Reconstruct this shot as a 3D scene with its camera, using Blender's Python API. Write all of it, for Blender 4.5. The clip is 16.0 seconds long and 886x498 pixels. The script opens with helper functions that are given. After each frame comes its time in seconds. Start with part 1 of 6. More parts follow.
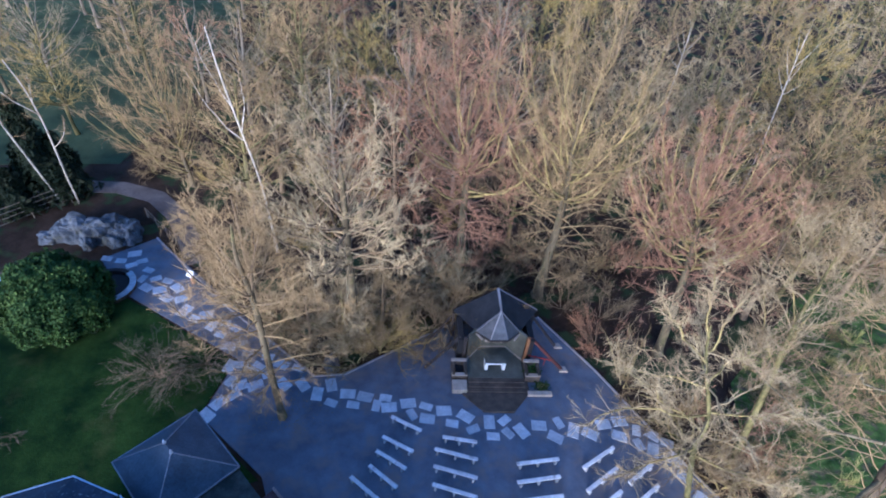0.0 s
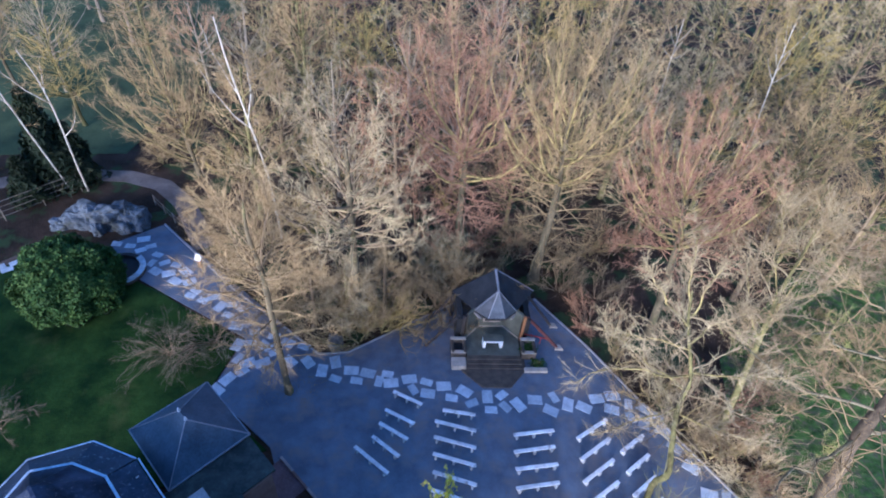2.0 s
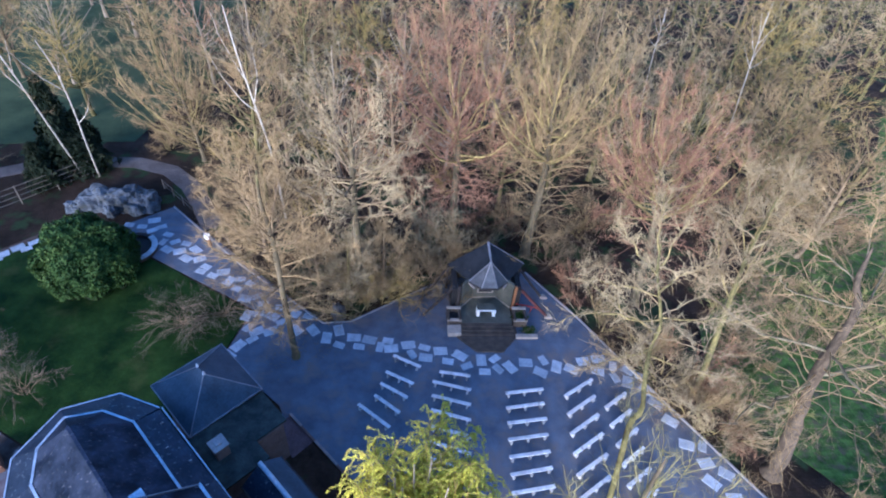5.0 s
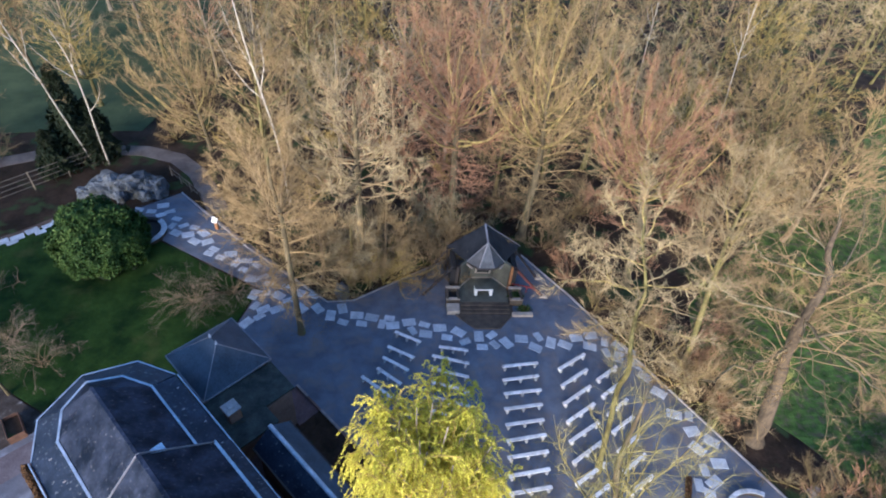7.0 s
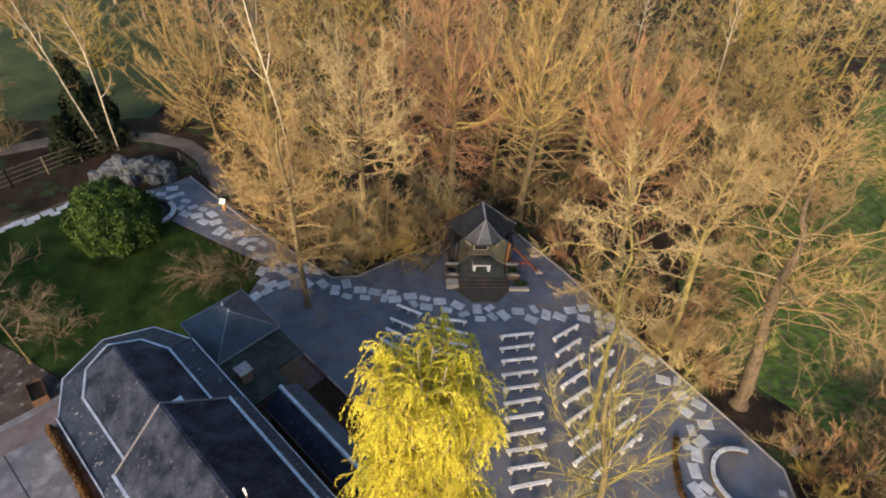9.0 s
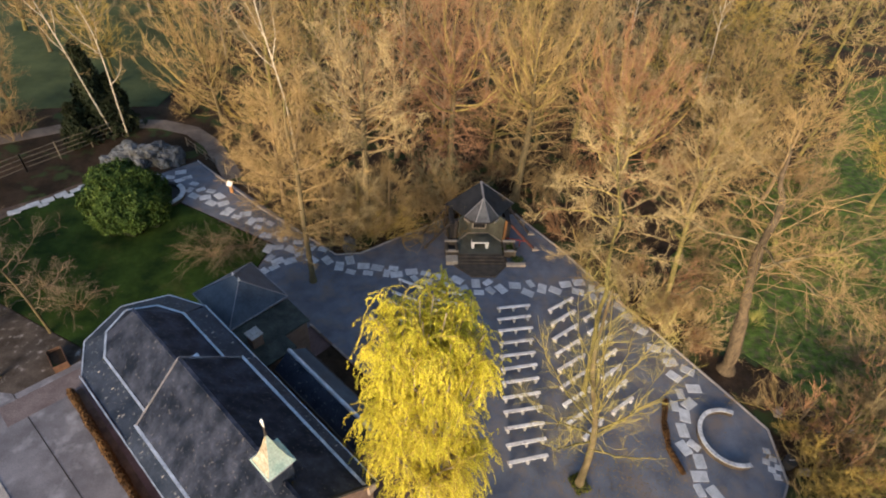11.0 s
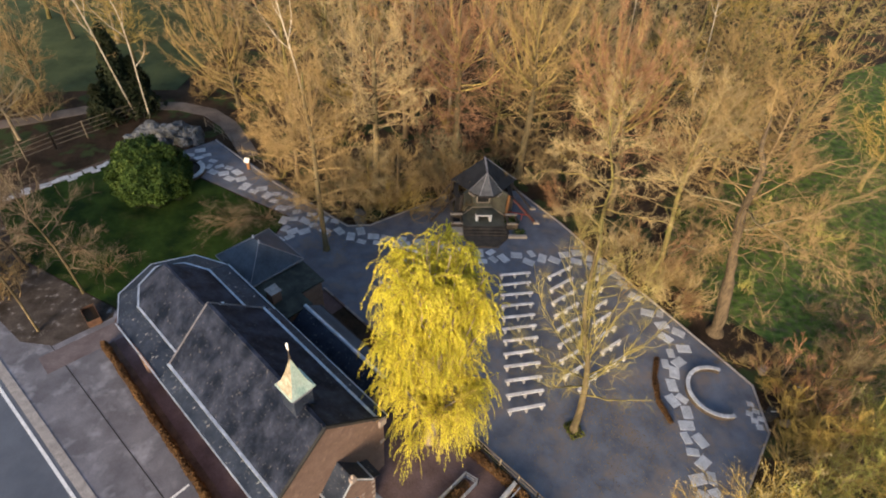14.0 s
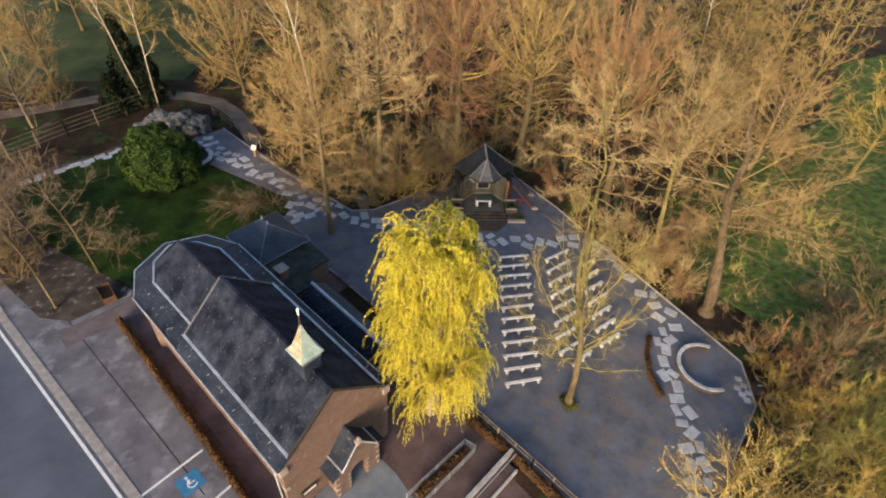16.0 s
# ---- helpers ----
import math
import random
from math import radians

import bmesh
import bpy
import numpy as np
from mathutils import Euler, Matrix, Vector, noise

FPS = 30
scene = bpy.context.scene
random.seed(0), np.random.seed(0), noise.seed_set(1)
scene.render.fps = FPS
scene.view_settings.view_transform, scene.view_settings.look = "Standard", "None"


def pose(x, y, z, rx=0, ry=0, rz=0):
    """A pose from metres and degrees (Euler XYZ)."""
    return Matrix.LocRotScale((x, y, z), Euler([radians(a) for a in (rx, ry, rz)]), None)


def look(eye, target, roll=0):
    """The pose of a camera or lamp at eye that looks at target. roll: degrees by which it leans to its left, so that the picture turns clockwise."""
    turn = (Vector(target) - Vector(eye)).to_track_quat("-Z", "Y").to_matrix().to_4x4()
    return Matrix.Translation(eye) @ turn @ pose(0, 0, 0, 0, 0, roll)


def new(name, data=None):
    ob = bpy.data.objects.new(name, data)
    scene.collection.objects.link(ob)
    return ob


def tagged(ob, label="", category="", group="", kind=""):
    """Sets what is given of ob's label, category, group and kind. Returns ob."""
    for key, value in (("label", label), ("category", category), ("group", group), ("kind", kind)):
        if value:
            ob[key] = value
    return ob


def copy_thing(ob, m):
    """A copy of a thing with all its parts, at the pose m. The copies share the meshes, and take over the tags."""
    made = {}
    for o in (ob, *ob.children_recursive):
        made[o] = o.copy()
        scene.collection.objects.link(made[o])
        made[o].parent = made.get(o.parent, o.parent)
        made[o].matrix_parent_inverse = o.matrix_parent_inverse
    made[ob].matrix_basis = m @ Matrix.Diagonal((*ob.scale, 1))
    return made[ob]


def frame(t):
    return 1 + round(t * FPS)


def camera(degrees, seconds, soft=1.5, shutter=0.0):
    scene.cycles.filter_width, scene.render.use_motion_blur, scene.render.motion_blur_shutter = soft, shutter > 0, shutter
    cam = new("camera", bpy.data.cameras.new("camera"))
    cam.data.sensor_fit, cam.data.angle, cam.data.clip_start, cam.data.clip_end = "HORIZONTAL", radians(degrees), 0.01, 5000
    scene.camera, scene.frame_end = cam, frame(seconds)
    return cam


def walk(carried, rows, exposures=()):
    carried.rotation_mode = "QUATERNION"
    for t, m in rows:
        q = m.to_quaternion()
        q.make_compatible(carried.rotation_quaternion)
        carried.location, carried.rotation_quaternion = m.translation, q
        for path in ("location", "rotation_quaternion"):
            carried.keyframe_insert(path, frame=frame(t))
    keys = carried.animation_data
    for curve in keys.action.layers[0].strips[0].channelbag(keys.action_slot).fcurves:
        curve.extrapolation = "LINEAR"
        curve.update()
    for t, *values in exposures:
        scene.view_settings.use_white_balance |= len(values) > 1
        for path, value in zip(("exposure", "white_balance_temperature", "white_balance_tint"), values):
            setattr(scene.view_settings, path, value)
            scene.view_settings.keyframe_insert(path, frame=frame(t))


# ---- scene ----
cam = camera(77.5, 16.0, soft=1.98)
PATH = [
    (0, (-0.419, -5.091, 35.337), (-0.314, -3.588, 34.022), 5.8),
    (0.5, (-0.501, -5.585, 35.372), (-0.39, -4.083, 34.055), 5.9),
    (1, (-0.47, -6.092, 35.423), (-0.36, -4.592, 34.105), 5.8),
    (1.5, (-0.438, -6.568, 35.476), (-0.332, -5.07, 34.155), 5.6),
    (2, (-0.447, -7.058, 35.57), (-0.339, -5.563, 34.246), 5.7),
    (2.5, (-0.452, -7.6, 35.655), (-0.344, -6.105, 34.331), 5.6),
    (3, (-0.416, -8.143, 35.751), (-0.307, -6.649, 34.426), 5.7),
    (3.5, (-0.4, -8.69, 35.842), (-0.289, -7.197, 34.517), 5.6),
    (4, (-0.376, -9.32, 35.912), (-0.263, -7.827, 34.585), 5.5),
    (6.5, (-0.54, -12.317, 36.256), (-0.411, -10.831, 34.923), 5.6),
    (7, (-0.55, -12.952, 36.313), (-0.424, -11.467, 34.978), 5.6),
    (7.5, (-0.581, -13.629, 36.326), (-0.456, -12.145, 34.99), 5.4),
    (8, (-0.564, -14.336, 36.301), (-0.441, -12.854, 34.964), 5.3),
    (8.5, (-0.566, -14.978, 36.338), (-0.44, -13.499, 34.998), 5.4),
    (9, (-0.559, -15.676, 36.371), (-0.433, -14.199, 35.028), 5.3),
    (11.5, (-0.569, -19.183, 36.259), (-0.444, -17.711, 34.911), 5.0),
    (12, (-0.545, -19.839, 36.273), (-0.42, -18.369, 34.924), 5.0),
    (12.5, (-0.468, -20.427, 36.338), (-0.348, -18.958, 34.986), 4.8),
    (13, (-0.473, -21.059, 36.386), (-0.354, -19.593, 35.031), 4.8),
    (13.5, (-0.516, -21.699, 36.391), (-0.4, -20.231, 35.037), 4.7),
    (14, (-0.583, -22.385, 36.399), (-0.481, -20.918, 35.044), 4.7),
    (14.5, (-0.57, -22.956, 36.437), (-0.471, -21.489, 35.081), 4.7),
    (15, (-0.547, -23.527, 36.52), (-0.45, -22.062, 35.163), 4.6),
    (15.5, (-0.534, -24.031, 36.611), (-0.439, -22.569, 35.249), 4.6),
    (16, (-0.582, -24.558, 36.71), (-0.485, -23.1, 35.344), 4.7),
]
EXPOSURES = [(0.0, 1.38, 3900, 18), (0.8, 1.54, 3900, 18), (4.2, 1.54, 3900, 18), (6.6, 1.5, 4220, 15), (8.0, 1.43, 5050, 11), (9.2, 1.38, 5800, 11), (14.0, 1.25, 5850, 11), (16.0, 1.22, 5900, 11)]
walk(cam, [(t, look(eye, target, roll)) for t, eye, target, roll in PATH], EXPOSURES)

# ---- world, sun ----
SUN_UP, SUN_ROUND = radians(12), radians(203)
world = bpy.data.worlds.new("world")
scene.world = world
world.use_nodes = True
wn = world.node_tree.nodes
sky = wn.new("ShaderNodeTexSky")
sky.sky_type, sky.sun_disc = "NISHITA", False
sky.sun_elevation, sky.sun_rotation = SUN_UP, SUN_ROUND
world.node_tree.links.new(sky.outputs["Color"], wn["Background"].inputs["Color"])
wn["Background"].inputs["Strength"].default_value = 0.118
sun = new("sun", bpy.data.lights.new("sun", "SUN"))
sun.data.energy, sun.data.angle, sun.data.color = 3.75, radians(32), (1.0, 0.72, 0.42)
to_sun = Vector((math.sin(SUN_ROUND) * math.cos(SUN_UP), math.cos(SUN_ROUND) * math.cos(SUN_UP), math.sin(SUN_UP)))
sun.matrix_world = look(to_sun * 90, (0, 0, 0))


# ---- materials ----
def surface(name, dark, light, size=1.0, rough=0.8, fine=0.0, bump=0.3, depth=0.02, metal=0.0, spots=None, spot_size=0.4, spot_share=0.35,
            vary=0.0, stretch=(1, 1, 1), low=0.35, high=0.65, gloss=0.5, spot_soft=0.06, island=0.0):
    """A surface of two tones in soft patches (size in metres), fine grain, spots of a third tone and relief."""
    m = bpy.data.materials.new(name)
    m.use_nodes = True
    t, p = m.node_tree, m.node_tree.nodes["Principled BSDF"]
    geo = t.nodes.new("ShaderNodeNewGeometry")
    mapping = t.nodes.new("ShaderNodeMapping")
    mapping.inputs["Scale"].default_value = stretch
    t.links.new(geo.outputs["Position"], mapping.inputs["Vector"])

    def noise_of(scale, detail=6.0, roughness=0.6):
        n = t.nodes.new("ShaderNodeTexNoise")
        n.inputs["Scale"].default_value, n.inputs["Detail"].default_value, n.inputs["Roughness"].default_value = scale, detail, roughness
        t.links.new(mapping.outputs["Vector"], n.inputs["Vector"])
        return n.outputs["Fac"]

    def mixed(fac, a, b, kind="MIX"):
        x = t.nodes.new("ShaderNodeMix")
        x.data_type, x.blend_type = "RGBA", kind
        for socket, value in ((x.inputs[0], fac), (x.inputs[6], a), (x.inputs[7], b)):
            if isinstance(value, bpy.types.NodeSocket):
                t.links.new(value, socket)
            elif isinstance(value, float):
                socket.default_value = value
            else:
                socket.default_value = (*value, 1)
        return x.outputs[2]

    def ranged(value, lo, hi, a=0.0, b=1.0):
        r = t.nodes.new("ShaderNodeMapRange")
        for n, v in enumerate((lo, hi, a, b)):
            r.inputs[n + 1].default_value = v
        t.links.new(value, r.inputs[0])
        return r.outputs[0]

    colour = mixed(ranged(noise_of(1 / size), low, high), dark, light)
    grain = noise_of(fine or 9 / size, 4.0, 0.7)
    tone = t.nodes.new("ShaderNodeCombineColor")
    shade = ranged(grain, 0.3, 0.7, 0.72, 1.25)
    for n in range(3):
        t.links.new(shade, tone.inputs[n])
    colour = mixed(1.0, colour, tone.outputs[0], "MULTIPLY")
    if spots:
        edge = 0.5 + 0.25 * (0.5 - spot_share)
        colour = mixed(ranged(noise_of(1 / spot_size, 3.0), edge, edge + spot_soft), colour, spots)
    if vary:
        info, tone2 = t.nodes.new("ShaderNodeObjectInfo"), t.nodes.new("ShaderNodeCombineColor")
        each = ranged(info.outputs["Random"], 0, 1, 1 - vary, 1 + vary)
        for n in range(3):
            t.links.new(each, tone2.inputs[n])
        colour = mixed(1.0, colour, tone2.outputs[0], "MULTIPLY")
    if island:
        tone3 = t.nodes.new("ShaderNodeCombineColor")
        piece = ranged(geo.outputs["Random Per Island"], 0, 1, 1 - island, 1 + island)
        for n in range(3):
            t.links.new(piece, tone3.inputs[n])
        colour = mixed(1.0, colour, tone3.outputs[0], "MULTIPLY")
    t.links.new(colour, p.inputs["Base Color"])
    t.links.new(ranged(grain, 0.3, 0.7, rough - 0.1, min(1.0, rough + 0.1)), p.inputs["Roughness"])
    p.inputs["Metallic"].default_value = metal
    p.inputs["Specular IOR Level"].default_value = gloss
    if bump:
        b = t.nodes.new("ShaderNodeBump")
        b.inputs["Strength"].default_value, b.inputs["Distance"].default_value = bump, depth
        t.links.new(grain, b.inputs["Height"])
        t.links.new(b.outputs[0], p.inputs["Normal"])
    return m


def leafy(name, a, b, c, rough=0.6, through_light=0.0):
    """Leaves or twigs: three tones, chosen piece by piece, with patches."""
    m = bpy.data.materials.new(name)
    m.use_nodes = True
    t, p = m.node_tree, m.node_tree.nodes["Principled BSDF"]
    geo, ramp = t.nodes.new("ShaderNodeNewGeometry"), t.nodes.new("ShaderNodeValToRGB")
    ramp.color_ramp.elements[0].color, ramp.color_ramp.elements[1].color = (*a, 1), (*c, 1)
    ramp.color_ramp.elements.new(0.5).color = (*b, 1)
    n, add = t.nodes.new("ShaderNodeTexNoise"), t.nodes.new("ShaderNodeMath")
    n.inputs["Scale"].default_value = 0.45
    t.links.new(geo.outputs["Position"], n.inputs["Vector"])
    add.operation = "MULTIPLY_ADD"
    t.links.new(geo.outputs["Random Per Island"], add.inputs[0])
    add.inputs[1].default_value = 0.6
    t.links.new(n.outputs["Fac"], add.inputs[2])
    shift = t.nodes.new("ShaderNodeMath")
    shift.operation, shift.inputs[1].default_value = "SUBTRACT", 0.3
    t.links.new(add.outputs[0], shift.inputs[0])
    t.links.new(shift.outputs[0], ramp.inputs[0])
    t.links.new(ramp.outputs[0], p.inputs["Base Color"])
    p.inputs["Roughness"].default_value = rough
    p.inputs["Specular IOR Level"].default_value = 0.12
    if through_light:
        thin, both, out = t.nodes.new("ShaderNodeBsdfTranslucent"), t.nodes.new("ShaderNodeMixShader"), t.nodes["Material Output"]
        t.links.new(ramp.outputs[0], thin.inputs["Color"])
        both.inputs[0].default_value = through_light
        t.links.new(p.outputs[0], both.inputs[1])
        t.links.new(thin.outputs[0], both.inputs[2])
        t.links.new(both.outputs[0], out.inputs["Surface"])
    return m


WOODLAND = surface("leaf_litter", (0.02, 0.014, 0.009), (0.062, 0.04, 0.025), 3.0, 0.95, 5, 0.9, 0.08, spots=(0.04, 0.055, 0.02), spot_size=4.0, spot_share=0.4, gloss=0.1)
MEADOW = surface("meadow_grass", (0.036, 0.062, 0.012), (0.13, 0.192, 0.034), 0.9, 0.95, 2.2, 0.9, 0.1, spots=(0.11, 0.095, 0.05), spot_size=0.7, spot_share=0.6, spot_soft=0.2, gloss=0.1)
FIELD = surface("far_field", (0.04, 0.055, 0.025), (0.085, 0.105, 0.045), 5.0, 0.95, 6, 0.6, 0.05, gloss=0.1)
LAWN = surface("lawn_grass", (0.006, 0.017, 0.003), (0.03, 0.055, 0.009), 2.2, 0.95, 6, 0.8, 0.05, spots=(0.05, 0.056, 0.015), spot_size=2.4, spot_share=0.25, spot_soft=0.25, gloss=0.1)
ASPHALT = surface("yard_asphalt", (0.077, 0.084, 0.106), (0.145, 0.153, 0.184), 1.9, 0.7, 14, 0.35, 0.008, spots=(0.165, 0.138, 0.126), spot_size=1.8, spot_share=0.55, spot_soft=0.2)
ROAD = surface("road_asphalt", (0.07, 0.08, 0.105), (0.11, 0.122, 0.152), 4.0, 0.75, 25, 0.3, 0.006)
PARKING = surface("parking_concrete", (0.092, 0.088, 0.102), (0.168, 0.162, 0.184), 2.2, 0.8, 14, 0.3, 0.008, spots=(0.28, 0.28, 0.31), spot_size=1.6, spot_share=0.4, spot_soft=0.22)
PAVERS = surface("clay_pavers", (0.095, 0.064, 0.061), (0.155, 0.107, 0.103), 1.6, 0.85, 9, 0.5, 0.01, gloss=0.1)
FADED = surface("faded_pavers", (0.115, 0.092, 0.094), (0.175, 0.145, 0.148), 1.2, 0.85, 9, 0.4, 0.008, gloss=0.1)
APRON = surface("pale_apron", (0.155, 0.175, 0.2), (0.23, 0.25, 0.28), 1.2, 0.6, 15, 0.2, 0.004)
TRACK = surface("gravel_track", (0.11, 0.09, 0.075), (0.19, 0.155, 0.13), 1.8, 0.95, 12, 0.5, 0.02, gloss=0.1)
SLAB = surface("flagstone", (0.36, 0.37, 0.39), (0.52, 0.53, 0.55), 0.7, 0.75, 11, 0.4, 0.006, vary=0.16)
EDGING = surface("edging_concrete", (0.24, 0.22, 0.21), (0.36, 0.33, 0.31), 0.6, 0.85, 14, 0.3, 0.004)
PAINT = surface("white_paint", (0.62, 0.62, 0.62), (0.8, 0.8, 0.8), 0.5, 0.7, 20, 0.15, 0.003)
BLUE = surface("blue_paint", (0.03, 0.15, 0.32), (0.05, 0.21, 0.4), 0.4, 0.6, 20, 0.1, 0.002)
BENCH = surface("bench_board", (0.55, 0.52, 0.5), (0.78, 0.76, 0.74), 0.6, 0.6, 12, 0.25, 0.003, vary=0.1, spots=(0.36, 0.32, 0.3), spot_size=0.5, spot_share=0.1)
BLOCK = surface("bench_block", (0.3, 0.29, 0.28), (0.46, 0.45, 0.44), 0.3, 0.85, 20, 0.4, 0.004)
SLATE = surface("slate", (0.006, 0.009, 0.018), (0.046, 0.053, 0.082), 1.1, 0.55, 6, 0.4, 0.008, gloss=0.1, island=0.16, spots=(0.15, 0.142, 0.145), spot_size=0.17, spot_share=0.02, spot_soft=0.16, stretch=(1, 1, 0.35), low=0.38, high=0.72)
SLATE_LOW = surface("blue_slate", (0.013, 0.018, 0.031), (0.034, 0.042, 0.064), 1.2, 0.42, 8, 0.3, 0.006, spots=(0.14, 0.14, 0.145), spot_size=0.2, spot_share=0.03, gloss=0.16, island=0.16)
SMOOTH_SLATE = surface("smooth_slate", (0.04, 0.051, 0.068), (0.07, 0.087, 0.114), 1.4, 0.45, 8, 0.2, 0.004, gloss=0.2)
LEAD = surface("lead_flashing", (0.36, 0.39, 0.44), (0.64, 0.67, 0.72), 0.8, 0.4, 10, 0.2, 0.003, metal=0.3)
ZINC = surface("zinc_seam", (0.17, 0.165, 0.18), (0.26, 0.25, 0.27), 0.8, 0.55, 10, 0.2, 0.003, metal=0.3)
DARK_ZINC = surface("dull_zinc", (0.094, 0.094, 0.100), (0.163, 0.160, 0.169), 0.6, 0.55, 10, 0.2, 0.003, metal=0.2)
# the same zinc, darker: shade of the chapel's side facets as colour
SHADED_ZINC = surface("shaded_zinc", (0.05, 0.05, 0.054), (0.085, 0.084, 0.09), 0.6, 0.55, 10, 0.2, 0.003, metal=0.2)
CHAPEL_SLATE = surface("black_slate", (0.012, 0.013, 0.016), (0.028, 0.029, 0.034), 0.8, 0.6, 8, 0.4, 0.008, gloss=0.25, island=0.15)
RED_WOOD = surface("red_timber", (0.075, 0.022, 0.014), (0.13, 0.036, 0.022), 0.5, 0.7, 14, 0.3, 0.003)
BRICK = surface("brick_wall", (0.122, 0.075, 0.056), (0.165, 0.106, 0.08), 0.7, 0.9, 12, 0.4, 0.006, spots=(0.2, 0.135, 0.105), spot_size=0.4, spot_share=0.2, spot_soft=0.15)
MOSSY_ROOF = surface("mossy_roofing", (0.026, 0.031, 0.028), (0.062, 0.068, 0.058), 0.9, 0.85, 8, 0.4, 0.008, gloss=0.15)
STONE = surface("pale_stone", (0.22, 0.175, 0.148), (0.33, 0.275, 0.24), 0.5, 0.85, 12, 0.4, 0.006)
COPPER = surface("green_copper", (0.3, 0.41, 0.36), (0.52, 0.6, 0.53), 0.7, 0.5, 9, 0.2, 0.004, metal=0.2)
# brown patina, plus the sunlit cream of that face put into the colour
LIT_BROWN_COPPER = surface("brown_sunlit_copper", (0.24, 0.19, 0.12), (0.52, 0.5, 0.4), 0.4, 0.55, 9, 0.2, 0.004, metal=0.2)
DARK_WOOD = surface("dark_timber", (0.025, 0.02, 0.018), (0.06, 0.045, 0.035), 0.6, 0.7, 14, 0.4, 0.004, stretch=(1, 1, 0.3))
ORANGE_WOOD = surface("orange_timber", (0.2, 0.09, 0.03), (0.34, 0.16, 0.05), 0.6, 0.6, 14, 0.3, 0.004)
RUSTY = surface("rusty_boards", (0.075, 0.038, 0.022), (0.15, 0.075, 0.04), 0.6, 0.85, 14, 0.4, 0.004)
FENCE_WOOD = surface("fence_timber", (0.12, 0.095, 0.06), (0.22, 0.18, 0.125), 0.6, 0.8, 14, 0.4, 0.004)
PLINTH = surface("mossy_plinth", (0.042, 0.031, 0.02), (0.095, 0.07, 0.046), 0.8, 0.85, 12, 0.4, 0.006)
PLASTER = surface("mossy_plaster", (0.075, 0.072, 0.05), (0.13, 0.122, 0.088), 0.9, 0.85, 12, 0.3, 0.004)
SAND = surface("sandstone_block", (0.3, 0.25, 0.19), (0.42, 0.35, 0.27), 0.5, 0.85, 12, 0.4, 0.006)
WHITE = surface("white_marble", (0.7, 0.68, 0.64), (0.82, 0.8, 0.76), 0.3, 0.5, 14, 0.1, 0.002)
RED = surface("red_paint", (0.24, 0.03, 0.015), (0.36, 0.045, 0.02), 0.4, 0.5, 14, 0.1, 0.002)
# near-black; in the chapel niche it stands for shade
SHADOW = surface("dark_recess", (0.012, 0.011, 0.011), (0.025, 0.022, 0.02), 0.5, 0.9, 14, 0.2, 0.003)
ROCK = surface("grey_rock", (0.036, 0.04, 0.046), (0.15, 0.158, 0.172), 1.3, 0.85, 5, 0.9, 0.06, spots=(0.06, 0.06, 0.05), spot_size=0.8, spot_share=0.3)
DARK_STONE = surface("dark_stone", (0.05, 0.048, 0.045), (0.12, 0.115, 0.11), 0.5, 0.85, 8, 0.8, 0.03)
STEEL = surface("galvanised_steel", (0.38, 0.39, 0.42), (0.5, 0.51, 0.54), 0.4, 0.45, 14, 0.1, 0.002, metal=0.6)
LITTER = surface("trodden_litter", (0.034, 0.027, 0.021), (0.098, 0.08, 0.068), 1.4, 0.95, 9, 0.7, 0.02, spots=(0.26, 0.235, 0.22), spot_size=0.7, spot_share=0.12, spot_soft=0.12, gloss=0.1)
EARTH = surface("bare_earth", (0.07, 0.05, 0.04), (0.14, 0.1, 0.075), 0.9, 0.95, 10, 0.6, 0.02, gloss=0.1)
BARK = {
    # darker than the limb barks: shade on the lower trunks, put into the colour
    "trunk": surface("shaded_trunk_bark", (0.07, 0.056, 0.032), (0.19, 0.15, 0.082), 0.6, 0.9, 8, 0.7, 0.03, stretch=(1, 1, 0.3), gloss=0.1, spots=(0.12, 0.115, 0.04), spot_size=0.7, spot_share=0.3, spot_soft=0.2),
    "moss": surface("mossy_bark", (0.076, 0.066, 0.024), (0.216, 0.185, 0.062), 0.5, 0.9, 8, 0.6, 0.02, stretch=(1, 1, 0.3), gloss=0.1),
    "umber": surface("umber_bark", (0.06, 0.046, 0.03), (0.14, 0.105, 0.066), 0.5, 0.9, 8, 0.6, 0.02, stretch=(1, 1, 0.3), gloss=0.1),
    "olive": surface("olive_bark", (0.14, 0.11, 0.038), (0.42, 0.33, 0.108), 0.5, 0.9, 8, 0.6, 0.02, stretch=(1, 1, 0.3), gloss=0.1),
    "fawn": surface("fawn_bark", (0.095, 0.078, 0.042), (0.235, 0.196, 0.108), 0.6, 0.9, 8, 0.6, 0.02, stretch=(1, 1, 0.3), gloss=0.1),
    "brown": surface("brown_bark", (0.116, 0.082, 0.049), (0.274, 0.200, 0.105), 0.5, 0.9, 8, 0.6, 0.02, stretch=(1, 1, 0.3), gloss=0.1),
    "birch": surface("birch_bark", (0.36, 0.31, 0.23), (0.6, 0.54, 0.44), 0.5, 0.7, 8, 0.3, 0.01, spots=(0.12, 0.09, 0.06), spot_size=0.25, spot_share=0.15, gloss=0.1),
    "grey": surface("grey_bark", (0.136, 0.111, 0.074), (0.316, 0.258, 0.174), 0.5, 0.9, 8, 0.6, 0.02, stretch=(1, 1, 0.3), gloss=0.1),
}
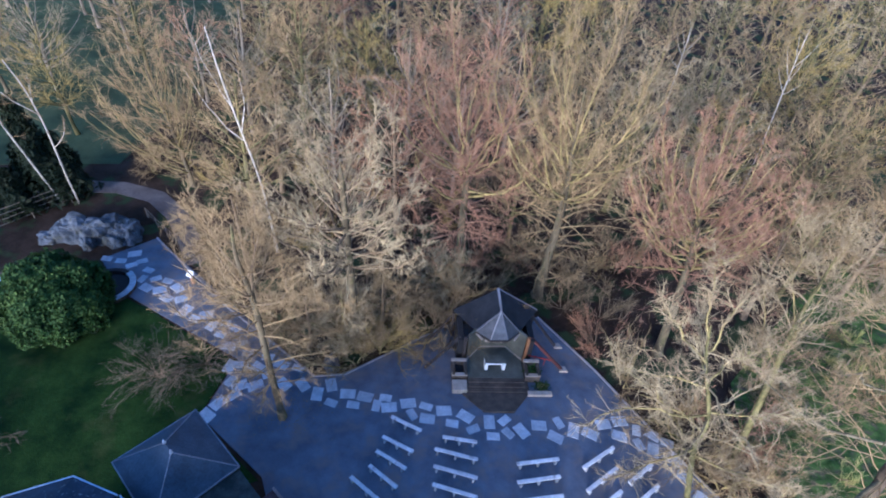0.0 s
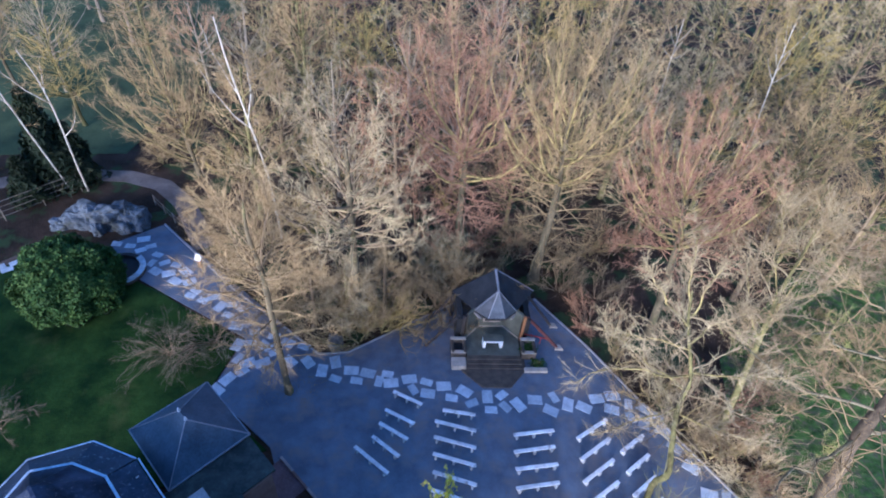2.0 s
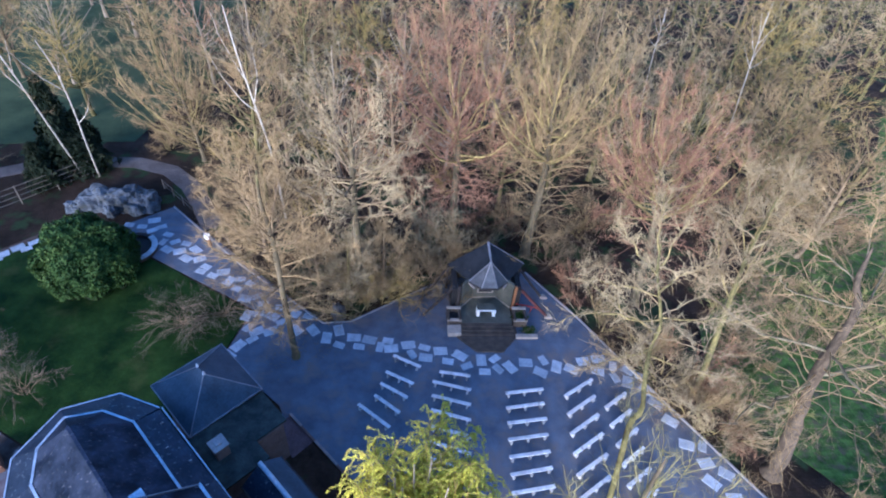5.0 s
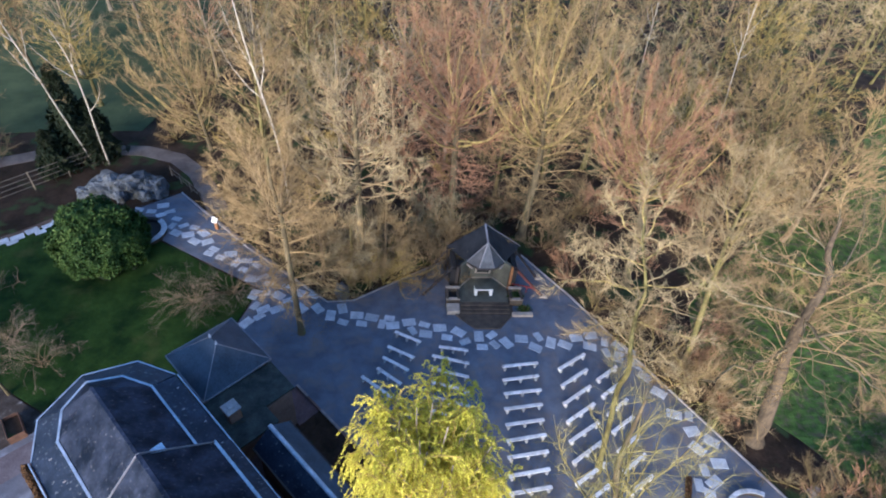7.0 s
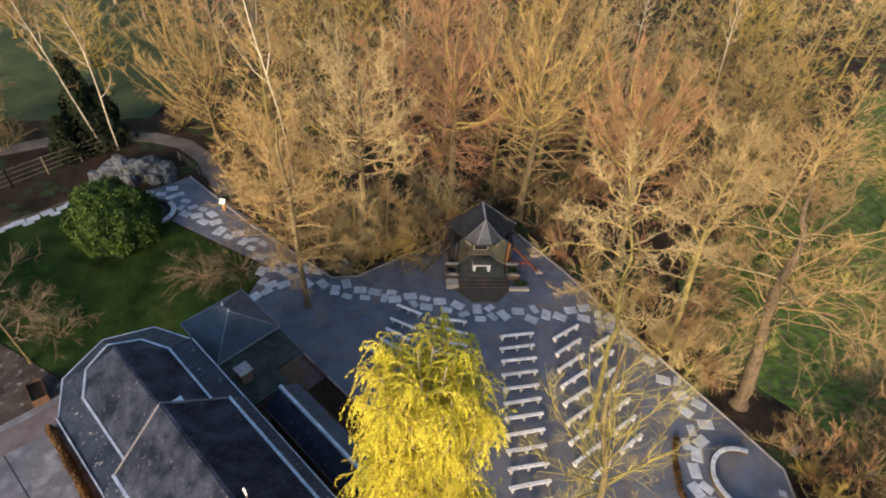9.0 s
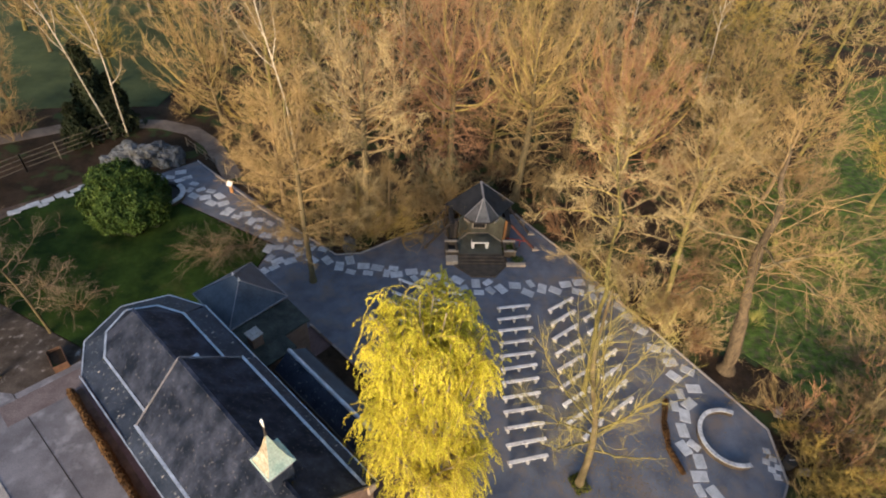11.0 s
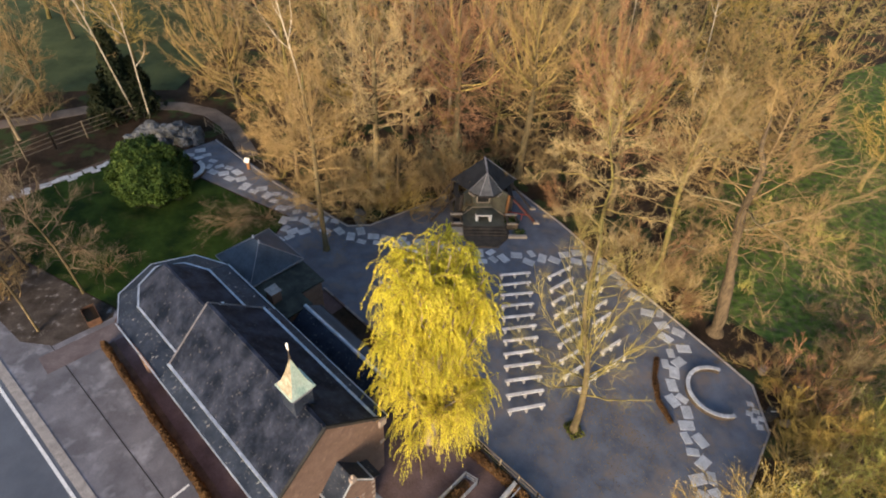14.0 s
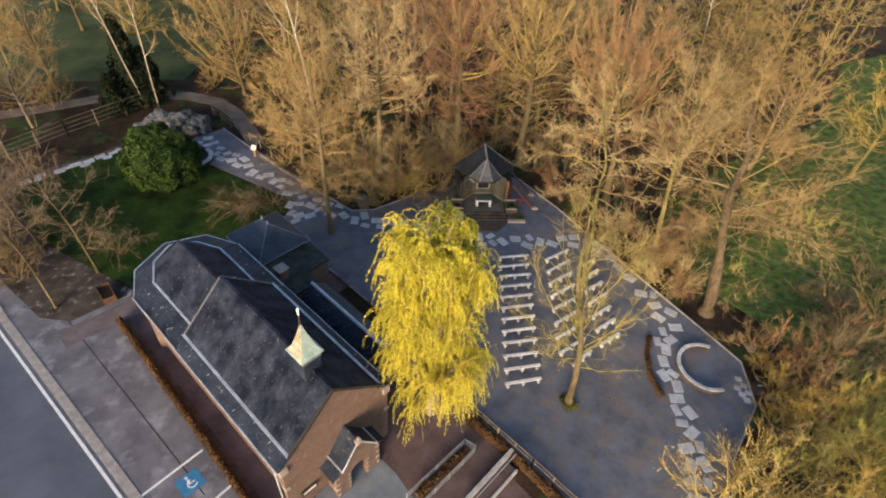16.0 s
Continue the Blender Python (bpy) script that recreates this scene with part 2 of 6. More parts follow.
TWIG = {
    "tan": leafy("tan_twigs", (0.128, 0.088, 0.039), (0.268, 0.188, 0.082), (0.425, 0.302, 0.13), 0.85),
    "olive": leafy("olive_twigs", (0.171, 0.121, 0.031), (0.331, 0.239, 0.062), (0.499, 0.365, 0.099), 0.85),
    "rust": leafy("rust_twigs", (0.149, 0.077, 0.038), (0.288, 0.156, 0.076), (0.416, 0.243, 0.122), 0.85),
    "grey": leafy("grey_twigs", (0.119, 0.096, 0.053), (0.219, 0.179, 0.094), (0.347, 0.284, 0.150), 0.85),
    "pale": leafy("pale_twigs", (0.195, 0.142, 0.070), (0.330, 0.249, 0.123), (0.465, 0.377, 0.190), 0.85),
    "salmon": leafy("salmon_twigs", (0.138, 0.073, 0.038), (0.272, 0.15, 0.079), (0.39, 0.237, 0.132), 0.85),
    "green": leafy("mossy_twigs", (0.196, 0.184, 0.048), (0.355, 0.341, 0.083), (0.525, 0.499, 0.130), 0.85),
    "lime": leafy("lime_twigs", (0.15, 0.127, 0.04), (0.275, 0.235, 0.075), (0.42, 0.36, 0.125), 0.85),
    "dusk": leafy("dusky_twigs", (0.07, 0.054, 0.036), (0.15, 0.115, 0.076), (0.24, 0.185, 0.125), 0.85),
    "dark": leafy("dark_twigs", (0.095, 0.069, 0.034), (0.200, 0.145, 0.071), (0.346, 0.257, 0.124), 0.85),
}
WILLOW = leafy("willow_leaves", (0.33, 0.315, 0.027), (0.64, 0.585, 0.04), (0.88, 0.8, 0.095), 0.6, 0.35)
EVERGREEN = leafy("evergreen_leaves", (0.012, 0.028, 0.005), (0.036, 0.064, 0.011), (0.09, 0.128, 0.026), 0.6)
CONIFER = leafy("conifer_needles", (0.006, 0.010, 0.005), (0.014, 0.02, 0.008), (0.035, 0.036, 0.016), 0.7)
BEECH = leafy("beech_leaves", (0.028, 0.016, 0.009), (0.07, 0.038, 0.016), (0.165, 0.09, 0.034), 0.7)
BUDS = leafy("pale_buds", (0.34, 0.28, 0.13), (0.46, 0.39, 0.2), (0.6, 0.52, 0.31), 0.7)
MOSS = leafy("ground_moss", (0.05, 0.06, 0.01), (0.09, 0.10, 0.02), (0.15, 0.14, 0.04), 0.9)


# ---- building helpers ----
def linked(name, me, material, parent=None, label="", m=None):
    ob = new(name, me)
    if material:
        me.materials.append(material)
    if parent is not None:
        ob.parent = parent
    if m is not None:
        ob.matrix_local = m
    return tagged(ob, label)


def part(name, bm, material, parent=None, label="", m=None, smooth=False):
    """Links a bmesh as one mesh object under a thing or a part."""
    me = bpy.data.meshes.new(name)
    if smooth:
        for face in bm.faces:
            face.smooth = True
    bm.to_mesh(me)
    bm.free()
    return linked(name, me, material, parent, label, m)


def thing(name, m, label, category, group="", kind=""):
    ob = new(name)
    ob.matrix_world = m
    return tagged(ob, label, category, group, kind)


def box(bm, x0, x1, y0, y1, z0, z1, m=None):
    """A box into bm."""
    made = bmesh.ops.create_cube(bm, size=1.0)["verts"]
    bmesh.ops.scale(bm, vec=(x1 - x0, y1 - y0, z1 - z0), verts=made)
    bmesh.ops.translate(bm, vec=((x0 + x1) / 2, (y0 + y1) / 2, (z0 + z1) / 2), verts=made)
    if m is not None:
        bmesh.ops.transform(bm, matrix=m, verts=made)
    return bm


def boxes(*rows, bevel=0.0):
    bm = bmesh.new()
    for row in rows:
        box(bm, *row)
    if bevel:
        bmesh.ops.bevel(bm, geom=bm.edges[:], offset=bevel, segments=1, affect="EDGES")
    return bm


def prism(outline, z0, z1, bevel=0.0):
    """A flat outline, raised from z0 to z1 (each a number)."""
    bm = bmesh.new()
    low = [bm.verts.new((x, y, z0)) for x, y in outline]
    high = [bm.verts.new((x, y, z1)) for x, y in outline]
    n = len(outline)
    bm.faces.new(low[::-1])
    bm.faces.new(high)
    for i in range(n):
        bm.faces.new((low[i], low[(i + 1) % n], high[(i + 1) % n], high[i]))
    bmesh.ops.recalc_face_normals(bm, faces=bm.faces[:])
    if bevel:
        bmesh.ops.bevel(bm, geom=bm.edges[:], offset=bevel, segments=1, affect="EDGES")
    return bm


def plate(corners, thick, bm=None):
    """A slab with the given upper corners, thick metres deep below them along its normal."""
    bm = bm or bmesh.new()
    c = [Vector(p) for p in corners]
    normal = (c[1] - c[0]).cross(c[2] - c[0]).normalized()
    if normal.z < 0:
        normal = -normal
    top = [bm.verts.new(p) for p in c]
    low = [bm.verts.new(p - normal * thick) for p in c]
    n = len(c)
    faces = [bm.faces.new(top), bm.faces.new(low[::-1])]
    faces += [bm.faces.new((top[i], low[i], low[(i + 1) % n], top[(i + 1) % n])) for i in range(n)]
    bmesh.ops.recalc_face_normals(bm, faces=faces)
    return bm


def bar(a, b, width, height, bm=None):
    """A straight beam from a to b."""
    bm = bm or bmesh.new()
    a, b = Vector(a), Vector(b)
    turn = (b - a).to_track_quat("Y", "Z").to_matrix().to_4x4()
    return box(bm, -width / 2, width / 2, 0, (b - a).length, -height / 2, height / 2, Matrix.Translation(a) @ turn)


def rod(a, b, r, sides=8, bm=None, r2=None):
    bm = bm or bmesh.new()
    a, b = Vector(a), Vector(b)
    made = bmesh.ops.create_cone(bm, cap_ends=True, segments=sides, radius1=r, radius2=r if r2 is None else r2, depth=(b - a).length)["verts"]
    bmesh.ops.transform(bm, matrix=Matrix.Translation((a + b) / 2) @ (b - a).to_track_quat("Z", "Y").to_matrix().to_4x4(), verts=made)
    return bm


def mesh_of(name, verts, faces, smooth=False):
    """A mesh from numpy arrays of vertices and of faces of one size."""
    me = bpy.data.meshes.new(name)
    n, k = faces.shape
    me.vertices.add(len(verts))
    me.vertices.foreach_set("co", np.asarray(verts, np.float32).ravel())
    me.loops.add(n * k)
    me.loops.foreach_set("vertex_index", faces.astype(np.int32).ravel())
    me.polygons.add(n)
    me.polygons.foreach_set("loop_start", np.arange(0, n * k, k, dtype=np.int32))
    me.polygons.foreach_set("use_smooth", np.full(n, smooth))
    me.update(calc_edges=True)
    return me


# ---- the ground and its surfaces ----
def sheet(name, outline, z, material, label, category, thick=0.3):
    ob = part(name, prism(outline, z - thick, z), material)
    return tagged(ob, label, category, kind="structure")


def around(cx, cy, r, a0, a1, n):
    return [(cx + r * math.cos(radians(a0 + (a1 - a0) * i / n)), cy + r * math.sin(radians(a0 + (a1 - a0) * i / n))) for i in range(n + 1)]


def strip(points, width):
    """The outline of a band of one width along a line of points."""
    pts = [Vector((x, y)) for x, y in points]
    left, right = [], []
    for i, p in enumerate(pts):
        d = (pts[min(i + 1, len(pts) - 1)] - pts[max(i - 1, 0)]).normalized()
        s = Vector((-d.y, d.x)) * width / 2
        left.append(tuple(p + s))
        right.append(tuple(p - s))
    return left + right[::-1]


def relief_ground():
    """The whole ground, one sheet out to the horizon, finer and gently uneven in the woods."""
    xs = np.concatenate([[-900, -400, -200], np.arange(-120, 141, 4.0), [220, 420, 900]])
    ys = np.concatenate([[-900, -400, -150, -80], np.arange(-40, 161, 4.0), [240, 420, 900]])
    gx, gy = np.meshgrid(xs, ys, indexing="ij")
    gz = np.full(gx.shape, -0.06)
    wild = np.clip((gy - 40) / 20, 0, 1) * np.clip((26 - gx) / 12, 0, 1) * np.clip((gx + 26) / 10, 0, 1)
    for i in range(gx.shape[0]):
        for j in range(gx.shape[1]):
            if wild[i, j] > 0:
                gz[i, j] += 0.5 * min(wild[i, j], 1) * noise.noise((gx[i, j] * 0.08, gy[i, j] * 0.08, 0))
    n, m = gx.shape
    index = np.arange(n * m).reshape(n, m)
    faces = np.stack([index[:-1, :-1], index[1:, :-1], index[1:, 1:], index[:-1, 1:]], -1).reshape(-1, 4)
    ob = linked("ground", mesh_of("ground", np.stack([gx, gy, gz], -1).reshape(-1, 3), faces), WOODLAND)
    tagged(ob, "woodland ground covered in brown leaf litter and moss", "ground", kind="structure")


relief_ground()
YARD = [(-7.4, 19.9), (-5.1, 20.2), (3.6, 26.2), (10.6, 27.0), (14.5, 21.6), (17.8, 16.2), (21.7, 10.1), (24.9, 5.1), (26.7, 2.2), (26.2, -1.9), (22.5, -6.5), (20.0, -14.0),
        (13.5, -14.0), (7.8, -7.0), (4.3, -2.6), (-2.2, 2.4), (-7.2, 7.2), (-9.4, 12.0), (-14.6, 16.2), (-13.4, 21.2), (-17.0, 23.2), (-24.8, 27.6), (-28.2, 31.4), (-24.5, 34.6)]
sheet("yard", YARD, 0.0, ASPHALT, "blue-grey asphalt yard in front of the chapel", "yard")
sheet("lawn", [(-41.5, 20.5), (-38.6, 25.0), (-34.6, 28.9), (-28.4, 31.2), (-25.0, 27.4), (-17.1, 23.0), (-13.6, 21.0), (-14.8, 16.0), (-9.6, 11.8), (-20.0, 7.0), (-25.2, 8.4), (-36.0, 14.0)], 0.012, LAWN,
      "dark green mown lawn beside the church", "lawn")
sheet("lawn_path", strip([(-42.0, 22.2), (-39.5, 24.6), (-36.5, 26.9), (-34.0, 29.6)], 1.7), -0.012, EARTH, "bare earth under a path of flagstones", "path")
sheet("meadow", [(27.5, -24), (29.0, -10), (33.2, -4), (33.2, 2), (31.3, 5.2), (29.6, 7.5), (28.2, 9.0), (26.4, 11.5), (24.2, 15.5), (25.5, 21), (36, 31), (56, 44), (70, 64), (150, 100), (160, -24)], -0.03, MEADOW, "rough green grass under the trees", "grass")
sheet("field", [(-160, 44), (-64, 41.5), (-52, 43.5), (-42, 45.5), (-33, 46.5), (-31, 60), (-33, 100), (-36, 190), (-160, 190)], -0.025, FIELD, "open green field beyond the track", "field")
sheet("gravel_track", strip([(-75, 30), (-55, 33.5), (-48, 36.8), (-42, 40.2), (-36, 42.0), (-31, 42.2), (-27, 41.0), (-24, 38.3), (-21.8, 35.0), (-19.8, 31.6)], 2.0), -0.02, TRACK, "pale gravel track curving into the wood", "track")
sheet("road", strip([(-62, 29.5), (-33.9, 1.9), (-19.4, -10.6), (10, -37.0)], 9.0)[:4] + strip([(-72, 24.8), (-38.5, -2.0), (-24.4, -14.6), (6, -41.0)], 0.2)[4:], -0.03, ROAD, "grey asphalt road beside the parking area", "road")
sheet("parking", [(-62, 31.0), (-33.8, 4.6), (-18.0, -9.8), (6, -32), (9, -28), (-10.9, -9.7), (-24.6, 4.9), (-24.9, 8.0), (-36.0, 13.8), (-60, 33)], -0.012, PARKING, "worn grey concrete parking area with pale patches", "parking")
sheet("church_pavement", [(-24.7, 5.4), (-10.6, -9.8), (7, -27), (14, -20), (9.6, -9.3), (6.7, -6.2), (4.1, -2.9), (-2.4, 2.1), (-9, 8.6), (-20.2, 6.8), (-24.9, 8.2)], -0.006, PAVERS, "reddish clay pavers round the church", "pavement")
sheet("side_strip", [(-28.9, 3.2), (-27.5, 1.8), (-23.4, 5.5), (-24.4, 7.2)], -0.002, FADED, "faded reddish paved strip across the parking area", "pavement")
sheet("litter_patch", [(-48, 24), (-40.5, 12.6), (-35.6, 8.2), (-31.0, 4.7), (-28.4, 4.4), (-25.1, 7.4), (-25.3, 8.3), (-36.0, 13.9), (-41.4, 20.4), (-44, 24.5)], -0.004, LITTER, "brown trodden leaf litter and debris on the concrete", "ground")
# this strip puts the hedge's shade on the ground into its colour
sheet("hedge_bed", strip([(-24.3, 4.75), (-18.75, -0.95), (-13.75, -6.1), (-10.35, -9.65), (-3.75, -16.15)], 0.75), -0.001, EARTH, "soil-brown strip standing for the shade beside the clipped hedge", "bed")
sheet("court_grass", [(6.2, -6.3), (8.4, -8.7), (10.2, -10.6), (9.0, -11.0), (7.67, -9.2), (5.9, -7.2)], 0.004, WOODLAND, "dark mossy ground beside the court hedge", "bed")
sheet("porch_apron", [(-6.9, -8.0), (-2.7, -6.5), (-1.4, -7.7), (0.6, -10.4), (-1.5, -13.0), (-6.0, -11.2)], 0.01, APRON, "pale bluestone apron before the porch", "pavement")
kerb = tagged(part("kerb", prism(strip([(-62, 31.5), (-33.55, 4.35), (-17.9, -9.5), (8, -33.2)], 0.6), -0.2, 0.02, 0.01), EDGING), "wide grey concrete kerb along the road", "kerb", kind="structure")
tagged(part("road_line", prism(strip([(-62, 30.5), (-33.85, 3.7), (-18.4, -9.9), (7, -33.5)], 0.2), -0.1, -0.02), PAINT), "white painted line at the edge of the road", "road marking", kind="structure")
for k, pts in enumerate(([(-17.6, -9.55), (-14.65, -6.3)], [(-14.9, -12.0), (-12.1, -8.7)])):
    tagged(part("bay_line", prism(strip(pts, 0.16), -0.1, -0.004), PAINT), "white painted line of a parking bay", "road marking", kind="structure")
tagged(part("lot_joint", prism(strip([(-31.0, 6.67), (-27.63, 3.57), (-18.87, -4.48), (-13.6, -9.33)], 0.07), -0.1, -0.006), SHADOW), "dark drainage joint across the parking area", "joint", kind="structure")
for name, pts in (("yard_edging_east", [(10.6, 27.0), (14.5, 21.6), (17.8, 16.2), (21.7, 10.1), (24.9, 5.1), (26.7, 2.2), (26.2, -1.9), (22.5, -6.5)]),
                  ("yard_edging_west", [(-24.5, 34.6), (-15.8, 26.5), (-9.5, 21.6), (-7.4, 19.9), (-5.1, 20.2), (3.6, 26.2)])):
    tagged(part(name, prism(strip(pts, 0.13), -0.2, 0.10, 0.01), EDGING), "low concrete edging between yard and wood", "edging", kind="structure")

# ---- the church ----
CHURCH = pose(-6.237, -6.348, 0, 0, 0, -44.49)
church = thing("church", CHURCH, "brick church with weathered grey slate roofs and a green copper turret", "church")
G0, G1, EDGE_Z, RIDGE = 1.62, -9.7, 6.2, 10.05


def slates(corners, parent, material, tall=0.3, wide=0.32):
    """Courses of lapped slates on a roof slope: corners from the eave's two ends to the ridge's two ends."""
    e0, e1, r1, r0 = [np.array(p, float) for p in corners]
    up = ((r0 + r1) - (e0 + e1)) / 2
    normal = np.cross(e1 - e0, up)
    normal /= np.linalg.norm(normal) * (1 if normal[2] > 0 else -1)
    rows, pick, V = max(2, int(np.linalg.norm(up) / tall)), random.Random(7), []
    for k in range(rows):
        a, b = k / rows, (k + 1) / rows
        la, lb, ra, rb = e0 + (r0 - e0) * a, e0 + (r0 - e0) * b, e1 + (r1 - e1) * a, e1 + (r1 - e1) * b
        n = max(1, round(np.linalg.norm(ra - la) / wide))
        edge = [0.0] + [min(1, max(0, (i + 0.5 * (k % 2)) / n)) for i in range(1, n)] + [1.0]
        for u, v in zip(edge, edge[1:]):
            if v - u < 0.2 / n:
                continue
            g, lift = 0.008 * (v - u) * n / wide * 0.1, 0.008 + pick.uniform(0, 0.006)
            p, q, s, t = la + (ra - la) * (u + g), la + (ra - la) * (v - g), lb + (rb - lb) * (v - g), lb + (rb - lb) * (u + g)
            V.append((p + normal * 0.002, q + normal * 0.002, p + normal * lift, q + normal * lift, s + normal * 0.006, t + normal * 0.006))
    n = len(V)
    base = np.arange(n)[:, None] * 6
    faces = np.concatenate([base + [2, 3, 4, 5], base + [0, 1, 3, 2]])
    ob = linked("slate_cladding", mesh_of("slate_cladding", np.array(V).reshape(-1, 3), faces), material, parent, "lapped courses of weathered slates")
    return tagged(ob, "lapped courses of weathered slates", kind="stuff")


part("wall_west", boxes((-16.0, 1.45, -3.5, -3.15, 0, 6.08)), BRICK, church)
part("wall_east", boxes((-16.0, 1.45, 3.15, 3.5, 0, 6.08)), BRICK, church)
part("clerestory_west", boxes((G1, 1.5, -3.2, -2.95, 6.1, 6.82)), BRICK, church)
part("clerestory_east", boxes((G1, 1.5, 2.95, 3.2, 6.1, 6.82)), BRICK, church)
EAVE = [(-15.97, -4.08), (-18.46, -2.92), (-19.83, 0.05), (-18.6, 2.92), (-16.1, 4.1)]
INNER = [(-15.7, -2.55), (-17.5, -1.69), (-18.45, 0.0), (-17.45, 1.69), (-15.7, 2.55)]
SHRINK = [(x * 0.975 - 0.4, y * 0.94) for x, y in EAVE]
for i in range(4):
    (x0, y0), (x1, y1) = SHRINK[i], SHRINK[i + 1]
    part("apse_wall", prism([(x0, y0), (x1, y1), (x1 + 0.45, y1 * 0.9), (x0 + 0.45, y0 * 0.9)], 0, 5.95), BRICK, church)
# gable end with its shoulders
gable = bmesh.new()
outline = [(-3.98, 0), (3.98, 0), (3.98, 6.05), (3.3, 6.75), (0, 9.86), (-3.3, 6.75), (-3.98, 6.05)]
front = [gable.verts.new((1.86, y, z)) for y, z in outline]
back = [gable.verts.new((1.45, y, z)) for y, z in outline]
gable.faces.new(front)
gable.faces.new(back[::-1])
for i in range(7):
    gable.faces.new((front[i], back[i], back[(i + 1) % 7], front[(i + 1) % 7]))
bmesh.ops.recalc_face_normals(gable, faces=gable.faces[:])
part("gable_wall", gable, BRICK, church, "warm brown brick gable end")
for side in (-1, 1):
    part("nave_roof", plate([(G1, side * 3.34, 6.95), (1.95, side * 3.34, 6.95), (1.95, 0, RIDGE), (G1, 0, RIDGE)], 0.16), SLATE, church, "weathered dark slate with pale lichen")
    part("aisle_roof", plate([(G1 - 0.05, side * 4.2, EDGE_Z), (1.92, side * 4.2, EDGE_Z), (1.92, side * 3.2, 6.84), (G1 - 0.05, side * 3.2, 6.84)], 0.12), SLATE_LOW, church)
    part("choir_roof", plate([(-15.7, side * 2.55, 6.82), (G1 + 0.1, side * 2.55, 6.82), (G1 + 0.1, 0, 9.1), (-15.9, 0, 9.0)], 0.14), SLATE, church)
    part("choir_aisle_roof", plate([(-15.97, side * 4.1, 6.08), (G1 - 0.05, side * 4.14, 6.1), (G1 - 0.05, side * 2.5, 6.78), (-15.7, side * 2.5, 6.74)], 0.12), SLATE_LOW, church)
    part("nave_gutter", bar((G1 - 0.1, side * 3.38, 6.97), (1.95, side * 3.38, 6.97), 0.16, 0.1), LEAD, church, "pale lead gutter")
    part("choir_gutter", bar((-15.7, side * 2.6, 6.86), (G1, side * 2.6, 6.86), 0.13, 0.1), LEAD, church, "pale lead gutter")
    part("eave_gutter", bar((-15.97, side * 4.2, 6.1), (1.9, side * 4.24, 6.14), 0.07, 0.12), LEAD, church, "thin pale eaves gutter")
    part("verge", bar((1.96, side * 3.42, 6.9), (1.96, side * 0.0, 10.1), 0.14, 0.16), SHADOW, church, "dark verge of the gable")
    part("verge_north", bar((G1 - 0.03, side * 3.4, 6.95), (G1 - 0.03, side * 0.02, 10.12), 0.06, 0.08), ZINC, church, "grey lead verge")
    part("shoulder_stone", boxes((1.4, 2.0, side * 3.85 - 0.28, side * 3.85 + 0.28, 5.5, 6.12), bevel=0.04), STONE, church, "pale kneeler stone")
    part("downpipe", rod((1.3, side * 4.12, 0), (1.3, side * 4.12, 6.0), 0.06), LEAD, church)
    part("quoin", boxes((1.5, 1.92, side * 3.86 - 0.17, side * 3.86 + 0.17, 3.4, 3.75), bevel=0.02), STONE, church)
part("north_gable", prism([(G1, -3.2), (G1 + 0.3, -3.2), (G1 + 0.3, 3.2), (G1, 3.2)], 6.1, 6.9), BRICK, church)
north = bmesh.new()
for x in (G1 + 0.02, G1 + 0.25):
    north.faces.new([north.verts.new(p) for p in ((x, -3.2, 6.8), (x, 3.2, 6.8), (x, 0, 9.86))])
part("north_gable_top", north, SLATE, church)
for i in range(4):
    a, b, c, d = EAVE[i], EAVE[i + 1], INNER[i + 1], INNER[i]
    part("apse_aisle_roof", plate([(*a, 6.08), (*b, 6.08), (*c, 6.76), (*d, 6.76)], 0.12), SLATE_LOW, church)
    part("apse_roof", plate([(*d, 6.82), (*c, 6.82), (-15.9, 0, 9.0)], 0.1), SLATE, church)
    part("apse_gutter", bar((*d, 6.86), (*c, 6.86), 0.12, 0.1), LEAD, church, "pale lead gutter")
    part("apse_eave_gutter", bar((*a, 6.06), (*b, 6.06), 0.07, 0.12), LEAD, church, "thin pale eaves gutter")
for side in (-1, 1):
    slates([(G1, side * 3.3, 6.99), (1.95, side * 3.3, 6.99), (1.95, side * 0.03, RIDGE + 0.01), (G1, side * 0.03, RIDGE + 0.01)], church, SLATE)
    slates([(-15.7, side * 2.5, 6.87), (G1 - 0.02, side * 2.5, 6.87), (G1 - 0.02, side * 0.03, 9.09), (-15.9, side * 0.03, 9.0)], church, SLATE)
    slates([(G1, side * 4.18, EDGE_Z + 0.015), (1.92, side * 4.18, EDGE_Z + 0.015), (1.92, side * 3.44, 6.69), (G1, side * 3.44, 6.69)], church, SLATE_LOW)
    slates([(-15.96, side * 4.08, 6.09), (G1 - 0.05, side * 4.12, 6.11), (G1 - 0.05, side * 2.66, 6.72), (-15.7, side * 2.66, 6.68)], church, SLATE_LOW)
part("ridge_cap", bar((G1, 0, 10.1), (1.95, 0, 10.1), 0.2, 0.06), SLATE, church)
part("choir_ridge_cap", bar((-15.95, 0, 9.06), (G1, 0, 9.16), 0.16, 0.06), SLATE, church)
part("step_flashing", boxes((G1 - 0.9, G1 - 0.1, 0.35, 1.2, 8.55, 8.6)), LEAD, church, "patch of lead flashing", m=pose(0, 0, 0.0))

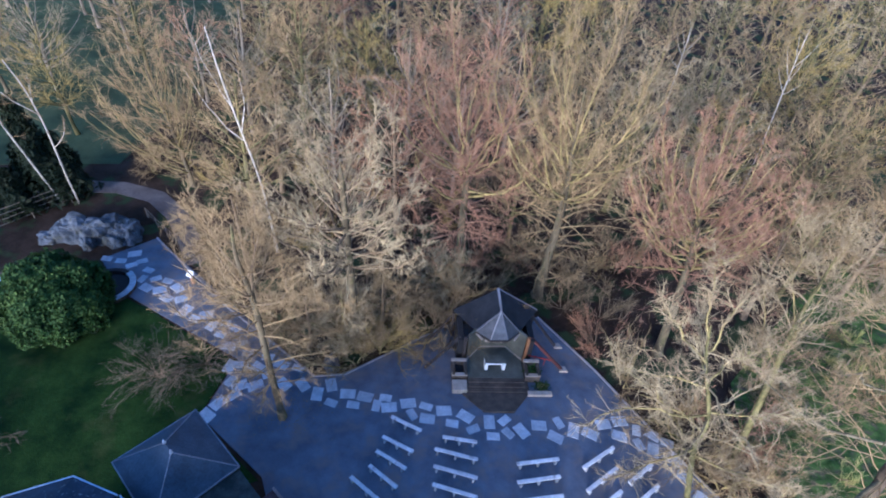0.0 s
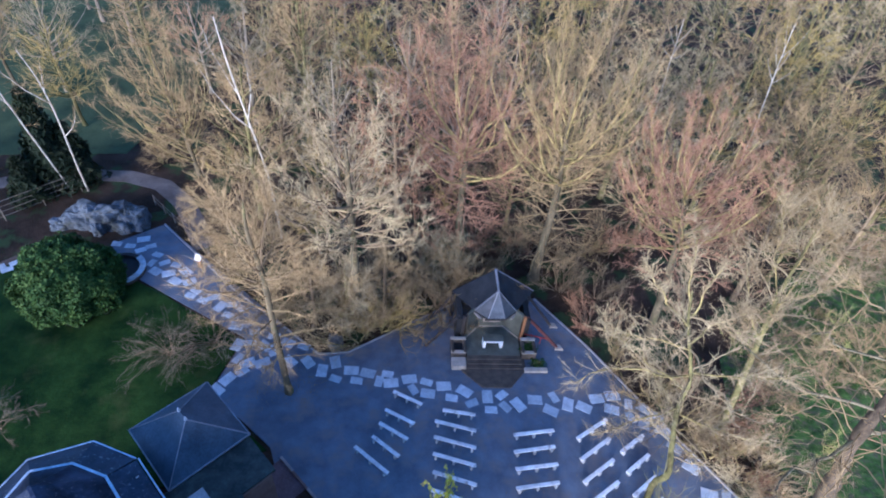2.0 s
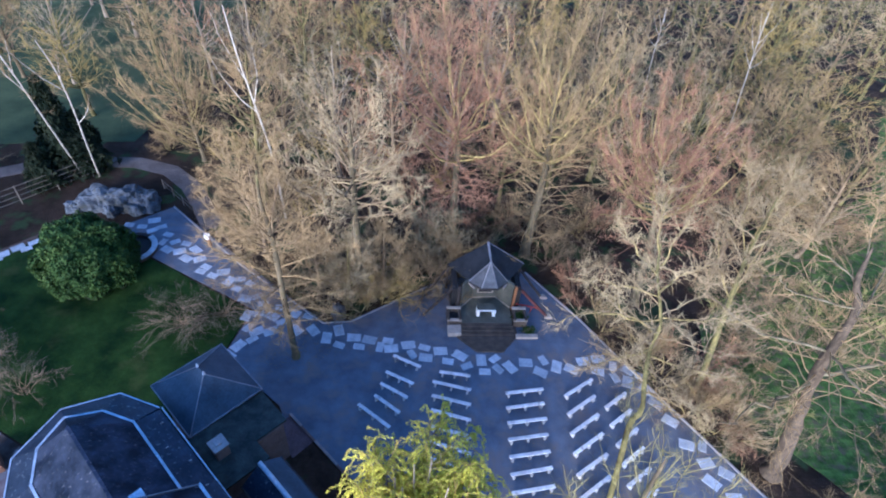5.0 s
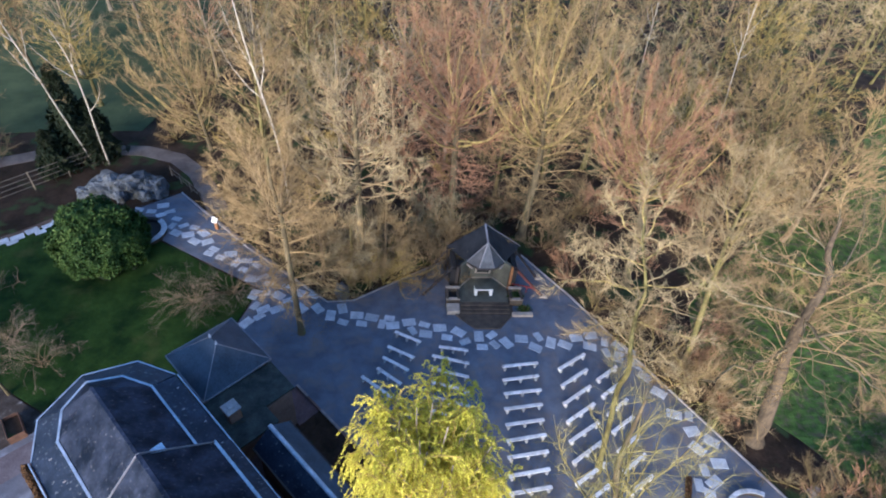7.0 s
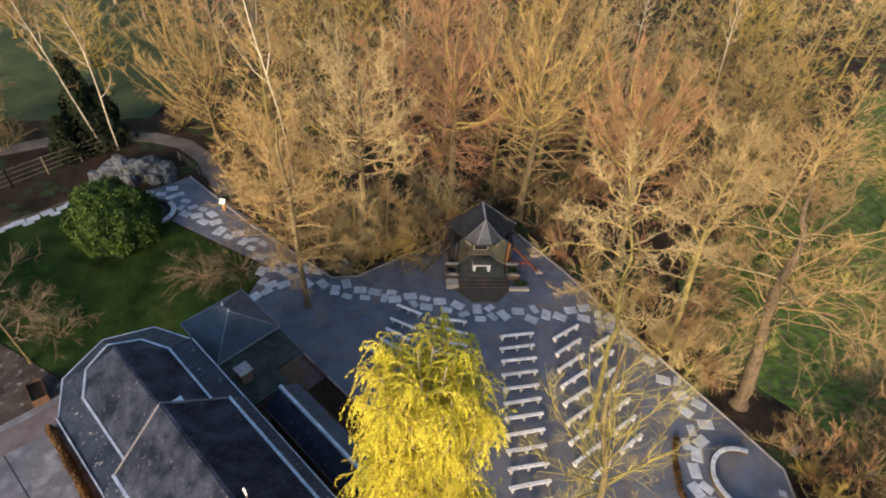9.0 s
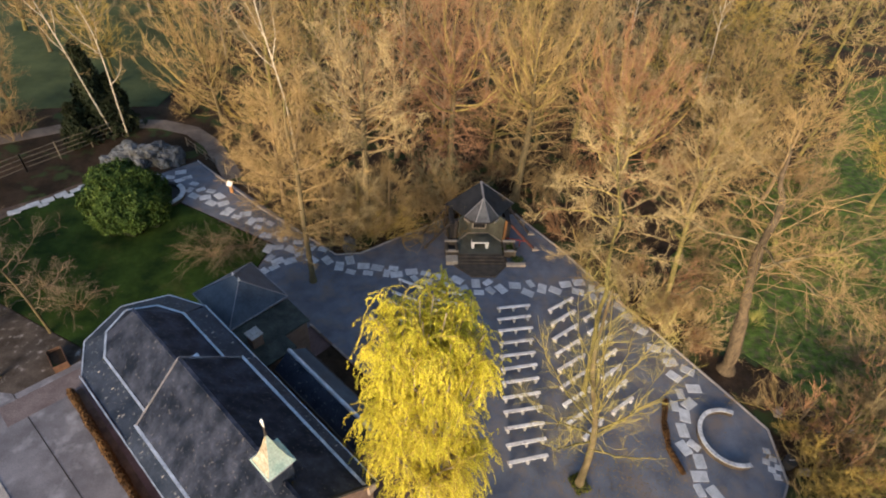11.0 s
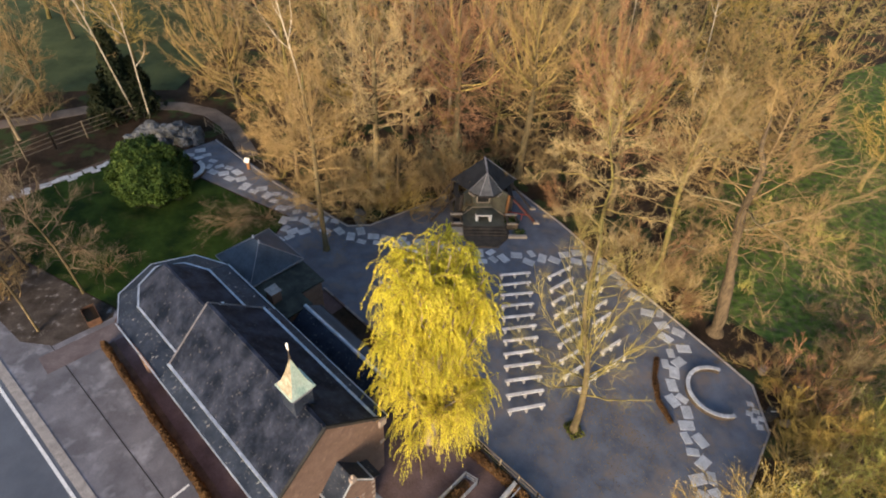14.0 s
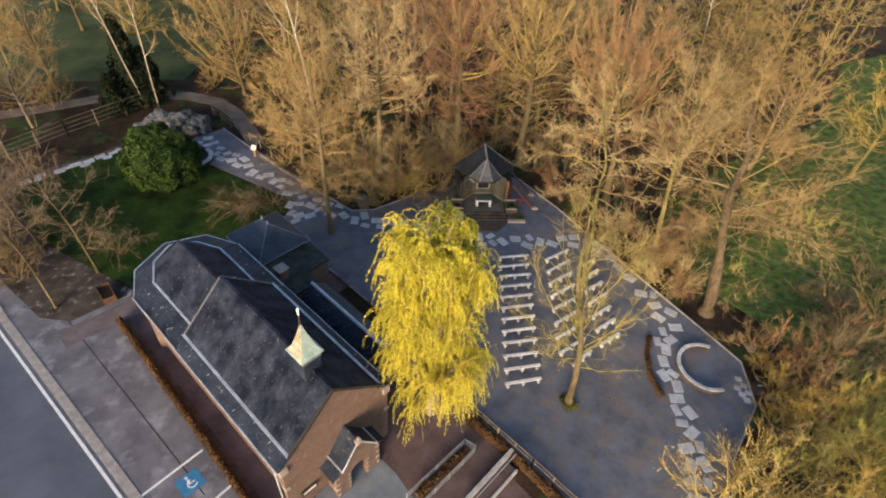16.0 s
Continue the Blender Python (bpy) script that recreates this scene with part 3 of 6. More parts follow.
hooks = random.Random(3)
for side in (-1, 1):
    for k in range(10):
        x, u = -15.0 + 1.7 * k + hooks.uniform(-0.3, 0.3), hooks.uniform(0.2, 0.8)
        y0, y1, z0, z1 = (4.15, 3.2, 6.23, 6.86) if x > G1 else (4.1, 2.5, 6.1, 6.78)
        y, z = y0 + (y1 - y0) * u, z0 + (z1 - z0) * u
        part("roof_hook", boxes((x - 0.025, x + 0.025, side * y - 0.08, side * y + 0.08, z, z + 0.05)), EDGING, church)
# turret on the ridge
TX, TZ = -0.4, 11.35
turret = part("turret", boxes((TX - 0.58, TX + 0.58, -0.58, 0.58, 9.0, TZ)), SLATE_LOW, church, "slate-clad base of the turret")
part("turret_band", boxes((TX - 0.62, TX + 0.62, -0.62, 0.62, TZ - 0.4, TZ - 0.28), bevel=0.02), ZINC, turret, "grey lead band")
part("turret_skirt", boxes((TX - 0.76, TX + 0.76, -0.76, 0.76, TZ, TZ + 0.08), bevel=0.03), COPPER, turret, "pale turquoise copper skirt")
# the last face adds brown patina and a painted-in warm sunlight
for k, (mat_k, words) in enumerate(((COPPER, "pale green copper face"), (COPPER, "pale green copper face"), (COPPER, "pale green copper face"), (LIT_BROWN_COPPER, "browned copper face with its warm sunlight in the colour"))):
    cap = bmesh.new()
    corners = [(0.68, -0.68, 0), (0.68, 0.68, 0), (-0.68, 0.68, 0), (-0.68, -0.68, 0)]
    p, q = Vector(corners[k]), Vector(corners[(k + 1) % 4])
    rings = [(1.0, 0.0), (0.7, 0.4), (0.4, 1.1), (0.05, 2.15)]
    rows = [[cap.verts.new((v.x * s, v.y * s, z)) for v in (p, q)] for s, z in rings]
    for i in range(3):
        cap.faces.new((rows[i][0], rows[i][1], rows[i + 1][1], rows[i + 1][0]))
    part("cap_face", cap, mat_k, turret, words, pose(TX, 0, TZ + 0.08))
part("finial_rod", rod((TX, 0, 13.4), (TX, 0, 14.4), 0.035), DARK_WOOD, turret, "dark iron rod")
part("finial_ball", rod((TX, 0, 13.75), (TX, 0, 13.87), 0.07, 10), DARK_WOOD, turret)
part("weathercock", boxes((TX - 0.08, TX + 0.08, -0.025, 0.025, 14.35, 14.8), (TX - 0.14, TX + 0.06, -0.03, 0.03, 14.55, 14.7), (TX - 0.02, TX + 0.12, -0.028, 0.028, 14.76, 14.94), bevel=0.015), WHITE, turret, "white weathercock")

# porch
PC = 0.42
porch = part("porch", boxes((1.88, 2.75, PC - 1.65, PC - 1.3, 0, 3.0), (1.88, 2.75, PC + 1.3, PC + 1.65, 0, 3.0)), BRICK, church, "brick porch with an arched doorway")
face = bmesh.new()
arch = [(PC - 0.65, 0)] + [(PC - 0.65 * math.cos(radians(a)), 1.75 + 0.72 * math.sin(radians(a))) for a in range(0, 181, 20)] + [(PC + 0.65, 0)]
wall_line = arch + [(PC + 1.75, 0), (PC + 1.75, 3.1), (PC + 1.2, 3.6), (PC, 5.3), (PC - 1.2, 3.6), (PC - 1.75, 3.1), (PC - 1.75, 0)]
fa = [face.verts.new((3.05, y, z)) for y, z in wall_line]
fb = [face.verts.new((2.7, y, z)) for y, z in wall_line]
face.faces.new(fa)
face.faces.new(fb[::-1])
for i in range(len(fa)):
    j = (i + 1) % len(fa)
    face.faces.new((fa[i], fb[i], fb[j], fa[j]))
bmesh.ops.recalc_face_normals(face, faces=face.faces[:])
part("porch_front", face, BRICK, porch)
part("church_door", boxes((2.0, 2.08, PC - 0.72, PC + 0.72, 0, 2.5)), DARK_WOOD, porch, "dark wooden door in the porch")
for side in (-1, 1):
    part("porch_roof", plate([(1.85, PC + side * 1.36, 3.56), (3.3, PC + side * 1.36, 3.56), (3.3, PC, 5.6), (1.85, PC, 5.6)], 0.12), SLATE_LOW, porch)
    part("porch_eave", plate([(1.85, PC + side * 2.1, 2.95), (3.2, PC + side * 2.1, 2.95), (3.2, PC + side * 1.3, 3.5), (1.85, PC + side * 1.3, 3.5)], 0.1), SLATE_LOW, porch)
    part("porch_gutter", bar((1.85, PC + side * 1.4, 3.58), (3.3, PC + side * 1.4, 3.58), 0.1, 0.08), LEAD, porch)
    part("porch_verge", bar((3.32, PC + side * 1.4, 3.52), (3.32, PC, 5.64), 0.05, 0.1), LEAD, porch)
    for k in range(4):
        part("quoin", boxes((2.72, 3.09, PC + side * 1.62 - 0.1 - 0.08 * (k % 2), PC + side * 1.62 + 0.12, 0.3 + 0.7 * k, 0.55 + 0.7 * k), bevel=0.02), STONE, porch)
        part("arch_stone", boxes((2.74, 3.08, PC + side * 0.75 - 0.08, PC + side * 0.75 + 0.08 + 0.05 * (k % 2), 0.2 + 0.55 * k, 0.4 + 0.55 * k), bevel=0.02), STONE, porch)
part("porch_finial", boxes((3.1, 3.45, PC - 0.2, PC + 0.2, 5.35, 5.75), (3.18, 3.38, PC - 0.09, PC + 0.09, 5.7, 6.05), bevel=0.05), STONE, porch, "pale carved stone finial")
board = part("notice_board", boxes((1.9, 1.97, -3.2, -2.0, 1.3, 2.0), bevel=0.01), DARK_WOOD, church, "dark notice board with a white strip")
part("notice_strip", boxes((1.975, 1.985, -3.05, -2.15, 1.55, 1.75)), WHITE, board)

# ---- vestry and low wings beside the church ----
vestry = thing("vestry", CHURCH, "low brick vestry with a hipped blue slate roof", "outbuilding")
part("vestry_wall", boxes((-18.8, -14.5, 4.9, 5.2, 0, 4.45), (-18.8, -14.5, 8.95, 9.25, 0, 4.45), (-18.8, -18.5, 5.2, 8.95, 0, 4.45), (-14.8, -14.5, 5.2, 8.95, 0, 4.45)), BRICK, vestry)
V, TOP = [(-19.15, 4.6), (-14.15, 4.6), (-14.15, 9.55), (-19.15, 9.55)], [(-17.05, 7.08, 6.4), (-16.25, 7.08, 6.4)]
for a, b, tops in ((0, 1, (TOP[1], TOP[0])), (1, 2, (TOP[1],)), (2, 3, (TOP[0], TOP[1])), (3, 0, (TOP[0],))):
    part("hip_roof", plate([(*V[a], 4.55), (*V[b], 4.55), *tops], 0.1), SMOOTH_SLATE, vestry)
for corner, top in ((V[0], TOP[0]), (V[1], TOP[1]), (V[2], TOP[1]), (V[3], TOP[0])):
    part("hip_cap", bar((*corner, 4.58), (top[0], top[1], 6.43), 0.05, 0.04), ZINC, vestry, "thin grey lead hip")
for top in TOP:
    part("roof_knob", rod((top[0], top[1], 6.4), (top[0], top[1], 6.7), 0.1, 8, r2=0.04), LEAD, vestry)
for i in range(4):
    part("eave_gutter", bar((*V[i], 4.52), (*V[(i + 1) % 4], 4.52), 0.08, 0.1), ZINC, vestry, "grey eaves gutter")
wing = thing("link_wing", CHURCH, "flat-roofed brick link between church and vestry", "outbuilding")
part("wing_wall", boxes((-14.5, -11.4, 4.3, 4.5, 0, 4.0), (-14.5, -11.4, 9.0, 9.2, 0, 4.0), (-11.6, -11.4, 4.5, 9.0, 0, 4.0)), BRICK, wing)
part("wing_roof", plate([(-14.2, 4.2, 4.45), (-11.45, 4.2, 4.32), (-11.45, 9.5, 4.12), (-14.2, 9.5, 4.25)], 0.18), MOSSY_ROOF, wing, "grey-green mossy roofing")
part("step_roof", plate([(-11.44, 4.2, 4.3), (-10.05, 4.2, 4.22), (-10.05, 7.35, 4.12), (-11.44, 7.35, 4.2)], 0.18), MOSSY_ROOF, wing, "grey-green mossy roofing")
chimney = part("roof_shaft", boxes((-12.55, -11.75, 5.05, 5.85, 4.1, 5.3), bevel=0.02), BRICK, wing, "small square brick shaft")
part("shaft_cap", boxes((-12.62, -11.68, 4.98, 5.92, 5.3, 5.4), (-12.35, -11.95, 5.25, 5.65, 5.4, 5.5), bevel=0.02), EDGING, chimney, "grey stone cap")
sideaisle = thing("side_passage", CHURCH, "long low brick passage with a dark slate roof", "outbuilding")
part("passage_wall", boxes((-9.8, -1.2, 5.5, 5.7, 0, 3.5), (-9.8, -1.2, 7.55, 7.75, 0, 3.5), (-9.8, -9.6, 5.7, 7.55, 0, 3.5), (-1.4, -1.2, 5.7, 7.55, 0, 3.5)), BRICK, sideaisle)
# the east slope takes a lighter slate than the west slope
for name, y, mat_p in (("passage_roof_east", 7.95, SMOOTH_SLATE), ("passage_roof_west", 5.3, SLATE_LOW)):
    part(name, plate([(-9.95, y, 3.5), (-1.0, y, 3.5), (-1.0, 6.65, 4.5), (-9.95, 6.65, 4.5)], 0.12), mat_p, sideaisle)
part("passage_ridge", rod((-9.95, 6.65, 4.5), (-1.0, 6.65, 4.5), 0.14, 10), LEAD, sideaisle, "rounded pale lead ridge")
for y in (7.98, 5.27):
    part("passage_gutter", bar((-9.95, y, 3.48), (-1.0, y, 3.48), 0.1, 0.1), DARK_WOOD, sideaisle, "dark eaves gutter")
gw = thing("court_wall", CHURCH, "low brown brick wall round the small side court", "wall")
part("brickwork", boxes((-13.9, -4.0, 10.9, 11.04, 0, 0.2)), BRICK, gw)
part("coping", boxes((-13.95, -12.6, 10.88, 11.06, 0.2, 0.24), (-11.0, -8.6, 10.88, 11.06, 0.2, 0.24), bevel=0.01), STONE, gw, "pale coping")
court = part("court_floor", boxes((-13.9, -11.1, 9.21, 10.9, 0.0, 0.03)), PAVERS)
court.matrix_world = CHURCH
tagged(court, "reddish paved floor of the side court", "pavement", kind="structure")
bed = part("court_bed", boxes((-11.1, -4.0, 7.76, 10.9, 0.0, 0.06)), WOODLAND)
bed.matrix_world = CHURCH
tagged(bed, "dark leafy bed beside the low passage", "bed", kind="structure")

# ---- the open-air chapel ----
CHAPEL = pose(6.4, 20.0, 0, 0, 0, 2)
chapel = thing("chapel", CHAPEL, "small open-fronted chapel with a pointed slate roof on a stepped platform", "chapel")
part("platform", prism([(-2.65, -1.05), (-1.1, -2.6), (1.1, -2.6), (2.5, -0.95), (2.5, 3.2), (-2.65, 3.2)], -0.1, 0.14, 0.02), PLINTH, chapel, "dark mossy stone platform")
for k in range(3):
    part("step", boxes((-2.2, 2.15, -0.95 + 0.36 * k, 3.2, 0.14 + 0.11 * k, 0.25 + 0.11 * k), bevel=0.012), PLINTH, chapel)
part("floor_slab", boxes((-2.15, 2.15, 0.15, 3.6, 0.47, 0.49)), PLASTER, chapel)
WALL = [(-2.15, 1.9), (-1.0, 3.15), (1.05, 3.2), (2.2, 1.9)]
for i in range(3):
    (x0, y0), (x1, y1) = WALL[i], WALL[i + 1]
    part("back_wall", prism([(x0, y0), (x1, y1), (x1 * 1.02, y1 + 0.25), (x0 * 1.02, y0 + 0.25)], 0.4, 3.2), PLASTER, chapel, "grey-green plastered back wall")
    part("wall_foot", bar((x0, y0 - 0.04, 0.53), (x1, y1 - 0.04, 0.53), 0.09, 0.08), SAND, chapel)
# no hole is cut: a near-black block gives the niche its shade
niche = part("niche", boxes((-0.55, 0.6, 2.98, 3.14, 1.35, 2.35)), SHADOW, chapel, "near-black block coloured as the shaded niche in the back wall")
part("niche_frame", boxes((-0.68, -0.55, 2.96, 3.13, 1.25, 2.45), (0.6, 0.73, 2.96, 3.13, 1.25, 2.45), (-0.55, 0.6, 2.96, 3.13, 1.25, 1.35), (-0.55, 0.6, 2.96, 3.13, 2.35, 2.45)), SAND, niche)
altar = thing("altar", CHAPEL @ pose(-0.05, 0.9, 0.49), "white stone altar table on two legs", "altar")
part("altar_top", boxes((-0.8, 0.8, -0.02, 0.75, 0.68, 0.8), bevel=0.01), PLASTER, altar, "grey weathered altar top")
part("altar_front", boxes((-0.8, 0.8, -0.06, -0.02, 0.66, 0.81)), WHITE, altar)
for x in (-0.68, 0.68):
    part("altar_leg", boxes((x - 0.12, x + 0.12, -0.05, 0.6, 0, 0.68), bevel=0.01), WHITE, altar)
F, T = (0.0, 2.6, 5.25), (-0.15, 4.3, 5.95)
EV = [(-1.65, 2.5, 3.1), (-0.62, 1.66, 3.1), (0.72, 1.68, 3.1), (1.72, 2.5, 3.1)]
RR, RL = (3.65, 5.3, 2.6), (-3.3, 5.1, 2.6)
part("front_roof", plate([EV[1], EV[2], F], 0.1), DARK_ZINC, chapel, "grey zinc front facet of the roof")
# side facets get a darker zinc that stands for their shade
for corners in ([EV[0], EV[1], F], [EV[2], EV[3], F]):
    part("side_facet", plate(corners, 0.1), SHADED_ZINC, chapel, "zinc side facet of the roof, darkened for its shade")
for corners in ([EV[3], RR, T, F], [EV[0], RL, T, F], [RR, RL, T]):
    part("roof_facet", plate(corners, 0.1), CHAPEL_SLATE, chapel, "blackish slate roof facet")
for a, b in ((EV[0], F), (EV[1], F), (EV[2], F), (EV[3], F), (T, RR)):
    part("hip_cap", bar((a[0], a[1], a[2] + 0.04), (b[0], b[1], b[2] + 0.04), 0.09, 0.06), ZINC, chapel, "pale zinc hip")
part("ridge_cap", bar((F[0], F[1], F[2] + 0.05), (T[0], T[1], T[2] + 0.06), 0.16, 0.1), ZINC, chapel, "pale zinc ridge")
for i in range(3):
    part("eave_board", bar((EV[i][0], EV[i][1], 3.0), (EV[i + 1][0], EV[i + 1][1], 3.0), 0.1, 0.16), DARK_WOOD, chapel)
for x, y in ((-1.7, 2.35), (1.75, 2.35)):
    part("bracket", bar((x, y + 0.2, 2.9), (x * 0.7, y - 0.55, 2.95), 0.12, 0.12), SAND, chapel)
for side, wood in ((-1, DARK_WOOD), (1, ORANGE_WOOD)):
    part("post", boxes((side * 2.42 - 0.11, side * 2.42 + 0.11, 1.9, 2.12, 0, 3.0)), wood, chapel)
    part("rear_post", boxes((side * 3.2 - 0.1, side * 3.2 + 0.1, 4.6, 4.8, 0, 2.7)), DARK_WOOD, chapel)
    part("raking_beam", bar((side * 5.45, 1.25, 0.1), (side * 2.75, 2.45, 2.5), 0.16, 0.2), DARK_WOOD if side < 0 else RED_WOOD, chapel, "dark raking timber beam" if side < 0 else "red-stained raking timber beam")
    part("rear_raking_beam", bar((side * 5.35, 3.6, 0.1), (side * 3.35, 4.8, 2.2), 0.14, 0.18), DARK_WOOD, chapel)
    # plain near-black wall below the roof slope
    part("side_wall", boxes((side * 2.75 - 0.22, side * 2.75 + 0.22, 2.1, 4.6, 0, 2.5)), SHADOW, chapel, "near-black side wall")
    if side > 0:
        for y in (1.05, 3.4):
            part("beam_foot", prism([(5.2, y), (5.9, y), (5.7, y + 0.5), (5.35, y + 0.5)], 0, 0.22, 0.03), SAND, chapel, "pale concrete foot")
part("front_block", boxes((-3.4, -2.28, -1.0, -0.05, 0, 0.5), bevel=0.03), SAND, chapel, "sandstone block")
for side in (-1, 1):
    x0, x1 = sorted((side * 2.25, side * 3.4))
    planter = part("planter", boxes((x0, x0 + 0.2, 0.1, 1.5, 0, 0.95), (x1 - 0.2, x1, 0.1, 1.5, 0, 0.95), (x0 + 0.2, x1 - 0.2, 1.3, 1.5, 0, 0.95), (x0 + 0.2, x1 - 0.2, 0.1, 0.3, 0, 0.75)), PLINTH, chapel, "square stone planter with dark soil")
    part("planter_coping", boxes((x0 - 0.04, x1 + 0.04, 1.26, 1.54, 0.95, 1.04), bevel=0.015), SAND, planter)
    part("planter_coping", boxes((x0 - 0.04, x1 + 0.04, 0.06, 0.34, 0.75, 0.84), bevel=0.015), SAND, planter)
    part("soil", boxes((x0 + 0.2, x1 - 0.2, 0.3, 1.3, 0.3, 0.5)), SHADOW, planter)
part("kerb_slab", boxes((2.35, 4.2, -1.2, -0.82, 0, 0.26), bevel=0.02), SAND, chapel, "long sandstone slab")
red = thing("red_rail", CHAPEL @ pose(3.3, 2.0, 0), "red painted metal rail beside the chapel", "rail")
for x in (0.0, 0.75):
    part("rail_post", rod((x, -0.3 * x, 0), (x, -0.3 * x, 0.85), 0.04), RED, red)
for z in (0.8,):
    part("rail_bar", bar((-0.6, 0.1, z), (1.3, -0.4, z), 0.08, 0.08), RED, red)

# ---- benches ----
bench = thing("bench", pose(0, 0, 0), "long whitewashed plank bench on three low blocks", "bench", "benches before the chapel")
part("plank", boxes((-1.5, 1.5, -0.13, 0.13, 0.4, 0.47), bevel=0.012), BENCH, bench, "pale weathered plank")
for x in (-1.25, 0.0, 1.25):
    part("bench_leg", boxes((x - 0.075, x + 0.075, -0.2, 0.1, 0, 0.4), bevel=0.012), BLOCK, bench)
short = thing("bench", pose(0, 0, 0), "short whitewashed plank bench on low blocks", "bench", "benches before the chapel")
part("plank", boxes((-1.2, 1.2, -0.13, 0.13, 0.4, 0.47), bevel=0.012), BENCH, short, "pale weathered plank")
for x in (-0.95, 0.0, 0.95):
    part("bench_leg", boxes((x - 0.075, x + 0.075, -0.2, 0.1, 0, 0.4), bevel=0.012), BLOCK, short)
rows = []
for k in range(12):
    rows.append((bench, 8.75 - 0.061 * k, 13.5 - 1.268 * k, 9.2 + 0.2 * k))
for k in range(9):
    if k:
        rows.append((bench, 3.2 - 0.06 * (k - 1), 13.82 - 1.26 * (k - 1), -12.6 - 0.9 * k))
rows.append((short, 3.45, 14.91, -8))
for x, y, a in ((-0.26, 15.97, -25.8), (-0.81, 14.44, -25), (-1.19, 13.25, -31), (-1.63, 12.1, -36)):
    rows.append((short, x, y, a))
rows.append((bench, -2.5, 11.1, -38))
for k in range(8):
    rows.append((bench, 13.05 - 0.07 * k, 13.98 - 1.56 * k, 33.5 + 0.4 * (k % 3)))
rows.append((short, 13.2, 1.9, 41))
for k in range(7):
    rows.append((short, 15.74 + 0.03 * k, 12.91 - 1.5 * k, 34.5 + 0.6 * (k % 3)))
for n, (kind_of, x, y, a) in enumerate(rows):
    jitter = random.Random(n)
    m = pose(x + jitter.uniform(-0.03, 0.03), y + jitter.uniform(-0.03, 0.03), 0, 0, 0, a + jitter.uniform(-1, 1))
    if n == 0:
        bench.matrix_world = m
    elif kind_of is short and not short.get("used"):
        short["used"] = 1
        short.matrix_world = m
    else:
        copy_thing(kind_of, m)

# ---- curved stone seat and basin ----
def ring_wall(name, cx, cy, r, a0, a1, n, width, z, label, category):
    ring = thing(name, pose(cx, cy, 0), label, category)
    step = (a1 - a0) / n
    for i in range(n):
        a, b = a0 + step * (i + 0.05), a0 + step * (i + 0.95)
        blockline = around(0, 0, r + width / 2, a, b, 2) + around(0, 0, r - width / 2, b, a, 2)
        part("coping_stone", prism(blockline, z - 0.09, z, 0.01), SLAB, ring)
    base = around(0, 0, r + width / 2 - 0.06, a0, a1, n) + around(0, 0, r - width / 2 + 0.06, a1, a0, n)
    part("seat_base", prism(base, 0, z - 0.09), PLINTH, ring)
    return ring


ring_wall("curved_seat", 23.3, 1.35, 2.2, 62, 286, 30, 0.3, 0.5, "curved stone seat of pale grey blocks", "seat")
basin = ring_wall("basin", -25.9, 27.9, 1.9, -52, 58, 9, 0.5, 0.45, "curved stone basin wall with a dark inside", "basin")
# a near-black ring closes the basin where no coping runs
part("basin_wall", prism(around(0, 0, 2.05, 58, 308, 24) + around(0, 0, 1.7, 308, 58, 24), 0, 0.42), SHADOW, basin, "near-black basin wall")
part("basin_floor", prism(around(0, 0, 1.75, 0, 348, 29), 0, 0.05), SHADOW, basin, "dark floor of the basin")

# ---- rocks, standing stone, sign ----
def rock(name, m, size, seed, label, material=ROCK):
    bm = bmesh.new()
    bmesh.ops.create_icosphere(bm, subdivisions=4, radius=1.0)
    off = Vector((seed * 7.3, seed * 3.1, seed * 1.7))
    for v in bm.verts:
        n = noise.noise(v.co * 1.3 + off) * 0.4 + noise.noise(v.co * 3.4 + off) * 0.22 + noise.noise(v.co * 8 + off) * 0.08
        v.co = Vector((v.co.x * size[0], v.co.y * size[1], min(max(v.co.z, -0.35), 0.72) * size[2])) * (1 + n)
    ob = part(name, bm, material, None, "", None)
    ob.matrix_world = m
    return tagged(ob, label, "rock")


for k, (x, y, sx, sy, sz) in enumerate(((-31.6, 34.6, 2.3, 1.5, 1.7), (-29.2, 34.8, 2.2, 1.6, 2.0), (-27.0, 34.7, 1.3, 1.2, 1.6), (-30.2, 33.5, 1.4, 0.8, 1.0), (-28.0, 33.5, 1.0, 0.6, 0.9), (-33.6, 33.6, 0.9, 0.8, 0.8))):
    rock("rock", pose(x, y, 0.2, 0, 0, 40 * k), (sx, sy, sz), k + 1, "grey weathered boulder of the rock garden")
rock("standing_stone", pose(-6.15, 20.6, 0.4), (0.6, 0.45, 1.8), 9, "dark upright standing stone beside the path", DARK_STONE)
sign = thing("sign_board", pose(-19.3, 29.0, 0, 0, 0, -20), "white board on a short brown post", "sign")
part("sign_post", boxes((-0.16, 0.16, -0.1, 0.1, 0, 0.95), bevel=0.02), ORANGE_WOOD, sign)
part("sign_panel", boxes((-0.3, 0.3, -0.3, 0.26, 0, 0.06), bevel=0.01), WHITE, sign, "white panel", pose(0, -0.05, 1.2, 50, 0, 0))

def waste_bin(x, y, r, h, material, label):
    can = thing("waste_bin", pose(x, y, -0.05), label, "bin")
    part("body", rod((0, 0, 0), (0, 0, h), r * 0.85, 14, r2=r), material, can)
    part("rim", rod((0, 0, h), (0, 0, h + 0.06), r * 1.08, 14), material, can)
    part("handle", bar((-r * 0.5, 0, h + 0.1), (r * 0.5, 0, h + 0.1), 0.05, 0.04), STEEL, can, "steel lid handle")


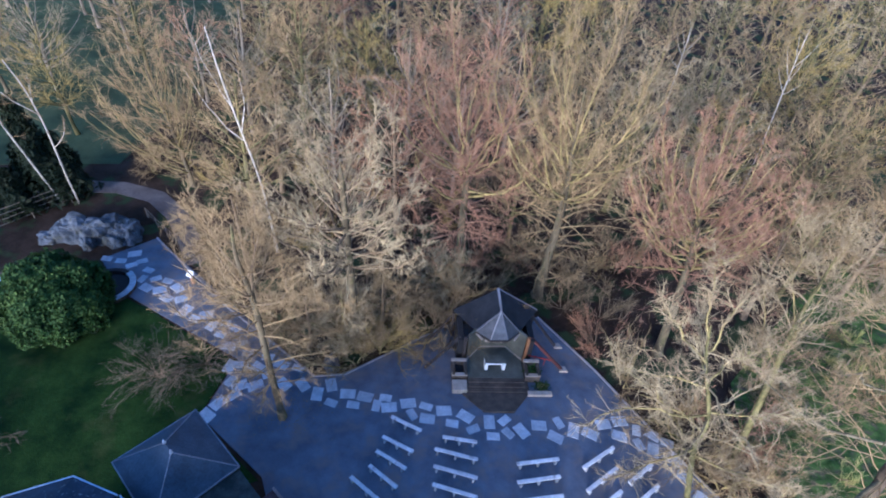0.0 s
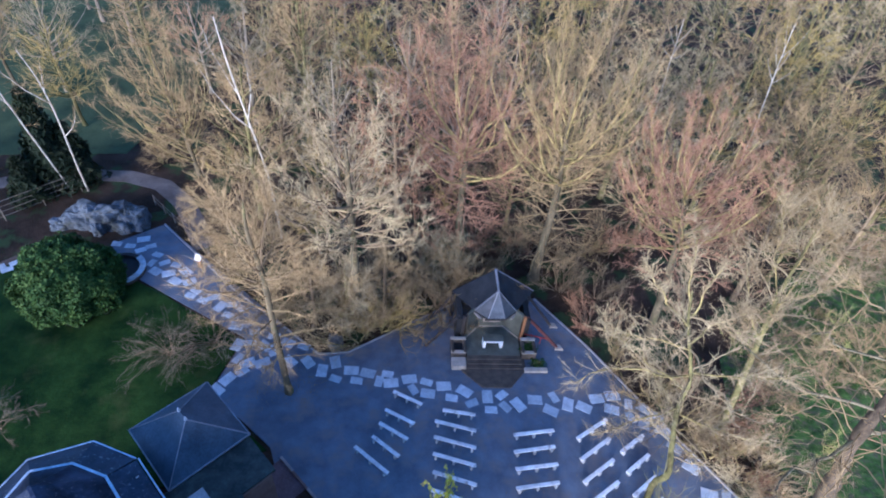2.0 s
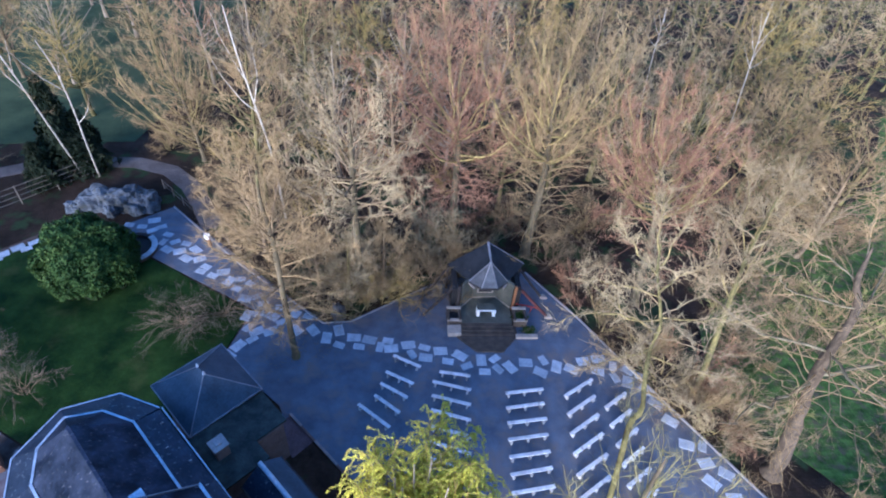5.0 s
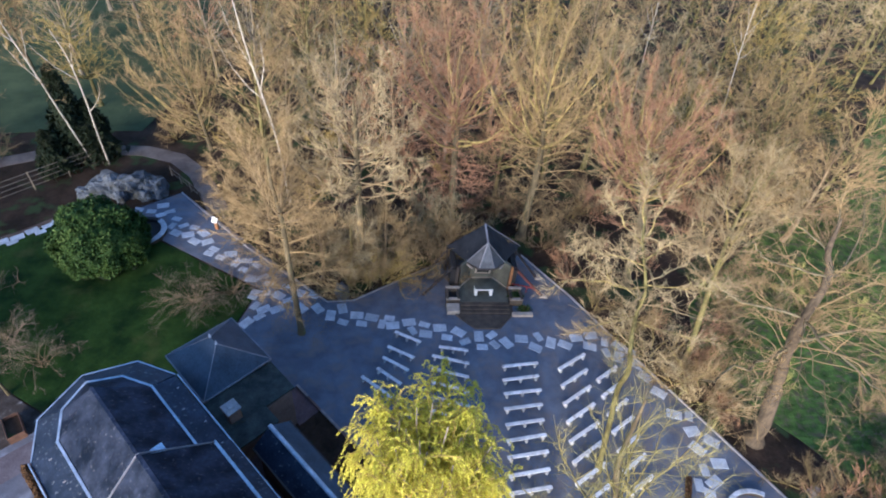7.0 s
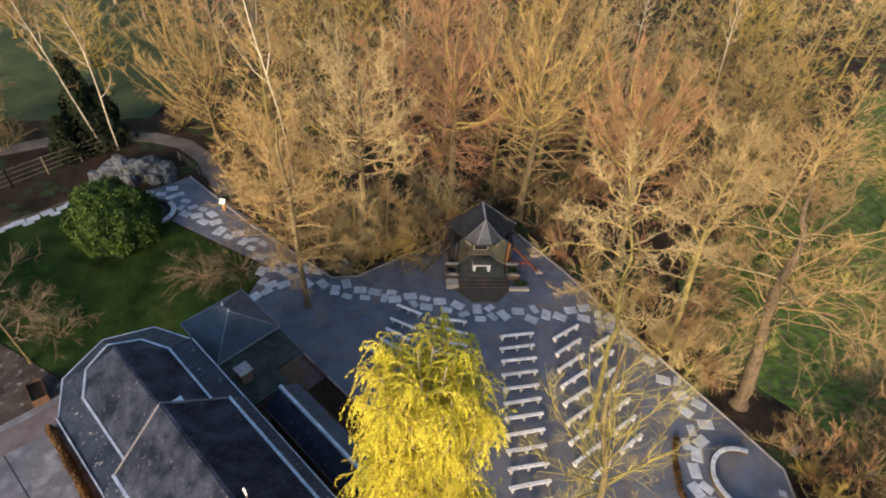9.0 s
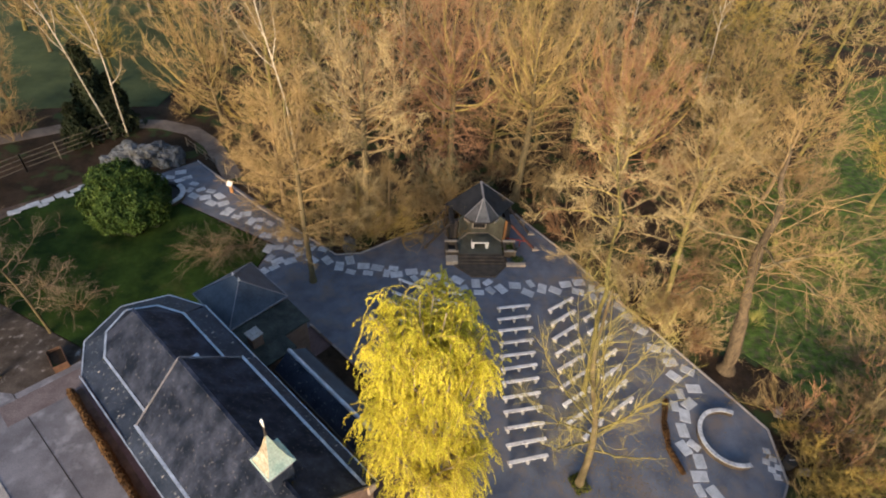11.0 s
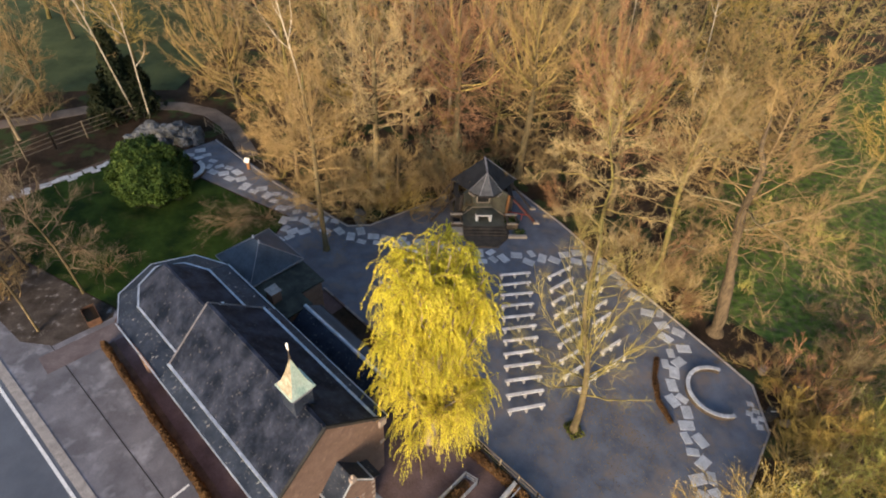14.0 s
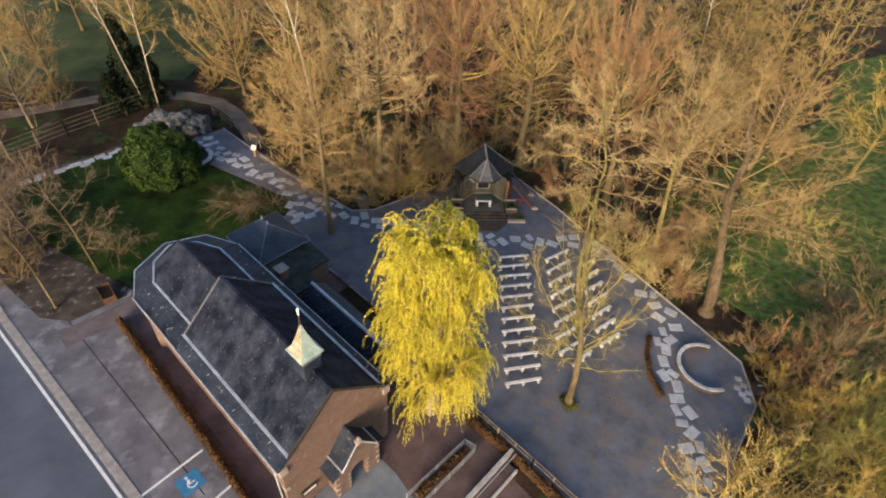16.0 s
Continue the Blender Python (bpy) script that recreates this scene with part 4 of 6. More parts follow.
waste_bin(26.75, -0.6, 0.42, 0.8, SHADOW, "black plastic waste bin at the edge of the yard")
waste_bin(29.9, 1.6, 0.4, 0.8, DARK_WOOD, "dark brown waste bin among the shrubs")
for k, (x, y, r) in enumerate(((27.8, -1.1, 0.42), (28.1, 3.6, 0.38), (28.5, 3.9, 0.3), (33.1, 2.0, 0.34))):
    rock("stone", pose(x, y, 0.05, 0, 0, 70 * k), (r, r * 0.7, r * 0.7), 20 + k, "pale loose stone lying among the shrubs", WHITE if k == 3 else STONE)

# ---- fences and walls ----
def rail_fence(name, points, spacing, height, rails, material, label, post=0.1, rail=0.09):
    fence = thing(name, pose(points[0][0], points[0][1], 0), label, "fence")
    ox, oy = points[0]
    for (x0, y0), (x1, y1) in zip(points, points[1:]):
        length = math.hypot(x1 - x0, y1 - y0)
        n = max(1, round(length / spacing))
        for i in range(n + 1):
            x, y = x0 + (x1 - x0) * i / n - ox, y0 + (y1 - y0) * i / n - oy
            part("fence_post", boxes((x - post / 2, x + post / 2, y - post / 2, y + post / 2, -0.1, height + 0.05)), material, fence)
        for k in range(rails):
            z = height * (k + 1) / rails - 0.06
            part("fence_rail", bar((x0 - ox, y0 - oy, z), (x1 - ox, y1 - oy, z), 0.05, rail), material, fence)
    return fence


rail_fence("paddock_fence", [(-62, 7), (-47.0, 24.0), (-41.2, 31.4), (-34.4, 39.2)], 3.2, 2.1, 4, FENCE_WOOD, "weathered wooden rail fence by the lawn", 0.09, 0.05)
rail_fence("yard_fence", [(2.6, -1.9), (4.6, -3.8), (7.9, -7.1), (12.8, -12.2)], 1.6, 1.25, 3, FENCE_WOOD, "slim wooden rail fence between court and yard", 0.08, 0.05)
rail_fence("track_fence", [(-26.5, 37.6), (-22.2, 33.6), (-16.0, 27.6)], 2.2, 1.1, 2, FENCE_WOOD, "thin wire and post fence along the track", 0.07, 0.02)
rail_fence("planter_rail", [(-0.6, -9.4), (3.3, -5.6), (4.1, -6.1), (0.3, -10.0)], 1.3, 0.9, 3, STEEL, "galvanised steel rail round a planting bed", 0.06, 0.05)
cw = thing("court_ramp_wall", pose(6.6, -6.2, 0, 0, 0, 226), "low pale concrete ramp wall in the court", "wall")
part("ramp_wall", boxes((0, 5.2, -0.13, 0.13, 0, 0.8), bevel=0.02), BLOCK, cw)
part("ramp_slab", boxes((0.8, 5.2, 0.16, 1.0, 0, 0.35), bevel=0.02), PAVERS, cw, "brick-paved ramp")
part("ramp_edge", boxes((0.8, 5.2, 1.0, 1.14, 0, 0.5), bevel=0.02), BLOCK, cw)
part("ramp_rail", rod((0.2, 0.45, 1.0), (5.2, 0.45, 1.0), 0.04), STEEL, cw)
def timber_bin():
    crate = thing("timber_bin", pose(-26.6, 7.2, 0, 0, 0, -50), "open bin of rusty brown boards beside the lawn", "bin")
    for k in range(4):
        z = 0.03 + 0.17 * k
        for y in (-0.5, 0.46):
            part("board", boxes((-0.95, 0.95, y, y + 0.04, z, z + 0.15), bevel=0.005), RUSTY, crate)
        for x in (-0.95, 0.91):
            part("end_board", boxes((x, x + 0.04, -0.456, 0.456, z, z + 0.15), bevel=0.005), RUSTY, crate)
    for x in (-0.88, 0.88):
        for y in (-0.43, 0.43):
            part("corner_post", boxes((x - 0.03, x + 0.03, y - 0.03, y + 0.03, 0, 0.74)), DARK_WOOD, crate)
    part("leaf_fill", boxes((-0.9, 0.9, -0.45, 0.45, 0, 0.42)), WOODLAND, crate, "brown leaves inside")


timber_bin()

# blue bay sign painted on the ground
bay = thing("bay_symbol", pose(-14.75, -8.55, -0.012, 0, 0, 47), "blue painted parking bay panel with a white wheelchair sign", "road marking", kind="structure")
part("blue_panel", boxes((-0.75, 0.75, -0.7, 0.7, 0, 0.008)), BLUE, bay)
wheel = prism(around(0.08, -0.12, 0.34, 90, 330, 14) + around(0.08, -0.12, 0.25, 330, 90, 14), 0.008, 0.014)
part("wheel_sign", wheel, PAINT, bay)
part("seat_sign", boxes((-0.1, 0.0, -0.05, 0.35, 0.008, 0.015), (-0.1, 0.3, -0.1, -0.02, 0.008, 0.0155), (-0.13, 0.03, 0.4, 0.55, 0.008, 0.015)), PAINT, bay)

# ---- plants ----
def unit(v):
    return v / np.maximum(np.linalg.norm(v, axis=-1, keepdims=True), 1e-9)


def tubes(P, R, sides):
    """Tapered tubes along many lines of equal length: P (n, k, 3), R (n, k). Vertices and quads."""
    n, k = R.shape
    d = unit(np.gradient(P, axis=1))
    side = unit(np.cross(d, np.where(np.abs(d[..., 2:]) > 0.9, [1.0, 0, 0], [0, 0, 1.0])))
    other = np.cross(d, side)
    a = np.arange(sides) * 2 * np.pi / sides
    ring = P[:, :, None] + R[:, :, None, None] * (side[:, :, None] * np.cos(a)[:, None] + other[:, :, None] * np.sin(a)[:, None])
    index = np.arange(n * k * sides).reshape(n, k, sides)
    nxt = np.roll(index, -1, 2)
    quads = np.stack([index[:, :-1], nxt[:, :-1], nxt[:, 1:], index[:, 1:]], -1).reshape(-1, 4)
    return ring.reshape(-1, 3), quads


def joined(*pieces):
    """Several pieces as one; all their faces become triangles if some are."""
    verts, faces, n = [], [], 0
    mixed = len({q.shape[1] for _, q in pieces}) > 1
    for v, q in pieces:
        if mixed and q.shape[1] == 4:
            q = np.concatenate([q[:, :3], q[:, [0, 2, 3]]])
        verts.append(v)
        faces.append(q + n)
        n += len(v)
    return np.concatenate(verts), np.concatenate(faces)


def spikes(start, end, r):
    """Fine pointed twigs from start to end, r thick at their foot."""
    n = len(start)
    d = unit(end - start)
    side = unit(np.cross(d, np.where(np.abs(d[:, 2:]) > 0.9, [1.0, 0, 0], [0, 0, 1.0])))
    other = np.cross(d, side)
    foot = [start + np.reshape(r, (-1, 1)) * (side * math.cos(a) + other * math.sin(a)) for a in (0, 2.094, 4.189)]
    base = np.arange(n)[:, None] * 4
    faces = np.concatenate([base + [0, 1, 3], base + [1, 2, 3], base + [2, 0, 3]])
    return np.stack([*foot, end], 1).reshape(-1, 3), faces


def fine_twigs(P, R, rng, count, length, spread, up, r, low=0.12):
    """Pointed twigs that leave random places on lines, fanning outwards."""
    p, d, _ = sampled(P, R, rng, count, low)
    way = unit(d + rng.normal(0, spread, (count, 3)) + [0, 0, up])
    return spikes(p, p + way * (length * rng.uniform(0.45, 1.35, count))[:, None], r * rng.uniform(0.75, 1.25, count))


def sampled(P, R, rng, count, low=0.25, high=1.0):
    """Random places on lines, with their direction and radius."""
    n, k = R.shape
    i, u = rng.integers(0, n, count), rng.uniform(low, high, count) * (k - 1.001)
    j, w = u.astype(int), (u % 1)[:, None]
    d = unit(P[i, j + 1] - P[i, j])
    return P[i, j] * (1 - w) + P[i, j + 1] * w, d, (R[i, j] * (1 - w[:, 0]) + R[i, j + 1] * w[:, 0])


def shoots(start, d, rng, length, points, spread, up, r0, r1):
    """Lines that leave their parents with some spread, then bend upwards."""
    n = len(start)
    way = unit(d + rng.normal(0, spread, (n, 3)) + [0, 0, up * 0.5])
    L = (length * rng.uniform(0.6, 1.3, n))[:, None]
    P, p = [start], start
    for i in range(points - 1):
        way = unit(way + rng.normal(0, 0.16, (n, 3)) + [0, 0, up * 0.35])
        p = p + way * L / (points - 1)
        P.append(p)
    R = r0[:, None] * np.linspace(1, 0, points) + r1 * np.linspace(0, 1, points)
    return np.stack(P, 1), R


def bare_tree(seed, height, radius, trunk_r, first=0.3, limbs=22, subs=130, small=700, fine=3000, up=0.3, lean=(0, 0), wobble=0.35, twig=0.012, limb_r=0.45, steps=3, fuzz=0.16, drop=0.25, vase=0.2, crook=0.012):
    """The meshes of a bare tree standing at the origin: trunk with limbs that reach for a domed crown, and branches with twigs."""
    rng = np.random.default_rng(seed)
    z = np.linspace(0, 1, 11)
    bend = np.cumsum(rng.normal(0, wobble / 11 * 1.4, (11, 2)), 0) * (z[:, None] > 0)
    trunk = np.concatenate([np.outer(z, lean) + bend, (z * height * 0.9)[:, None]], 1)[None]
    tr = (trunk_r * (1 - z) ** 0.8 + 0.03)[None]
    tr[0, 0] *= 1.35
    n = limbs
    # ends of the limbs, spread over a dome
    low = height * first
    cz, rz = low + (height - low) * 0.42, (height - low) * 0.52
    i = np.arange(n) + 0.5
    zt = 1 - i / n * (1 + drop + 0.2)
    az = i * 2.39996 + rng.uniform(-0.25, 0.25, n)
    ring = np.sqrt(np.clip(1 - zt ** 2, 0, 1))
    stretch = rng.uniform(0.78, 1.1, n)
    end_z = cz + zt * rz * stretch
    axis = np.stack([np.interp(end_z, trunk[0, :, 2], trunk[0, :, k]) for k in (0, 1)], 1)
    end = np.concatenate([axis + (np.stack([np.cos(az), np.sin(az)], 1) * (ring * radius * stretch)[:, None]), end_z[:, None]], 1)
    start_z = np.clip(end_z - np.maximum(ring * radius * rng.uniform(0.55, 1.0, n), 0.12 * height), low, height * 0.85)
    start_z = start_z * (1 - vase) + (low + 0.3 * np.maximum(end_z - low, 0)) * vase
    base = np.stack([np.interp(start_z, trunk[0, :, 2], trunk[0, :, k]) for k in (0, 1)] + [start_z], 1)
    mid = base * 0.5 + end * 0.5 + np.stack([0.12 * (end - base)[:, 0], 0.12 * (end - base)[:, 1], rng.uniform(-0.1, 0.06, n) * radius - vase * 0.1 * radius], 1) + rng.normal(0, radius * 0.05, (n, 3))
    t = np.linspace(0, 1, 8)[None, :, None]
    LP = base[:, None] * (1 - t) ** 2 + mid[:, None] * 2 * t * (1 - t) + end[:, None] * t ** 2
    LP = LP + np.cumsum(rng.normal(0, radius * crook, LP.shape), 1) * (t > 0)
    LR = (np.interp(start_z / height, z, tr[0]) * limb_r + 0.02)[:, None] * np.linspace(1, 0.22, 8)
    s, d, r = sampled(LP, LR, rng, subs, 0.15, 0.97)
    SP, SR = shoots(s, d, rng, radius * 0.36, 5 if steps > 2 else 4, 0.55, up, r * 0.62, 0.014)
    s, d, r = sampled(SP, SR, rng, int(small * 0.75), 0.15)
    s2, d2, r2 = sampled(LP, LR, rng, small - len(s), 0.3)
    MP, MR = shoots(np.concatenate([s, s2]), np.concatenate([d, d2]), rng, radius * 0.22, 4 if steps > 2 else 3, 0.6, up, np.minimum(np.concatenate([r, r2]) * 0.6, 0.03) + twig * 0.6, twig)
    FT = fine_twigs(MP, MR, rng, fine, radius * fuzz, 0.6, up * 0.3, twig)
    wood = joined(tubes(trunk, tr, 9), tubes(LP, LR, 6 if steps > 2 else 4))
    crown = joined(tubes(SP, SR, 4 if steps > 2 else 3), tubes(MP, MR, 3), FT)
    return mesh_of("trunk", *wood, smooth=True), mesh_of("crown", *crown)


def smooth_line(points, n):
    """A soft curve through the given points."""
    p = np.array(points, float)
    q = np.concatenate([2 * p[:1] - p[1:2], p, 2 * p[-1:] - p[-2:-1]])
    u = np.linspace(0, len(p) - 1.0001, n)
    j, w = u.astype(int), (u % 1)[:, None]
    a, b, c, d = q[j], q[j + 1], q[j + 2], q[j + 3]
    return 0.5 * (2 * b + (c - a) * w + (2 * a - 5 * b + 4 * c - d) * w ** 2 + (3 * b - a - 3 * c + d) * w ** 3)


def grown_tree(seed, trunk, trunk_r, limbs=(), leaders=None, laterals=None, subs=150, small=700, fine=2500, reach=1.9, twig=0.011, up=0.3, crook=0.1, limb_r=0.42, side_r=0.05, share=0.25, knots=0.08):
    """A bare tree with a curved trunk, main limbs (start height, end), leaders that fan into a dome and thin laterals.
    Places are in the world; the meshes stand at the trunk's foot."""
    rng = np.random.default_rng(seed)
    foot = np.array(trunk[0], float)
    T = smooth_line(trunk, 26)
    s = np.linspace(0, 1, 26)
    tr = (trunk_r * (1 - s) ** 0.75 + 0.035) * (1 + knots * rng.uniform(-0.5, 1, 26))
    T[1:, :2] += np.cumsum(rng.normal(0, 0.12 * knots, (25, 2)), 0) * trunk_r * 2
    tr[0] *= 1.4

    def on_trunk(z):
        return np.stack([np.interp(z, T[:, 2], T[:, k]) for k in range(3)], -1)

    starts, ends, radii, bows = [], [], [], []
    for z, end in limbs:
        starts.append(on_trunk(z))
        ends.append(end)
        radii.append(max(np.interp(z, T[:, 2], tr) * limb_r, 0.05))
        bows.append((0.1, -0.05))
    if leaders:
        n, z0, z1, centre, rx, rz = leaders
        for i in range(n):
            k = (i + 0.5) / n
            zt, az = 1 - k * 1.15, i * 2.39996 + rng.uniform(-0.2, 0.2)
            ring = math.sqrt(max(0.0, 1 - zt * zt)) * rng.uniform(0.82, 1.08)
            ends.append(np.array(centre) + [math.cos(az) * ring * rx, math.sin(az) * ring * rx, zt * rz * rng.uniform(0.9, 1.05)])
            z = z1 + (z0 - z1) * min(1.0, max(0.0, k + rng.uniform(-0.3, 0.3)))
            starts.append(on_trunk(z))
            radii.append(max(np.interp(z, T[:, 2], tr) * limb_r * rng.uniform(0.7, 1.1), 0.05))
            bows.append((0.22, -0.14))
    if laterals:
        n, z0, z1, length, rise = laterals
        for i in range(n):
            k = (i + 0.5) / n
            az, z = i * 2.39996 + rng.uniform(-0.4, 0.4), z0 + (z1 - z0) * k
            size = length * rng.uniform(0.6, 1.15) * (0.75 + 0.5 * math.sin(k * 3))
            starts.append(on_trunk(z))
            ends.append(on_trunk(z) + [math.cos(az) * size, math.sin(az) * size, size * (rise + rng.uniform(-0.25, 0.25))])
            radii.append(side_r * rng.uniform(0.8, 1.3))
            bows.append((0.05, 0.16))
    A, B = np.array(starts), np.array(ends, float)
    span = np.linalg.norm(B - A, axis=1)[:, None]
    bow = np.array(bows)
    M = (A + B) / 2 + np.concatenate([(B - A)[:, :2] * bow[:, :1], span * bow[:, 1:]], 1) + rng.normal(0, 0.05, A.shape) * span
    t = np.linspace(0, 1, 10)[None, :, None]
    LP = A[:, None] * (1 - t) ** 2 + M[:, None] * 2 * t * (1 - t) + B[:, None] * t ** 2
    LP = LP + np.cumsum(rng.normal(0, crook, LP.shape), 1) * np.minimum(t * 3, 1) * (span / 8)[:, None]
    LR = np.array(radii)[:, None] * np.linspace(1, 0.2, 10)
    main = len(LP) - (laterals[0] if laterals else 0)

    def on_limbs(count, low):
        if main in (0, len(LP)):
            return sampled(LP, LR, rng, count, low)
        few = int(count * share)
        a, b = sampled(LP[:main], LR[:main], rng, count - few, low), sampled(LP[main:], LR[main:], rng, few, low)
        return [np.concatenate(pair) for pair in zip(a, b)]

    up, subs, small = up * 0.5, int(subs * 1.25), int(small * 1.3)
    p, d, r = on_limbs(subs, 0.14)
    SP, SR = shoots(p, d, rng, reach, 5, 0.6, up, np.minimum(r * 0.65, 0.06), 0.013)
    p, d, r = sampled(SP, SR, rng, int(small * 0.7), 0.15)
    p2, d2, r2 = on_limbs(small - len(p), 0.25)
    MP, MR = shoots(np.concatenate([p, p2]), np.concatenate([d, d2]), rng, reach * 0.55, 3, 0.65, up, np.minimum(np.concatenate([r, r2]) * 0.6, 0.016) + twig * 0.4, twig * 0.7)
    FT = fine_twigs(MP - foot, MR, rng, int(fine * 2.6), reach * 0.38, 0.7, up * 0.3, twig * 0.85)
    crown = joined(tubes(SP - foot, SR, 4), tubes(MP - foot, MR, 3), FT, *([tubes(LP[main:] - foot, LR[main:], 5)] if main < len(LP) else []))
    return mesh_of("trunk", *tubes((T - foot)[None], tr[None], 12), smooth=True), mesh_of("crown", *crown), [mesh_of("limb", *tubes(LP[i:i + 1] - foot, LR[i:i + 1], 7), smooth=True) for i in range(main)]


def plant_tree(meshes, m, bark, twigs, label, group="", stem="trunk"):
    tree = thing("bare_tree", m, label, "tree", group)
    # trunks take a darker bark than their limbs, standing for shade low down
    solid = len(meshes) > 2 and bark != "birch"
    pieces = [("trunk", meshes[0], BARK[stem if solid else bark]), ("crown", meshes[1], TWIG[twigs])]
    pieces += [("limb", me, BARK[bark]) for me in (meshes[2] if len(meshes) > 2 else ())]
    for name, me, material in pieces:
        if not me.materials:
            me.materials.append(material)
        ob = new(name, me)
        ob.parent = tree
    return tree


LIST = [
    # x, y, height, radius, trunk, lean x, lean y, first, bark, twigs, fine, label
    (-13.5, 27.5, 13.0, 4.4, 0.2, 0.3, -1.5, 0.22, "brown", "tan", 3400, "low bare tree with fine tan twigs"),
    (-2.6, 24.2, 8.0, 3.2, 0.16, 0.2, -0.6, 0.18, "brown", "tan", 3000, "low bushy bare tree with tan twigs"),
    (-5.6, 22.8, 8.0, 2.8, 0.13, 0, -0.5, 0.15, "olive", "pale", 2400, "low bushy bare tree with pale twigs"),
    (2.0, 28.8, 6.5, 2.8, 0.13, 0, -0.5, 0.15, "brown", "grey", 2400, "low grey-twigged bare tree behind the chapel"),
    (-8.2, 22.6, 7.5, 3.0, 0.14, 0, -0.5, 0.2, "brown", "tan", 2600, "bushy bare tree beside the path"),
]
for k, (x, y, h, r, tr, lx, ly, first, bark, twigs, fine, words) in enumerate(LIST):
    plant_tree(bare_tree(k + 9, h, r, tr, first, 20, 150, 800, int(fine * 2.2), 0.04, (lx, ly), twig=0.0095, limb_r=0.3, steps=2, fuzz=0.17, vase=0.25, crook=0.016), pose(x, y, 0), bark, twigs, words)


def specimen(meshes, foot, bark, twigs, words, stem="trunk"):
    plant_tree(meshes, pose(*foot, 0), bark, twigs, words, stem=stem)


# slender tree beside the path, forking high up
specimen(grown_tree(1, [(-9.0, 16.4, 0), (-9.1, 16.2, 6), (-9.0, 15.7, 12.6), (-9.2, 15.3, 16), (-9.0, 15.0, 18.5)], 0.21, [(12.4, (-10.6, 14.6, 19.5)), (12.8, (-7.8, 15.0, 20.0)), (13.6, (-11.8, 16.0, 18.6))],
                    (8, 10.5, 15, (-9.4, 15.3, 15.8), 3.2, 4.2), (34, 4.0, 13.8, 3.7, 0.3), 170, 850, 2800, 1.3, 0.009, 0.35, 0.1, 0.42, 0.04, 0.5), (-9.0, 16.4), "brown", "tan", "slender bare tree with yellow-brown bark beside the flagstone path")
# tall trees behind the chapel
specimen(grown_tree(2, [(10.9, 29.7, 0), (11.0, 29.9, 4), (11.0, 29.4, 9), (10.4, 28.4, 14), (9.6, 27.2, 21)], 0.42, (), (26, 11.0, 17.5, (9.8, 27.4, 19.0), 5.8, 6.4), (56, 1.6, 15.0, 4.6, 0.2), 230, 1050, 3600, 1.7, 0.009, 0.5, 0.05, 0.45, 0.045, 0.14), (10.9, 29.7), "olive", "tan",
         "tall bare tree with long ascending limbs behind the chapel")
specimen(grown_tree(3, [(3.6, 31.8, 0), (3.5, 31.2, 6), (3.3, 30.0, 11.7), (3.0, 29.2, 15), (2.8, 28.4, 20.5)], 0.34, (), (22, 9.0, 16, (3.0, 28.8, 17.4), 6.0, 6.3), (30, 4.5, 12, 4.2, -0.2), 190, 1000, 4200, 1.8, 0.0105, 0.35), (3.6, 31.8), "olive", "salmon",
         "tall bare tree with reddish twigs behind the chapel")
specimen(grown_tree(4, [(-4.6, 23.4, 0), (-4.5, 22.0, 6), (-4.3, 19.6, 12.8), (-4.2, 18.1, 18.6), (-4.2, 17.6, 20.5)], 0.3, [(12.6, (-0.4, 19.0, 15.0)), (13.5, (-7.8, 18.8, 16.4)), (15.0, (-1.0, 17.4, 17.6))],
                    (30, 11.5, 18.5, (-4.4, 18.4, 17.9), 4.7, 5.6), (12, 11, 16, 3.8, 0.05), 280, 1300, 4200, 0.95, 0.0105, 0.12, 0.16, 0.42, 0.05, 0.2), (-4.6, 23.4), "brown", "pale", "broad bare tree with pale lichen-covered twigs")
specimen(grown_tree(5, [(20.2, 23.6, 0), (19.4, 23.2, 6), (18.3, 22.4, 11), (17.0, 21.4, 15), (16.0, 20.6, 18)], 0.32, [(10.6, (13.0, 20.0, 12.5)), (10.9, (23.0, 22.5, 13.0))],
                    (36, 10.5, 16, (16.2, 20.7, 17.8), 5.1, 5.2), (14, 6, 11.5, 4.2, 0.1), 340, 1700, 6600, 1.05, 0.0105, 0.4, 0.08, 0.42, 0.05, 0.15), (20.2, 23.6), "olive", "salmon", "round-crowned bare tree with dense reddish twigs")
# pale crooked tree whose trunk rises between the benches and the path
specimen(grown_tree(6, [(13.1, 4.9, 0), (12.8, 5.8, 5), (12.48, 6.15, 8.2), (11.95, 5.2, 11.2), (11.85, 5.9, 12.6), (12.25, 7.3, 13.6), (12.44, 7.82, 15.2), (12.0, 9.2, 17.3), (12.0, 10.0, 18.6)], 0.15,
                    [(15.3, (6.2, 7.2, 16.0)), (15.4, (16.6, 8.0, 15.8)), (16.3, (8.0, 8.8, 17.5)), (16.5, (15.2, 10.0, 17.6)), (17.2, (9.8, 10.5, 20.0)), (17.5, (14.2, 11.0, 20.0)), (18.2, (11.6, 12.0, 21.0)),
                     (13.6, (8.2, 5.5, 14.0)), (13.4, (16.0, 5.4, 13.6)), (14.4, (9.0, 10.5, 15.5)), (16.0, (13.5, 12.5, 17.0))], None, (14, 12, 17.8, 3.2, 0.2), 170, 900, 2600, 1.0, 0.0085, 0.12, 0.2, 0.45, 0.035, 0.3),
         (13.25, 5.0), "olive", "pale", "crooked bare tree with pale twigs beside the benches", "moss")
